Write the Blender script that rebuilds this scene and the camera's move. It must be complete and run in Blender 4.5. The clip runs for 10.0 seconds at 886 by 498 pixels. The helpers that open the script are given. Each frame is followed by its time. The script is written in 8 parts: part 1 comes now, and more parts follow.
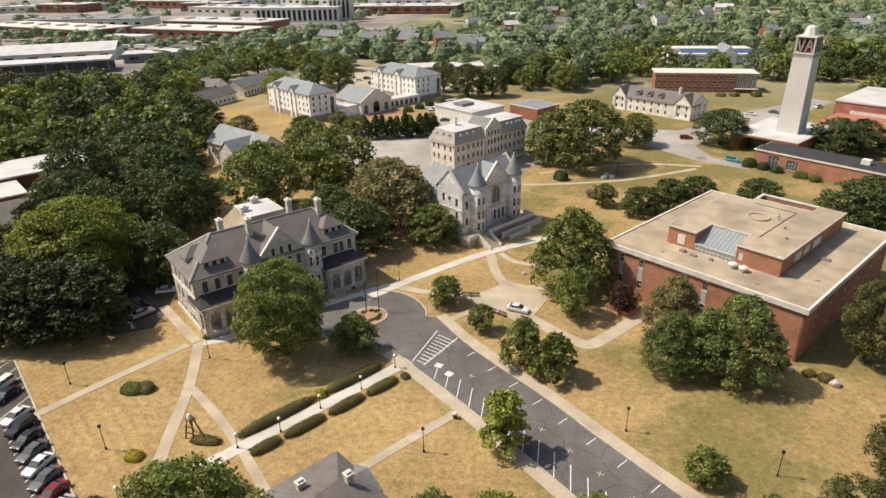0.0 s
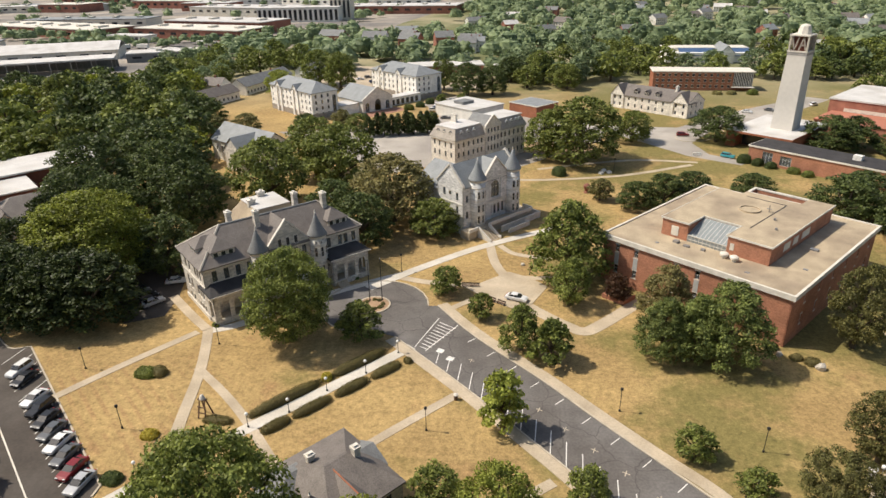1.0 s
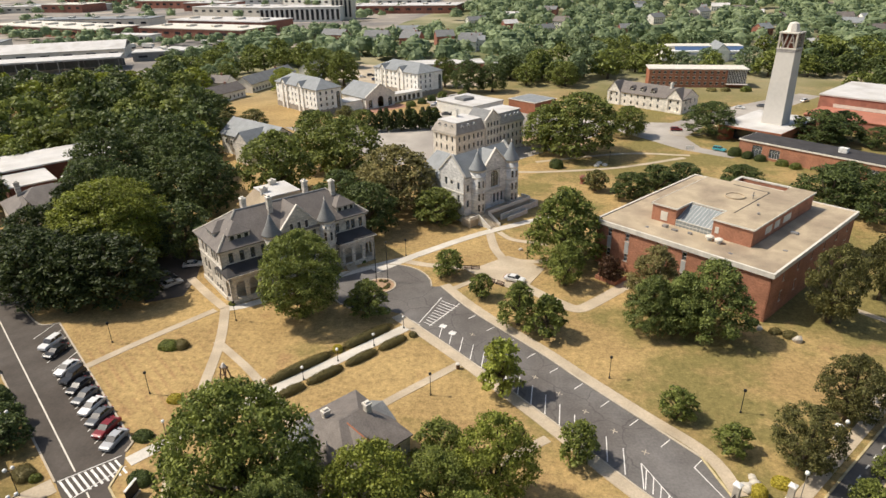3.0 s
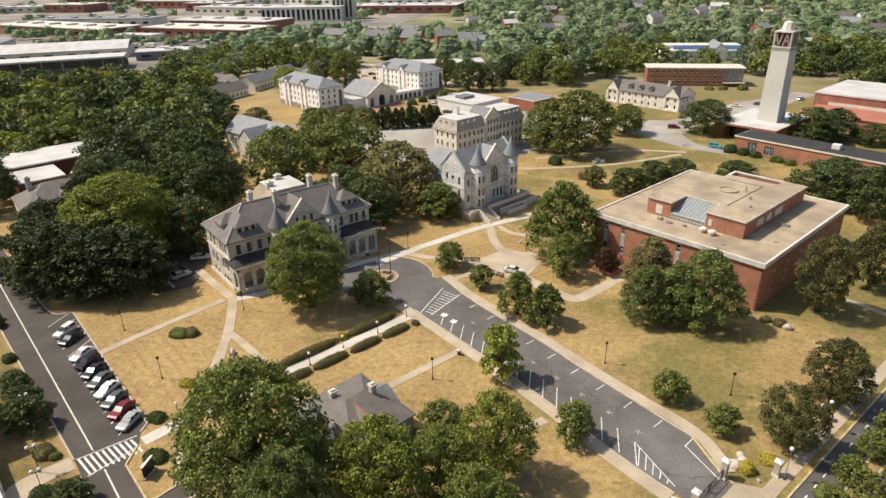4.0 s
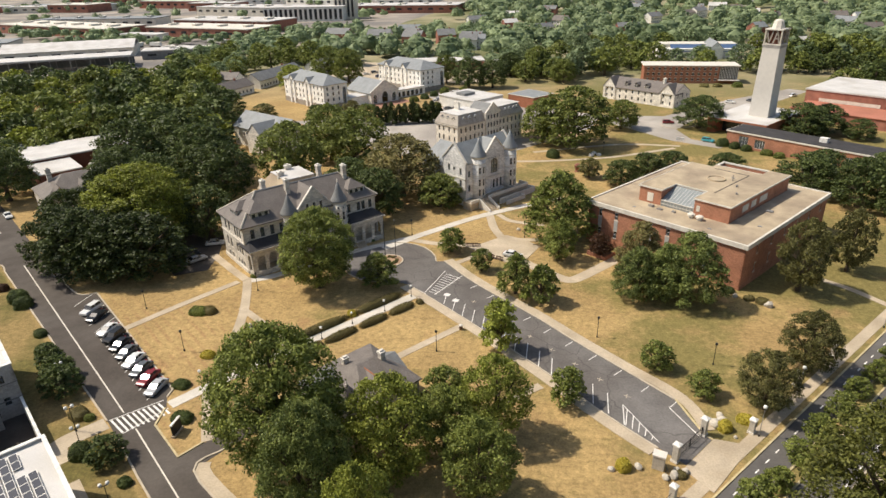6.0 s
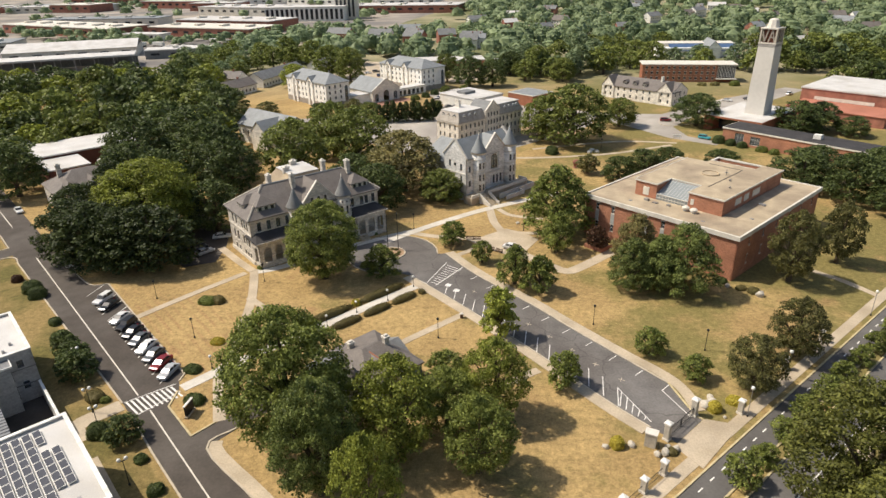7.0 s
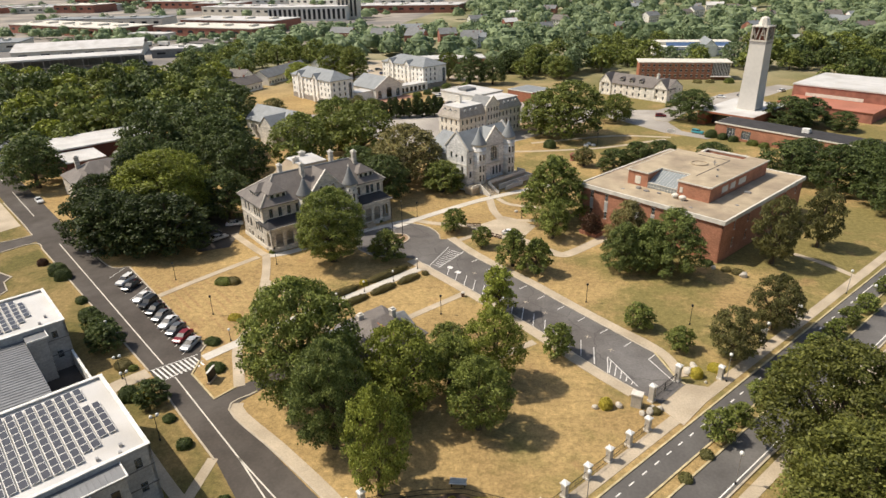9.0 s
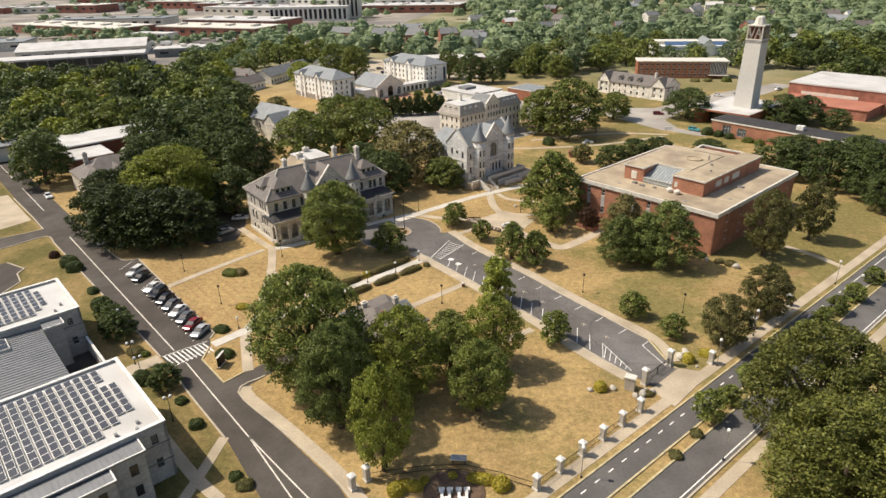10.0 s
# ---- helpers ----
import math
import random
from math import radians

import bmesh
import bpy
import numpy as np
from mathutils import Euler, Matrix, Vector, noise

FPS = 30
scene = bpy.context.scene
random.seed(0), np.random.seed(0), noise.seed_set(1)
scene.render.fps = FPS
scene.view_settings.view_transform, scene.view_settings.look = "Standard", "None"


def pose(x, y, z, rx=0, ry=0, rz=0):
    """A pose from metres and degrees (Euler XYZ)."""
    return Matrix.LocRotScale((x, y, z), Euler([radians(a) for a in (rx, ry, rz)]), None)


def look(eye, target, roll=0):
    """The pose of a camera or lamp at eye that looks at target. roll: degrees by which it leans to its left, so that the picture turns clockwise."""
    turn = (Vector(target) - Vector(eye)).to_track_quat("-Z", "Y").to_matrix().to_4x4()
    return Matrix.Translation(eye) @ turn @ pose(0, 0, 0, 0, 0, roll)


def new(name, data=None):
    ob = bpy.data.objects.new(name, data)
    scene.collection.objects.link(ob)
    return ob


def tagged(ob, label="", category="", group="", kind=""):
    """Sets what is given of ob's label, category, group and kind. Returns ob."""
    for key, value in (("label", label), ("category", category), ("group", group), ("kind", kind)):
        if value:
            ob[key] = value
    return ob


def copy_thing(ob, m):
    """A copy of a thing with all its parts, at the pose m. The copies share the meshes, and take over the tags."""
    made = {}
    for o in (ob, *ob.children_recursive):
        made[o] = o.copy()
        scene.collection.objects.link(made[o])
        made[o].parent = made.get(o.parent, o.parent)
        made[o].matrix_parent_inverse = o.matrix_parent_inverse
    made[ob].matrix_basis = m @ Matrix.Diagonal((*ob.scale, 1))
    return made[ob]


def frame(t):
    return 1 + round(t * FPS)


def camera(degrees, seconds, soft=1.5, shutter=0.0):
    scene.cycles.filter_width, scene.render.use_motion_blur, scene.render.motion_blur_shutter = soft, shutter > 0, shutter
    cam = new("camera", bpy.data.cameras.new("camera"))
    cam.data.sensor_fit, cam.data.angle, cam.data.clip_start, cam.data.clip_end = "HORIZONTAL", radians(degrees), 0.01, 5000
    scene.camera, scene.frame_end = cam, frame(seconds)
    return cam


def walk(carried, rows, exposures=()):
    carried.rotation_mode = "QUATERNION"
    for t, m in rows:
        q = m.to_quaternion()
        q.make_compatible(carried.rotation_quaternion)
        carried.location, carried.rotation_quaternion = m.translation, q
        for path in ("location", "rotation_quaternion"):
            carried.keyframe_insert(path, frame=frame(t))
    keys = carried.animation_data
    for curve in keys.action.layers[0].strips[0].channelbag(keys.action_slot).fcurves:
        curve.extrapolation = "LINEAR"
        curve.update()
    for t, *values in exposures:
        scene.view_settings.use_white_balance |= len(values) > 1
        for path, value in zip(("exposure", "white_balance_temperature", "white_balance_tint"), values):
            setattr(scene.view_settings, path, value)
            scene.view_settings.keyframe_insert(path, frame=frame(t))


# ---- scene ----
cam = camera(70.1, 10.0)
PATH = [
    (0, (-0.890, -1.184, 64.642), (-10.066, 89.319, 23.109), -1.148),
    (0.5, (-0.782, -3.539, 64.681), (-9.962, 86.963, 23.148), -1.160),
    (1, (-0.682, -5.834, 64.719), (-9.866, 84.668, 23.185), -1.172),
    (1.5, (-0.587, -8.083, 64.756), (-9.778, 82.419, 23.223), -1.184),
    (2, (-0.496, -10.296, 64.792), (-9.696, 80.205, 23.260), -1.197),
    (2.5, (-0.409, -12.486, 64.828), (-9.620, 78.014, 23.297), -1.209),
    (3.25, (-0.282, -15.748, 64.879), (-9.512, 74.752, 23.351), -1.227),
    (4, (-0.156, -19.004, 64.928), (-9.410, 71.496, 23.405), -1.245),
    (4.5, (-0.071, -21.182, 64.959), (-9.343, 69.317, 23.440), -1.257),
    (5, (0.017, -23.372, 64.990), (-9.275, 67.127, 23.475), -1.269),
    (5.5, (0.108, -25.576, 65.019), (-9.206, 64.923, 23.509), -1.281),
    (6.25, (0.253, -28.913, 65.062), (-9.096, 61.587, 23.560), -1.299),
    (7, (0.412, -32.287, 65.102), (-8.976, 58.214, 23.610), -1.318),
    (7.5, (0.528, -34.554, 65.128), (-8.889, 55.947, 23.643), -1.330),
    (8, (0.653, -36.831, 65.153), (-8.794, 53.670, 23.676), -1.342),
    (8.5, (0.789, -39.114, 65.176), (-8.691, 51.388, 23.708), -1.354),
    (9, (0.935, -41.397, 65.199), (-8.578, 49.106, 23.740), -1.366),
    (9.5, (1.095, -43.672, 65.221), (-8.455, 46.831, 23.772), -1.378),
    (10, (1.267, -45.931, 65.242), (-8.320, 44.572, 23.803), -1.390),
]
walk(cam, [(t, look(eye, target, roll)) for t, eye, target, roll in PATH])

# ---- world, sun ----
W = bpy.data.worlds.new("sky_world")
scene.world = W
W.use_nodes = True
_sky = W.node_tree.nodes.new("ShaderNodeTexSky")
_sky.sky_type, _sky.sun_disc = "NISHITA", False
SUN_TO = Vector((-0.60, 0.055, 0.80)).normalized()
_sky.sun_elevation = math.asin(SUN_TO.z)
_sky.sun_rotation = math.atan2(SUN_TO.x, SUN_TO.y)
_sky.air_density, _sky.dust_density = 1.2, 2.5
W.node_tree.links.new(_sky.outputs[0], W.node_tree.nodes["Background"].inputs[0])
W.node_tree.nodes["Background"].inputs[1].default_value = 0.112
_sun = bpy.data.lights.new("sun", "SUN")
_sun.energy, _sun.angle, _sun.color = 4.75, radians(0.6), (1.0, 0.915, 0.79)
_so = new("sun", _sun)
_so.matrix_world = look(SUN_TO * 300, (0, 0, 0))
scene.view_settings.exposure = 0.0

# ---- materials ----
def lin(r, g, b):
    return tuple(((c / 255) / 12.92 if c <= 10 else ((c / 255 + 0.055) / 1.055) ** 2.4) for c in (r, g, b))


def mat(name, color, rough=0.8, metal=0.0, var=0.18, scale=1.5, grain=0.12, gscale=14.0, bump=0.15, bscale=None, rand=0.0, spec=0.3, second=None, smix=0.5, sscale=0.08):
    """A surface with variation at two scales, optional second colour in patches, and bump."""
    m = bpy.data.materials.new(name)
    m.use_nodes = True
    t = m.node_tree
    N, L = t.nodes, t.links
    b = N["Principled BSDF"]
    b.inputs["Roughness"].default_value, b.inputs["Metallic"].default_value = rough, metal
    b.inputs["Specular IOR Level"].default_value = spec
    co = N.new("ShaderNodeTexCoord")

    def noise_tex(s, detail=4.0):
        n = N.new("ShaderNodeTexNoise")
        n.inputs["Scale"].default_value, n.inputs["Detail"].default_value = s, detail
        L.new(co.outputs["Object"], n.inputs["Vector"])
        return n

    def shade(src, amount, col):
        r = N.new("ShaderNodeMapRange")
        r.inputs[1].default_value, r.inputs[2].default_value = 0.3, 0.7
        r.inputs[3].default_value, r.inputs[4].default_value = 1 - amount, 1 + amount
        L.new(src, r.inputs[0])
        x = N.new("ShaderNodeMix")
        x.data_type, x.blend_type = "RGBA", "MULTIPLY"
        x.inputs[0].default_value = 1.0
        L.new(col, x.inputs[6])
        L.new(r.outputs[0], x.inputs[7])
        return x.outputs[2]

    base = N.new("ShaderNodeRGB")
    base.outputs[0].default_value = (*color, 1)
    out = base.outputs[0]
    if second:
        r = N.new("ShaderNodeMapRange")
        r.inputs[1].default_value, r.inputs[2].default_value = smix - 0.12, smix + 0.12
        L.new(noise_tex(sscale, 6).outputs["Fac"], r.inputs[0])
        x = N.new("ShaderNodeMix")
        x.data_type = "RGBA"
        L.new(r.outputs[0], x.inputs[0])
        L.new(out, x.inputs[6])
        x.inputs[7].default_value = (*second, 1)
        out = x.outputs[2]
    out = shade(noise_tex(scale).outputs["Fac"], var, out)
    g = noise_tex(gscale)
    out = shade(g.outputs["Fac"], grain, out)
    if rand:
        o = N.new("ShaderNodeObjectInfo")
        r = N.new("ShaderNodeMapRange")
        r.inputs[1].default_value, r.inputs[2].default_value = 0.0, 1.0
        r.inputs[3].default_value, r.inputs[4].default_value = 1 - rand, 1 + rand
        L.new(o.outputs["Random"], r.inputs[0])
        x = N.new("ShaderNodeMix")
        x.data_type, x.blend_type = "RGBA", "MULTIPLY"
        x.inputs[0].default_value = 1.0
        L.new(out, x.inputs[6])
        L.new(r.outputs[0], x.inputs[7])
        out = x.outputs[2]
    L.new(out, b.inputs["Base Color"])
    if bump:
        bp = N.new("ShaderNodeBump")
        bp.inputs["Strength"].default_value, bp.inputs["Distance"].default_value = bump, 0.05
        L.new(noise_tex(bscale or gscale).outputs["Fac"], bp.inputs["Height"])
        L.new(bp.outputs[0], b.inputs["Normal"])
    return m


def leaf_mat(name, color, tip, trans=0.3):
    """Foliage: colour varies by clump, by tree and by a broad noise; light passes through."""
    m = bpy.data.materials.new(name)
    m.use_nodes = True
    t = m.node_tree
    N, L = t.nodes, t.links
    b = N["Principled BSDF"]
    b.inputs["Roughness"].default_value, b.inputs["Specular IOR Level"].default_value = 0.55, 0.25
    co, ge, ob = N.new("ShaderNodeTexCoord"), N.new("ShaderNodeNewGeometry"), N.new("ShaderNodeObjectInfo")
    n = N.new("ShaderNodeTexNoise")
    n.inputs["Scale"].default_value = 0.45
    L.new(co.outputs["Object"], n.inputs["Vector"])
    add = N.new("ShaderNodeMath")
    add.operation = "MULTIPLY_ADD"
    L.new(ge.outputs["Random Per Island"], add.inputs[0])
    add.inputs[1].default_value = 0.55
    L.new(n.outputs["Fac"], add.inputs[2])
    r = N.new("ShaderNodeMapRange")
    r.inputs[1].default_value, r.inputs[2].default_value = 0.42, 1.08
    L.new(add.outputs[0], r.inputs[0])
    x = N.new("ShaderNodeMix")
    x.data_type = "RGBA"
    L.new(r.outputs[0], x.inputs[0])
    x.inputs[6].default_value, x.inputs[7].default_value = (*color, 1), (*tip, 1)
    v = N.new("ShaderNodeMapRange")
    v.inputs[3].default_value, v.inputs[4].default_value = 0.86, 1.14
    L.new(ob.outputs["Random"], v.inputs[0])
    y = N.new("ShaderNodeMix")
    y.data_type, y.blend_type = "RGBA", "MULTIPLY"
    y.inputs[0].default_value = 1.0
    L.new(x.outputs[2], y.inputs[6])
    L.new(v.outputs[0], y.inputs[7])
    L.new(y.outputs[2], b.inputs["Base Color"])
    tr = N.new("ShaderNodeBsdfTranslucent")
    L.new(y.outputs[2], tr.inputs[0])
    mx = N.new("ShaderNodeMixShader")
    mx.inputs[0].default_value = trans
    L.new(b.outputs[0], mx.inputs[1])
    L.new(tr.outputs[0], mx.inputs[2])
    L.new(mx.outputs[0], N["Material Output"].inputs[0])
    return m


M = {
    "asphalt": mat("asphalt", (0.128, 0.114, 0.102), 0.9, var=0.16, scale=0.25, grain=0.14, gscale=2.6, bump=0.06, second=(0.175, 0.162, 0.15), smix=0.55, sscale=0.06),
    "asphalt_street": mat("asphalt_street", (0.112, 0.103, 0.094), 0.9, var=0.14, scale=0.2, grain=0.1, gscale=2.4, bump=0.05, second=(0.145, 0.135, 0.124), smix=0.55, sscale=0.05),
    "asphalt_dark": mat("asphalt_dark", (0.074, 0.061, 0.050), 0.9, var=0.14, scale=0.35, grain=0.10, gscale=2.2, bump=0.05, second=(0.104, 0.089, 0.075), smix=0.53, sscale=0.09),
    "concrete_pale": mat("concrete_pale", (0.60, 0.55, 0.47), 0.85, var=0.12, scale=0.4, grain=0.1, gscale=4.0, second=(0.48, 0.43, 0.35), smix=0.58, sscale=0.2),
    "concrete": mat("concrete", (0.50, 0.41, 0.295), 0.85, var=0.15, scale=0.4, grain=0.12, gscale=4.0, second=(0.36, 0.29, 0.2), smix=0.56, sscale=0.2),
    "kerb": mat("kerb", (0.48, 0.41, 0.31), 0.85, var=0.15, scale=0.7),
    "yellow_paint": mat("yellow_paint", (0.50, 0.41, 0.235), 0.7, var=0.25, scale=1.0),
    "white_paint": mat("white_paint", (0.75, 0.72, 0.66), 0.7, var=0.2, scale=1.2),
    "stone": mat("stone", (0.34, 0.30, 0.255), 0.85, var=0.2, scale=0.8, grain=0.22, gscale=3.5, bump=0.4, bscale=2.5),
    "stone_grey": mat("stone_grey", (0.33, 0.31, 0.29), 0.85, var=0.18, scale=0.8, grain=0.22, gscale=3.5, bump=0.4, bscale=2.5),
    "stone_pale": mat("stone_pale", (0.50, 0.45, 0.37), 0.85, var=0.12, scale=0.8, grain=0.14, gscale=3.5, bump=0.3, bscale=2.5),
    "trim_stone": mat("trim_stone", (0.66, 0.61, 0.53), 0.8, var=0.1, scale=1.5),
    "tower_conc": mat("tower_conc", (0.64, 0.60, 0.54), 0.85, var=0.06, scale=0.08, grain=0.04, gscale=0.8),
    "slate": mat("slate", (0.165, 0.142, 0.124), 0.7, var=0.15, scale=0.5, grain=0.25, gscale=5.0, bump=0.3, spec=0.4),
    "slate_grey": mat("slate_grey", (0.19, 0.19, 0.185), 0.7, var=0.15, scale=0.5, grain=0.2, gscale=5.0, bump=0.3, spec=0.4),
    "mansard": mat("mansard", (0.40, 0.355, 0.30), 0.8, var=0.15, scale=0.5, grain=0.2, gscale=4.0),
    "slate_blue": mat("slate_blue", (0.24, 0.25, 0.25), 0.65, var=0.12, scale=0.4, grain=0.15, gscale=4.0, spec=0.4),
    "dark_roof": mat("dark_roof", (0.05, 0.046, 0.045), 0.8, var=0.25, scale=0.4),
    "brick": mat("brick", (0.32, 0.125, 0.068), 0.88, var=0.14, scale=0.5, grain=0.2, gscale=6.0, bump=0.3, bscale=8.0),
    "brick_dark": mat("brick_dark", (0.16, 0.065, 0.045), 0.88, var=0.14, scale=0.5, grain=0.2, gscale=6.0),
    "brick_far": mat("brick_far", (0.30, 0.13, 0.09), 0.9, var=0.2, scale=0.05, grain=0.2, gscale=0.4, rand=0.15),
    "white_wall": mat("white_wall", (0.78, 0.75, 0.68), 0.8, var=0.1, scale=0.5, rand=0.08),
    "fascia": mat("fascia", (0.66, 0.61, 0.52), 0.75, var=0.14, scale=0.6),
    "gravel_roof": mat("gravel_roof", (0.43, 0.345, 0.235), 0.95, var=0.15, scale=0.3, grain=0.2, gscale=5.0, second=(0.30, 0.235, 0.165), smix=0.55, sscale=0.12),
    "white_roof": mat("white_roof", (0.60, 0.575, 0.54), 0.7, var=0.1, scale=0.3, second=(0.46, 0.43, 0.385), smix=0.58, sscale=0.15),
    "metal_roof": mat("metal_roof", (0.22, 0.22, 0.22), 0.5, 0.3, var=0.1, scale=0.4, spec=0.5),
    "block": mat("block", (0.36, 0.35, 0.335), 0.85, var=0.1, scale=0.6, grain=0.12, gscale=4.0),
    "block_dark": mat("block_dark", (0.2, 0.19, 0.185), 0.85, var=0.1, scale=0.6),
    "pv": mat("pv", (0.05, 0.05, 0.058), 0.25, var=0.15, scale=1.0, bump=0, spec=0.6),
    "pv_blue": mat("pv_blue", (0.07, 0.12, 0.22), 0.3, var=0.15, scale=1.0, bump=0, spec=0.6),
    "metal": mat("metal", (0.35, 0.34, 0.33), 0.45, 0.6, var=0.15, scale=1.0, bump=0.05),
    "black_metal": mat("black_metal", (0.02, 0.02, 0.02), 0.5, 0.3, var=0.15, scale=1.0, bump=0.05),
    "bark": mat("bark", (0.10, 0.075, 0.05), 0.95, var=0.25, scale=1.5, grain=0.3, gscale=5.0, bump=0.6),
    "wood": mat("wood", (0.12, 0.07, 0.045), 0.8, var=0.25, scale=2.0),
    "frame_white": mat("frame_white", (0.6, 0.57, 0.5), 0.6, var=0.1, scale=2.0, bump=0),
    "frame_dark": mat("frame_dark", (0.06, 0.055, 0.05), 0.5, var=0.1, scale=2.0, bump=0),
    "panel_grey": mat("panel_grey", (0.42, 0.42, 0.40), 0.6, var=0.1, scale=1.0, bump=0),
    "mulch": mat("mulch", (0.13, 0.085, 0.055), 0.95, var=0.3, scale=1.0, grain=0.3, gscale=6.0),
    "lamp_glass": mat("lamp_glass", (0.8, 0.78, 0.72), 0.4, var=0.05, scale=2.0, bump=0),
    "sky_glass": mat("sky_glass", (0.27, 0.29, 0.285), 0.2, var=0.1, scale=1.0, bump=0, spec=0.6),
    "red_plaza": mat("red_plaza", (0.34, 0.18, 0.12), 0.9, var=0.15, scale=0.6),
    "bare_earth": mat("bare_earth", (0.38, 0.25, 0.15), 0.95, var=0.2, scale=0.3),
}
LEAF = {
    "green": leaf_mat("leaf_green", (0.048, 0.066, 0.014), (0.290, 0.322, 0.074)),
    "dark": leaf_mat("leaf_dark", (0.030, 0.046, 0.014), (0.155, 0.192, 0.055)),
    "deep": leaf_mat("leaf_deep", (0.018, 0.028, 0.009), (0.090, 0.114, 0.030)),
    "maple": leaf_mat("leaf_maple", (0.080, 0.092, 0.012), (0.385, 0.420, 0.062)),
    "street": leaf_mat("leaf_street", (0.038, 0.045, 0.010), (0.220, 0.226, 0.050)),
    "magnolia": leaf_mat("leaf_magnolia", (0.038, 0.038, 0.012), (0.200, 0.188, 0.060)),
    "bright": leaf_mat("leaf_bright", (0.088, 0.106, 0.016), (0.430, 0.462, 0.088)),
    "olive": leaf_mat("leaf_olive", (0.058, 0.056, 0.018), (0.290, 0.268, 0.092)),
    "brown": leaf_mat("leaf_brown", (0.100, 0.088, 0.030), (0.390, 0.340, 0.130)),
    "conifer": leaf_mat("leaf_conifer", (0.044, 0.066, 0.018), (0.285, 0.325, 0.090)),
    "hedge": leaf_mat("leaf_hedge", (0.105, 0.088, 0.030), (0.215, 0.178, 0.066), 0.2),
    "yellow": leaf_mat("leaf_yellow", (0.30, 0.25, 0.030), (0.62, 0.51, 0.080)),
    # paler and greyer than the near leaves: distance haze mixed into the colour
    "far": leaf_mat("leaf_far_haze", (0.088, 0.130, 0.060), (0.310, 0.372, 0.188)),
    "red": leaf_mat("leaf_red", (0.050, 0.024, 0.014), (0.13, 0.068, 0.035)),
}


def glass_mat():
    m = bpy.data.materials.new("window_glass")
    m.use_nodes = True
    b = m.node_tree.nodes["Principled BSDF"]
    b.inputs["Base Color"].default_value = (0.35, 0.38, 0.40, 1)
    b.inputs["Roughness"].default_value = 0.04
    b.inputs["Transmission Weight"].default_value = 0.75
    b.inputs["IOR"].default_value = 1.45
    return m


M["glass"] = glass_mat()


def ground_mat():
    """Dry lawn: straw and olive patches, mown stripes, worn soil; darker and greener far off in the suburbs."""
    m = bpy.data.materials.new("dry_grass")
    m.use_nodes = True
    t = m.node_tree
    N, L = t.nodes, t.links
    b = N["Principled BSDF"]
    b.inputs["Roughness"].default_value, b.inputs["Specular IOR Level"].default_value = 0.95, 0.1
    co = N.new("ShaderNodeTexCoord")

    def nz(s, d=5.0, rough=0.55, vec=None):
        n = N.new("ShaderNodeTexNoise")
        n.inputs["Scale"].default_value, n.inputs["Detail"].default_value, n.inputs["Roughness"].default_value = s, d, rough
        L.new(vec or co.outputs["Object"], n.inputs["Vector"])
        return n.outputs["Fac"]

    def rng(src, a, c, lo=0.0, hi=1.0):
        r = N.new("ShaderNodeMapRange")
        for k, val in enumerate((a, c, lo, hi)):
            r.inputs[k + 1].default_value = val
        L.new(src, r.inputs[0])
        return r.outputs[0]

    def mix(fac, a, c, kind="MIX"):
        x = N.new("ShaderNodeMix")
        x.data_type, x.blend_type = "RGBA", kind
        for sock, val in ((x.inputs[0], fac), (x.inputs[6], a), (x.inputs[7], c)):
            if isinstance(val, bpy.types.NodeSocket):
                L.new(val, sock)
            else:
                sock.default_value = val if isinstance(val, float) else (*val, 1)
        return x.outputs[2]

    sep = N.new("ShaderNodeSeparateXYZ")
    L.new(co.outputs["Object"], sep.inputs[0])
    straw, tan, olive, soil = (0.448, 0.309, 0.138), (0.352, 0.238, 0.107), (0.218, 0.180, 0.068), (0.330, 0.196, 0.098)
    col = mix(rng(nz(0.06), 0.4, 0.6), straw, tan)
    side = N.new("ShaderNodeMath")
    side.operation = "MULTIPLY_ADD"
    L.new(rng(sep.outputs[0], -40.0, 60.0, -0.12, 0.10), side.inputs[0])
    side.inputs[1].default_value = 1.0
    L.new(nz(0.045, 6.0, 0.65), side.inputs[2])
    col = mix(rng(side.outputs[0], 0.47, 0.60, 0.0, 0.95), col, olive)
    col = mix(rng(nz(0.11, 3.0), 0.62, 0.74, 0.0, 0.7), col, soil)
    rot = N.new("ShaderNodeMapping")
    rot.inputs["Rotation"].default_value = (0, 0, radians(-46))
    L.new(co.outputs["Object"], rot.inputs[0])
    w = N.new("ShaderNodeTexWave")
    w.inputs["Scale"].default_value, w.inputs["Distortion"].default_value, w.inputs["Detail"].default_value = 0.17, 1.6, 3.0
    w.inputs["Detail Scale"].default_value = 0.6
    L.new(rot.outputs[0], w.inputs["Vector"])
    mask = N.new("ShaderNodeMath")
    mask.operation = "MULTIPLY"
    L.new(rng(sep.outputs[0], -42.0, -50.0), mask.inputs[0])
    L.new(rng(sep.outputs[1], 88.0, 78.0), mask.inputs[1])
    mow = N.new("ShaderNodeMath")
    mow.operation = "MULTIPLY"
    L.new(mask.outputs[0], mow.inputs[0])
    rows_ = N.new("ShaderNodeMath")
    rows_.operation = "MULTIPLY"
    L.new(rng(w.outputs["Fac"], 0.45, 0.95, 0.0, 0.62), rows_.inputs[0])
    L.new(rng(nz(0.16, 4.0), 0.38, 0.6), rows_.inputs[1])
    L.new(rows_.outputs[0], mow.inputs[1])
    col = mix(mow.outputs[0], col, soil)
    across = N.new("ShaderNodeVectorMath")
    across.operation = "DOT_PRODUCT"
    across.inputs[1].default_value = (0.676, 0.737, 0.0)
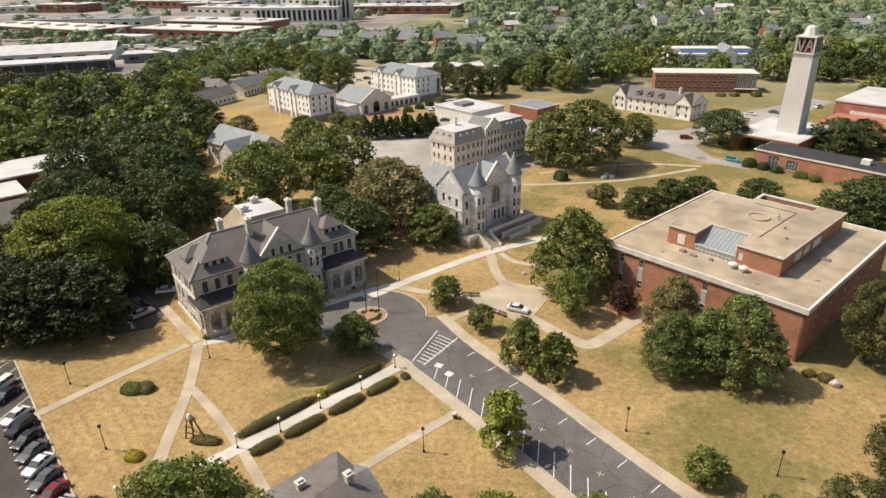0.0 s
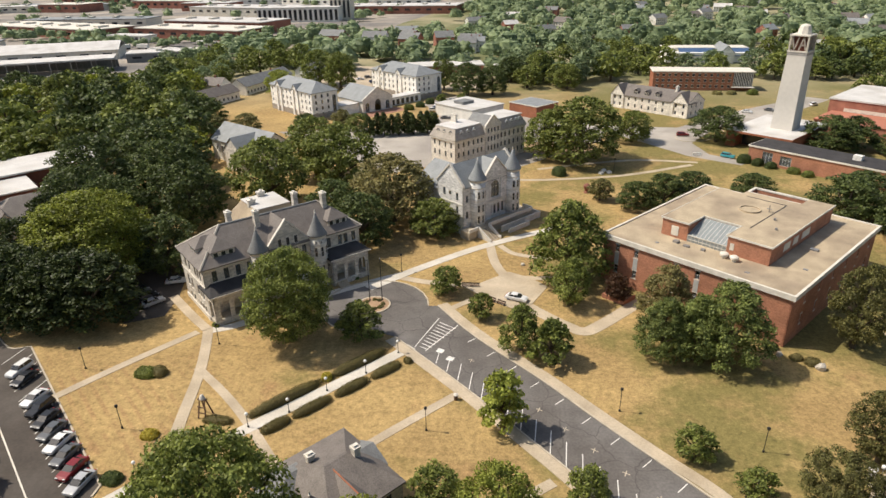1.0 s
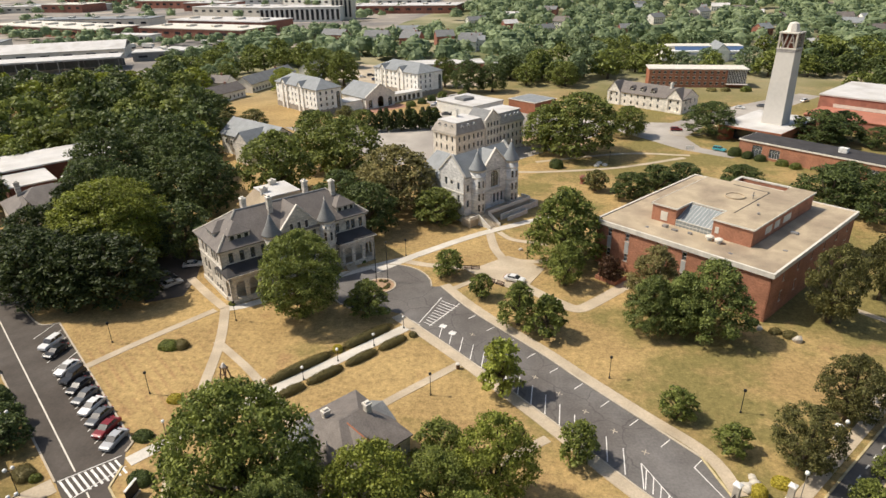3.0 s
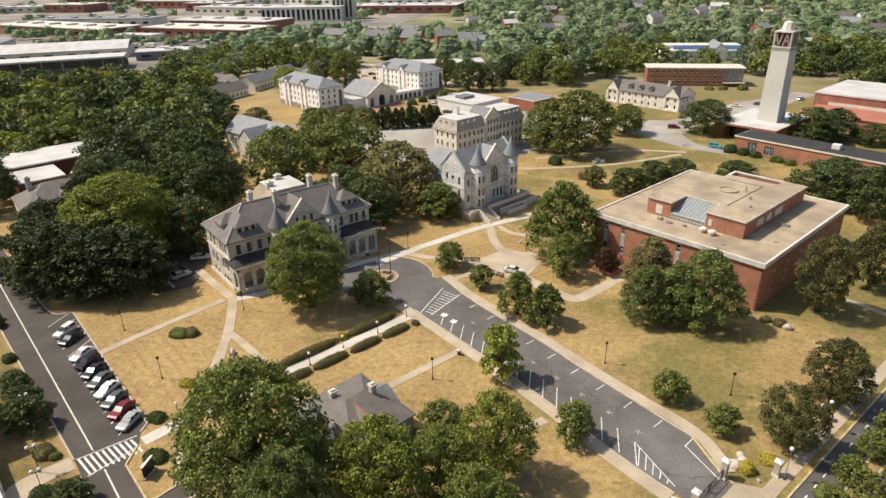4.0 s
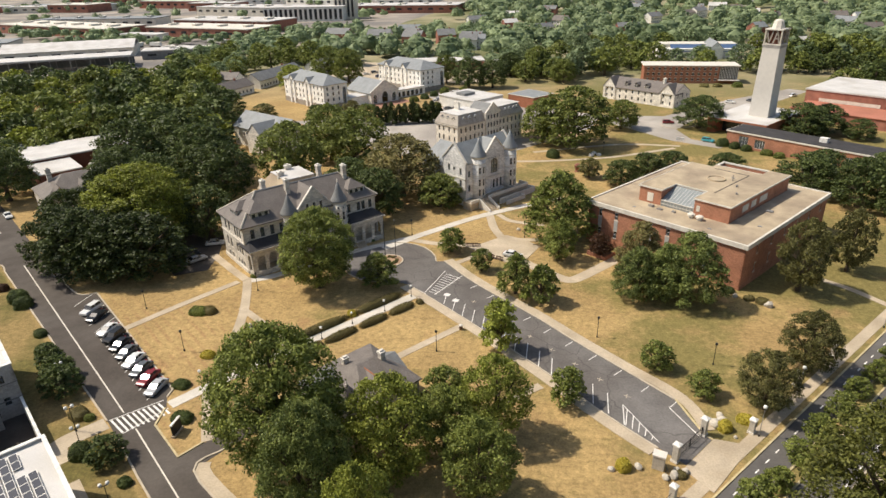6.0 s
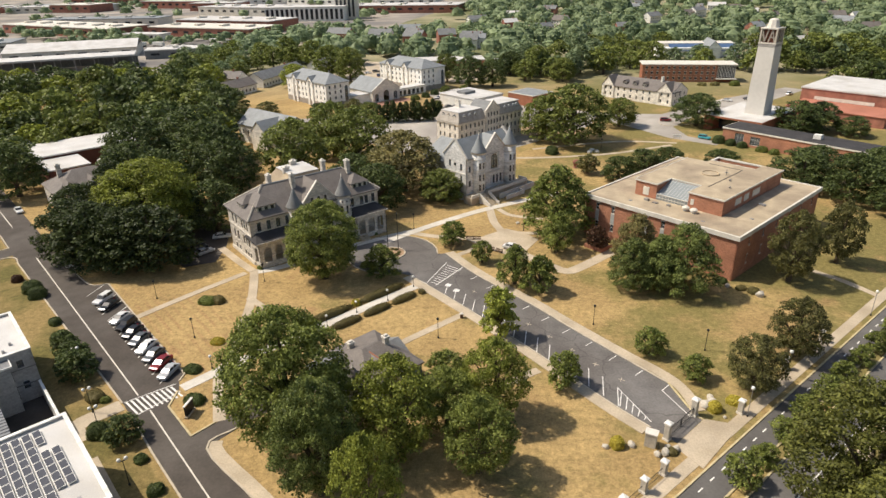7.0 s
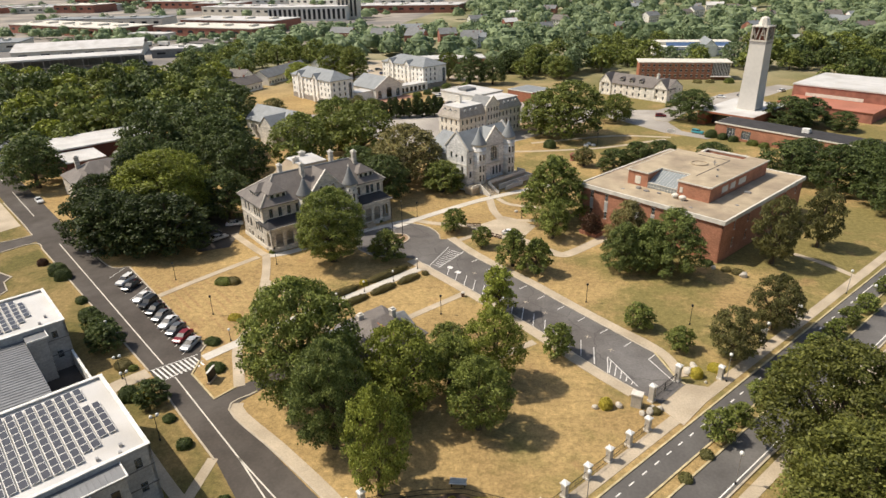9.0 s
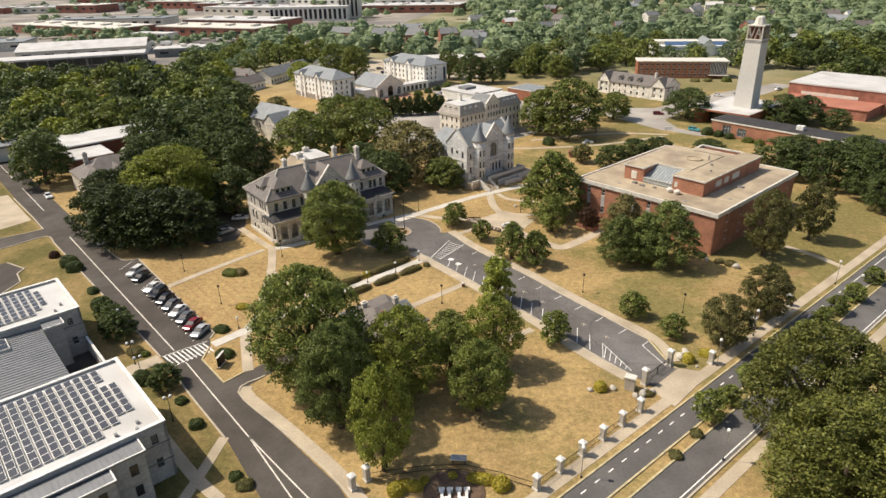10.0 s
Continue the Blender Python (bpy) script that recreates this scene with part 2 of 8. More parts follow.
    L.new(co.outputs["Object"], across.inputs[0])
    green = mix(rng(nz(0.09, 5.0), 0.40, 0.62), (0.150, 0.128, 0.046), (0.290, 0.205, 0.088))
    col = mix(rng(across.outputs["Value"], -7.5, -9.5), col, green)
    col = mix(1.0, col, mix(rng(nz(0.9, 6.0, 0.7), 0.3, 0.7), (0.62, 0.64, 0.62), (1.26, 1.25, 1.22)), "MULTIPLY")
    col = mix(1.0, col, mix(rng(nz(6.0, 4.0, 0.7), 0.3, 0.7), (0.85, 0.85, 0.85), (1.14, 1.14, 1.14)), "MULTIPLY")
    col = mix(1.0, col, mix(rng(nz(2.4, 6.0, 0.8), 0.32, 0.68), (0.68, 0.69, 0.69), (1.28, 1.27, 1.25)), "MULTIPLY")
    far = mix(rng(nz(0.012), 0.42, 0.58), (0.16, 0.165, 0.078), (0.33, 0.29, 0.18))
    col = mix(rng(sep.outputs[1], 285.0, 400.0), col, far)
    L.new(col, b.inputs["Base Color"])
    bp = N.new("ShaderNodeBump")
    bp.inputs["Strength"].default_value, bp.inputs["Distance"].default_value = 0.6, 0.12
    L.new(nz(2.5, 8.0, 0.7), bp.inputs["Height"])
    L.new(bp.outputs[0], b.inputs["Normal"])
    return m


M["ground"] = ground_mat()


def add_cracks(m, scale, width, dark):
    """A net of fine tar-filled cracks over an asphalt surface."""
    N, L = m.node_tree.nodes, m.node_tree.links
    b = N["Principled BSDF"]
    src = b.inputs["Base Color"].links[0].from_socket
    co, n = N.new("ShaderNodeTexCoord"), N.new("ShaderNodeTexNoise")
    n.inputs["Scale"].default_value, n.inputs["Detail"].default_value = 0.35, 5
    L.new(co.outputs["Object"], n.inputs["Vector"])
    mv = N.new("ShaderNodeMix")
    mv.data_type, mv.blend_type = "RGBA", "LINEAR_LIGHT"
    mv.inputs[0].default_value = 2.2
    L.new(co.outputs["Object"], mv.inputs[6])
    L.new(n.outputs["Color"], mv.inputs[7])
    v = N.new("ShaderNodeTexVoronoi")
    v.feature = "DISTANCE_TO_EDGE"
    v.inputs["Scale"].default_value = scale
    L.new(mv.outputs[2], v.inputs["Vector"])
    r = N.new("ShaderNodeMapRange")
    r.inputs[1].default_value, r.inputs[2].default_value = width * 0.5, width
    r.inputs[3].default_value, r.inputs[4].default_value = dark, 1.0
    L.new(v.outputs["Distance"], r.inputs[0])
    x = N.new("ShaderNodeMix")
    x.data_type, x.blend_type = "RGBA", "MULTIPLY"
    x.inputs[0].default_value = 1.0
    L.new(src, x.inputs[6])
    L.new(r.outputs[0], x.inputs[7])
    L.new(x.outputs[2], b.inputs["Base Color"])


add_cracks(M["asphalt"], 0.11, 0.012, 0.72)

# ---- helpers of this place ----
TURN = -42.5
CA, SA = math.cos(radians(TURN)), math.sin(radians(TURN))


def xy(u, v):
    """Campus grid to world: u runs along the driveway towards the street, v along the street."""
    return (u * CA - v * SA, u * SA + v * CA)


def at(u, v, z=0.0, turn=0.0):
    x, y = xy(u, v)
    return pose(x, y, z, 0, 0, TURN + turn)


def thing(name, m, label, category, group="", kind=""):
    ob = new(name)
    ob.empty_display_size = 0.2
    ob.matrix_world = m
    return tagged(ob, label, category, group, kind)


def link_mesh(name, me, material, parent=None, label="", m=None):
    ob = new(name, me)
    if material is not None and not me.materials:
        me.materials.append(material)
    if parent is not None:
        ob.parent = parent
    if m is not None:
        ob.matrix_basis = m
    if label:
        ob["label"] = label
    return ob


def to_mesh(name, bm, smooth=False):
    bmesh.ops.recalc_face_normals(bm, faces=bm.faces)
    me = bpy.data.meshes.new(name)
    bm.to_mesh(me)
    bm.free()
    if smooth:
        me.polygons.foreach_set("use_smooth", [True] * len(me.polygons))
    return me


def part(name, bm, material, parent, label="", smooth=False):
    return link_mesh(name, to_mesh(name, bm, smooth), material, parent, label)


def face(bm, *pts):
    return bm.faces.new([bm.verts.new(p) for p in pts])


def box(bm, x0, x1, y0, y1, z0, z1):
    v = [bm.verts.new((x, y, z)) for z in (z0, z1) for x, y in ((x0, y0), (x1, y0), (x1, y1), (x0, y1))]
    for a in ((3, 2, 1, 0), (4, 5, 6, 7), (0, 1, 5, 4), (1, 2, 6, 5), (2, 3, 7, 6), (3, 0, 4, 7)):
        bm.faces.new([v[k] for k in a])


def boxes(*bs):
    bm = bmesh.new()
    for b in bs:
        box(bm, *b)
    return bm


def prism(bm, pts, z0, z1):
    lo = [bm.verts.new((x, y, z0)) for x, y in pts]
    hi = [bm.verts.new((x, y, z1)) for x, y in pts]
    bm.faces.new(lo[::-1])
    bm.faces.new(hi)
    n = len(pts)
    for k in range(n):
        bm.faces.new((lo[k], lo[(k + 1) % n], hi[(k + 1) % n], hi[k]))


def lathe(bm, profile, seg=20, cx=0.0, cy=0.0):
    rings = []
    for r, z in profile:
        rings.append([bm.verts.new((cx + max(r, 0.003) * math.cos(2 * math.pi * k / seg), cy + max(r, 0.003) * math.sin(2 * math.pi * k / seg), z)) for k in range(seg)])
    for a, b in zip(rings, rings[1:]):
        for k in range(seg):
            bm.faces.new((a[k], a[(k + 1) % seg], b[(k + 1) % seg], b[k]))
    bm.faces.new(rings[0][::-1])
    bm.faces.new(rings[-1])


def offset_line(pts, d, closed=False):
    out, n = [], len(pts)
    for k in range(n):
        p = Vector(pts[k])
        a = Vector(pts[(k - 1) % n]) if (k or closed) else p
        b = Vector(pts[(k + 1) % n]) if (k < n - 1 or closed) else p
        t1 = (p - a).normalized() if a != p else (b - p).normalized()
        t2 = (b - p).normalized() if b != p else t1
        nrm = Vector((-(t1 + t2).y, (t1 + t2).x)).normalized()
        c = max(0.4, nrm.dot(Vector((-t1.y, t1.x))))
        out.append(tuple(p + nrm * d / c))
    return out


def strip(bm, pts, width, z0, z1, closed=False):
    """A slab of that width along a line of the plan, from z0 to z1."""
    a, b = offset_line(pts, width / 2, closed), offset_line(pts, -width / 2, closed)
    n = len(pts)
    V = [[bm.verts.new((*p, z)) for p in side] for side in (a, b) for z in (z0, z1)]
    for k in range(n if closed else n - 1):
        j = (k + 1) % n
        al, ah, bl, bh = V
        for q in ((ah[k], ah[j], bh[j], bh[k]), (al[k], al[j], ah[j], ah[k]), (bl[j], bl[k], bh[k], bh[j])):
            bm.faces.new(q)
    if not closed:
        for k in (0, n - 1):
            bm.faces.new((V[0][k], V[1][k], V[3][k], V[2][k]))


def smooth_line(pts, per=6):
    """A Catmull-Rom line through the points."""
    P = [Vector(p) for p in pts]
    P = [P[0] * 2 - P[1], *P, P[-1] * 2 - P[-2]]
    out = []
    for i in range(1, len(P) - 2):
        for k in range(per):
            t = k / per
            out.append(tuple(0.5 * (2 * P[i] + (P[i + 1] - P[i - 1]) * t + (2 * P[i - 1] - 5 * P[i] + 4 * P[i + 1] - P[i + 2]) * t * t + (3 * P[i] - P[i - 1] - 3 * P[i + 1] + P[i + 2]) * t ** 3)))
    return out + [tuple(P[-2])]


def uvline(*pts):
    return [xy(*p) for p in pts]


# ---- ground, roads, paths ----
def structure(name, bm, material, label, category, smooth=False):
    ob = link_mesh(name, to_mesh(name, bm, smooth), material)
    return tagged(ob, label, category, kind="structure")


bm = bmesh.new()
face(bm, (-2600, -600, 0), (2600, -600, 0), (2600, 3600, 0), (-2600, 3600, 0))
structure("ground", bm, M["ground"], "dry straw-coloured lawn with olive and bare patches", "ground")


def st(u0, v):
    """The street runs a little askew to the campus grid."""
    return xy(u0 + 0.042 * (v - 20), v)


SV = [-60, -20, 20, 60, 100, 140, 200, 300]
DRIVE_L = [(-9.5, 49.6), (-14, 49.9), (-20, 50.3), (-26, 51.0), (-36, 52.5), (-43, 53.3), (-55, 54.6), (-65, 55.4), (-79, 56.2)]
DRIVE_R = [(-82.3, 69.8), (-73, 67.7), (-64, 66.5), (-51, 65.5), (-40, 64.0), (-28.4, 62.7), (-18.0, 61.6), (-11.5, 57.6), (-9.5, 57.0)]
ARC = [(-91.3 + 11.0 * math.cos(a), 60.6 + 11.0 * math.sin(a)) for a in [radians(x) for x in range(-30, -316, -15)]]

bm = bmesh.new()
prism(bm, uvline(*smooth_line(DRIVE_L), *ARC, *smooth_line(DRIVE_R)), -0.3, 0.03)
structure("driveway", bm, M["asphalt"], "cracked grey asphalt driveway with a turning circle", "road")
bm = bmesh.new()
prism(bm, [st(-5.2, v) for v in SV] + [st(-0.9, v) for v in SV[::-1]], -0.3, 0.03)
structure("street", bm, M["asphalt_street"], "grey asphalt street carriageway beside the fence", "road")
bm = bmesh.new()
prism(bm, [st(0.9, v) for v in SV] + [st(5.9, v) for v in SV[::-1]], -0.3, 0.03)
structure("street_far_lane", bm, M["asphalt_street"], "grey asphalt carriageway beyond the planted median", "road")
bm = bmesh.new()
prism(bm, uvline((-420, -9.0), (-150, -8.4), (-76, -7.3), (-61, -7.8), (-47, -8.1), (-32, -9.9), (-16, -11), (-16, -3.0), (-27.2, -0.9), (-42, -1.2), (-56.6, -1.8), (-57.5, 4), (-58, 12), (-61.5, 12), (-61.0, 1.8), (-60.6, -2.1), (-70.2, -2.0), (-73.6, 0.9), (-76.0, 1.9), (-77.4, 3.4), (-124, 4.4), (-126.5, 1.2), (-137, 0.6), (-139, 3.0), (-150, 2.6), (-157, 0.2), (-420, -1.0)), -0.3, 0.03)
structure("campus_road", bm, M["asphalt_dark"], "dark asphalt campus road with angled parking bays", "road")
bm = bmesh.new()
prism(bm, uvline((-163, -7.5), (-158, -8.5), (-156, -24), (-160, -60), (-168, -60), (-165, -22)), -0.3, 0.026)
structure("side_road", bm, M["asphalt_dark"], "dark asphalt side road between dry lawns", "road")
bm = bmesh.new()
prism(bm, uvline((-145, -20), (-138, -17.6), (-136, -19.5), (-130.6, -19.8), (-127, -24), (-130, -48), (-150, -48)), -0.3, 0.03)
structure("small_car_park", bm, M["asphalt_dark"], "dark asphalt car park with a concrete edge", "road")
bm = bmesh.new()
prism(bm, uvline((-150, 24), (-120.5, 20), (-117.8, 27), (-124, 32.5), (-135, 39), (-152, 39)), -0.3, 0.03)
structure("shaded_car_park", bm, M["asphalt_dark"], "dark asphalt car park in the shade of trees", "road")
bm = bmesh.new()
prism(bm, uvline((-134, 142), (-134, 200), (-142, 215), (-100, 205), (-82, 207), (-82, 212), (-96, 212), (-108, 222), (-112, 250), (-102, 290), (-100, 340), (-110, 340), (-120, 290), (-124, 240), (-134, 232), (-150, 222), (-196, 215), (-240, 226), (-240, 200), (-215, 190), (-200, 172), (-240, 120), (-160, 118), (-157, 132)), -0.3, 0.026)
structure("campus_yard", bm, mat("worn_asphalt", (0.40, 0.36, 0.31), 0.9, var=0.2, scale=0.12, second=(0.24, 0.215, 0.19), smix=0.55, sscale=0.03), "pale worn asphalt yard and drives between the buildings", "road")

# pavements
PATHS = [
    ("hedge_walk", [(-73.6, 1.5), (-74.2, 12), (-74.3, 24), (-74.2, 40), (-74.2, 56.2)], 2.3, 0.07),
    ("lawn_walk_a", [(-103.8, 3.6), (-105.5, 15), (-107.0, 29.5)], 1.7, 0.062),
    ("lawn_walk_b", [(-125, 31.6), (-113, 31.2), (-107.5, 31.2), (-105.4, 30.8), (-94.9, 25.0), (-84.8, 17.9), (-77.5, 12.6), (-73.2, 8.0), (-66, 4.6), (-61.0, 2.4)], 1.9, 0.066),
    ("lawn_walk_c", [(-95.4, 24.6), (-85, 24.8), (-75.7, 24.3), (-65.4, 23.0), (-58, 22.0)], 1.5, 0.058),
    ("hall_walk", [(-106.4, 30.4), (-104.2, 36), (-103.2, 46), (-102.4, 56), (-100.5, 66), (-98.2, 75.2)], 2.2, 0.056),
    ("bend_walk", [], 1.9, 0.052),
    ("lodge_walk", [(-58.6, 33), (-58.6, 40), (-58.2, 52.9)], 1.6, 0.054),
    ("short_walk", [(-36.6, 40), (-36.0, 45), (-35.3, 49)], 1.6, 0.054),
    ("chapel_walk", [(-98.4, 64), (-98.3, 75.2), (-97.6, 88), (-96.6, 97), (-95.2, 104), (-92.8, 114), (-90, 124)], 2.4, 0.074),
    ("plaza_walk_a", [(-96, 99.5), (-88, 93.0), (-81.5, 89.5)], 2.2, 0.062),
    ("plaza_walk_b", [(-94, 101), (-88, 100), (-80, 104)], 1.6, 0.058),
    ("plaza_walk_c", [(-81, 90), (-76, 94), (-70, 101)], 1.8, 0.054),
    ("plaza_walk_d", [(-98.5, 72), (-92, 75), (-86, 79.5), (-80, 84)], 2.0, 0.050),
    ("drive_link", [(-79.5, 70.5), (-79.2, 76.5)], 1.5, 0.079),
    ("library_walk", [(-72, 83.2), (-64, 82.6), (-58.8, 82.6), (-55.6, 83.2), (-54.7, 87), (-54.5, 98.5), (-54.3, 104.2)], 2.8, 0.046),
    ("pavement_street", [], 1.9, 0.06),
    ("pavement_far", [], 1.7, 0.06),
    ("corner_walk", [(-17.6, 122.4), (-10.9, 121.8), (-4.2, 119.9), (-2.6, 119.5)], 1.6, 0.05),
    ("solar_walk", [(-76, -7.6), (-75.5, -14.5), (-71, -15.3)], 3.2, 0.06),
    ("solar_side_walk", [(-66, -14.9), (-54, -15.0), (-43.0, -14.8), (-36, -14)], 1.7, 0.054),
    ("solar_cross_walk", [(-47.5, -8.2), (-42, -14.6), (-36, -22)], 1.6, 0.050),
    ("north_walk", [(-128, 140), (-118, 150), (-104, 170), (-94, 196)], 1.8, 0.05),
    ("north_walk_b", [(-128, 156), (-112, 186), (-94, 200)], 1.8, 0.046),
    ("chapel_north_walk", [(-100, 122), (-112, 126), (-134, 134)], 1.8, 0.046),
]
for name, pts, wd, top in PATHS:
    bm = bmesh.new()
    if name == "pavement_street":
        line = [st(-7.2, v) for v in (-10, 10, 30, 50, 70, 90, 120, 160, 220)]
    elif name == "pavement_far":
        line = [st(7.7, v) for v in (-10, 20, 50, 90, 150, 220)]
    elif name == "bend_walk":
        line = offset_line(smooth_line(uvline((-57.6, 4), (-56.4, -1.6), (-42, -1.0), (-27.2, -0.7), (-18, -2.4)), 4)[3:], 1.1)
    else:
        line = smooth_line(uvline(*pts), 5)
    strip(bm, line, wd, -0.2, top)
    structure("pavement", bm, M["concrete_pale" if name in ("hedge_walk", "chapel_walk", "hall_walk") else "concrete"], "pale tan concrete footpath across the dry lawn", "pavement")
bm = bmesh.new()
prism(bm, uvline((-86, 79.5), (-83.2, 83), (-82.5, 91.8), (-77, 93), (-71.8, 92.4), (-69.3, 84.5), (-69.5, 80.2), (-76, 79.2)), -0.2, 0.086)
structure("plaza", bm, M["concrete"], "pale tan concrete plaza with benches", "pavement")
bm = bmesh.new()
prism(bm, uvline((-9.4, 48.6), (-9.4, 57.4), (-5.0, 60), (-4.4, 47.5)), -0.2, 0.09)
structure("entrance_apron", bm, M["concrete"], "pale concrete apron at the gate", "pavement")
for line, label in ((smooth_line(DRIVE_L[1:]), "south"), (smooth_line(DRIVE_R[:-1]), "north")):
    bm = bmesh.new()
    strip(bm, offset_line(uvline(*line), 1.3), 2.0, -0.2, 0.12)
    structure("pavement", bm, M["concrete"], "pale concrete pavement beside the driveway kerb", "pavement")


def kerb(pts, material="kerb", width=0.28, top=0.17):
    bm = bmesh.new()
    strip(bm, pts, width, -0.2, top)
    structure("kerb", bm, M[material], "worn concrete kerb" if material == "kerb" else "kerb painted dull yellow", "kerb")


kerb(offset_line(uvline(*smooth_line(DRIVE_L[1:])), 0.14))
kerb(offset_line(uvline(*smooth_line(DRIVE_R[:7])), 0.14))
kerb(offset_line(uvline(*smooth_line(DRIVE_R[6:])), 0.14), "yellow_paint")
kerb(uvline(*ARC))
for u0 in (-5.2, 5.95):
    kerb([st(u0, v) for v in SV], "yellow_paint" if u0 < 0 else "kerb")
for u0 in (-0.9, 0.9):
    kerb([st(u0, v) for v in SV], "yellow_paint")
kerb(uvline((-150, -8.4), (-76.5, -7.35)))
kerb(uvline((-71, -7.4), (-61, -7.9), (-47.2, -8.2)))
kerb(uvline((-124, 4.4), (-77.4, 3.4), (-76.0, 1.9)))
kerb(uvline((-61.2, 1.8), (-60.7, -2.2), (-70.2, -2.1), (-73.3, 0.6)), "yellow_paint")
kerb(smooth_line(uvline((-57.6, 4), (-56.4, -1.6), (-42, -1.0), (-27.2, -0.7), (-18, -2.4)), 4))
kerb(smooth_line(uvline((-139, 3.0), (-137, 0.6), (-126.5, 1.2), (-124, 4.4)), 4))
kerb(smooth_line(uvline((-150, -8.4), (-157, -9.5), (-156, -24), (-160, -60)), 5))
kerb(smooth_line(uvline((-200, -8.8), (-168, -8.2), (-163.5, -10), (-165, -24), (-168, -60)), 5))
kerb(uvline((-145, -20), (-138, -17.6), (-136, -19.5), (-130.6, -19.8), (-127, -24)))
# the far lawn corner and the circle at the north drives
kerb([xy(-112 + 7 * math.cos(a), 236 + 14 * math.sin(a)) for a in [k * math.pi / 12 for k in range(24)]])

# flagpole island
isl = thing("planting_island", at(-91.7, 60.5), "round planting island with a pale kerb and dry shrubs", "planter")
bm = bmesh.new()
lathe(bm, [(3.5, 0.0), (3.5, 0.2), (3.15, 0.2), (3.15, 0.1)], 40)
part("kerb_ring", bm, M["kerb"], isl)
bm = bmesh.new()
lathe(bm, [(3.14, 0.0), (3.14, 0.13), (1.5, 0.2)], 32)
part("soil", bm, M["bare_earth"], isl)

# painted markings
def paint(name, lines, width, material="white_paint", z=0.036):
    bm = bmesh.new()
    for pts in lines:
        strip(bm, uvline(*pts), width, z - 0.004, z)
    structure(name, bm, M[material], "white painted road marking, worn" if material == "white_paint" else "faded yellow painted line", "marking")


paint("stall_line", [[(-67.2 + 3.13 * k, 56.0 - 0.35 * k), (-70.2 + 3.12 * k, 59.7 - 0.31 * k)] for k in range(15)], 0.14)
paint("stall_line", [[(-68.2 + 5.66 * k, 64.7 - 0.64 * k), (-68.1 + 5.66 * k, 66.7 - 0.61 * k)] for k in range(9)], 0.14)
paint("hatching", [[(-73.8, 56.6), (-78.3, 66.6)], [(-71.5, 57.2), (-73.8, 67.6)]] + [[(-73.4 - 0.42 * k + 0.05, 57.4 + 0.92 * k), (-71.4 - 0.20 * k + 0.1, 57.8 + 0.95 * k)] for k in range(10)], 0.16)
paint("hatching", [[(-23.1, 54.6), (-14.6, 51.0)], [(-23.1, 54.6), (-21.4, 52.3), (-20.2, 50.6)]] + [[(-21.9 + 1.5 * k, 54.0 - 0.6 * k), (-20.0 + 1.1 * k, 50.7)] for k in range(5)], 0.14)
paint("stall_line", [[(-17.6, 61.3), (-17.6, 59.2)], [(-17.6, 59.2), (-11.0, 56.4)]], 0.14)
paint("bay_symbol", [[(-70.2, 58.9), (-69.0, 59.4)], [(-67.1, 58.5), (-65.9, 59.0)]], 1.2)
paint("tick_mark", [[(-64.0 + 5.66 * k, 61.0 - 0.6 * k), (-62.9 + 5.66 * k, 61.3 - 0.6 * k)] for k in range(8)] + [[(-63.7 + 5.66 * k, 61.6 - 0.6 * k), (-63.3 + 5.66 * k, 60.6 - 0.6 * k)] for k in range(8)], 0.13, "kerb")
paint("crossing", [[(-76.2 + 0.1 * k, -6.8 + 0.78 * k), (-71.9 + 0.05 * k, -6.4 + 0.78 * k)] for k in range(10)], 0.32)
paint("crossing", [[(-76.4, -7.1), (-75.6, 1.2)], [(-71.6, -6.8), (-73.0, 1.0)]], 0.16)
paint("centre_line", [[(-400, -5.0), (-225, -4.7)], [(-210, -4.6), (-180, -4.5)], [(-152, -4.3), (-76.8, -4.7)], [(-71.5, -4.6), (-45, -5.4), (-20, -7.6)], [(-45, -5.4), (-33, -5.2), (-24, -5.0)]], 0.22, "fascia")
paint("bay_line", [[(-121.0 + 3.62 * k, -0.9), (-124.6 + 3.62 * k, 4.0)] for k in range(13)], 0.13)
bm = bmesh.new()
for v in range(-20, 200, 3):
    strip(bm, [st(-3.75, v), st(-3.75, v + 1.1)], 0.2, 0.03, 0.036)
structure("lane_dashes", bm, M["white_paint"], "white dashed bicycle-lane line on the street", "marking")
bm = bmesh.new()
strip(bm, [st(5.25, v) for v in SV], 0.18, 0.03, 0.036)
strip(bm, [st(-3.75, v) for v in (112, 140, 220)], 0.15, 0.028, 0.034)
structure("edge_line", bm, M["white_paint"], "white edge line on the far carriageway", "marking")
bm = bmesh.new()
for v in range(0, 12):
    strip(bm, [st(-3.2, 118 + 0.01 * v), st(4.5, 118 + 0.01 * v)], 0.5, 0.03, 0.035)
structure("street_crossing", bm, M["white_paint"], "white crossing line across the street", "marking")

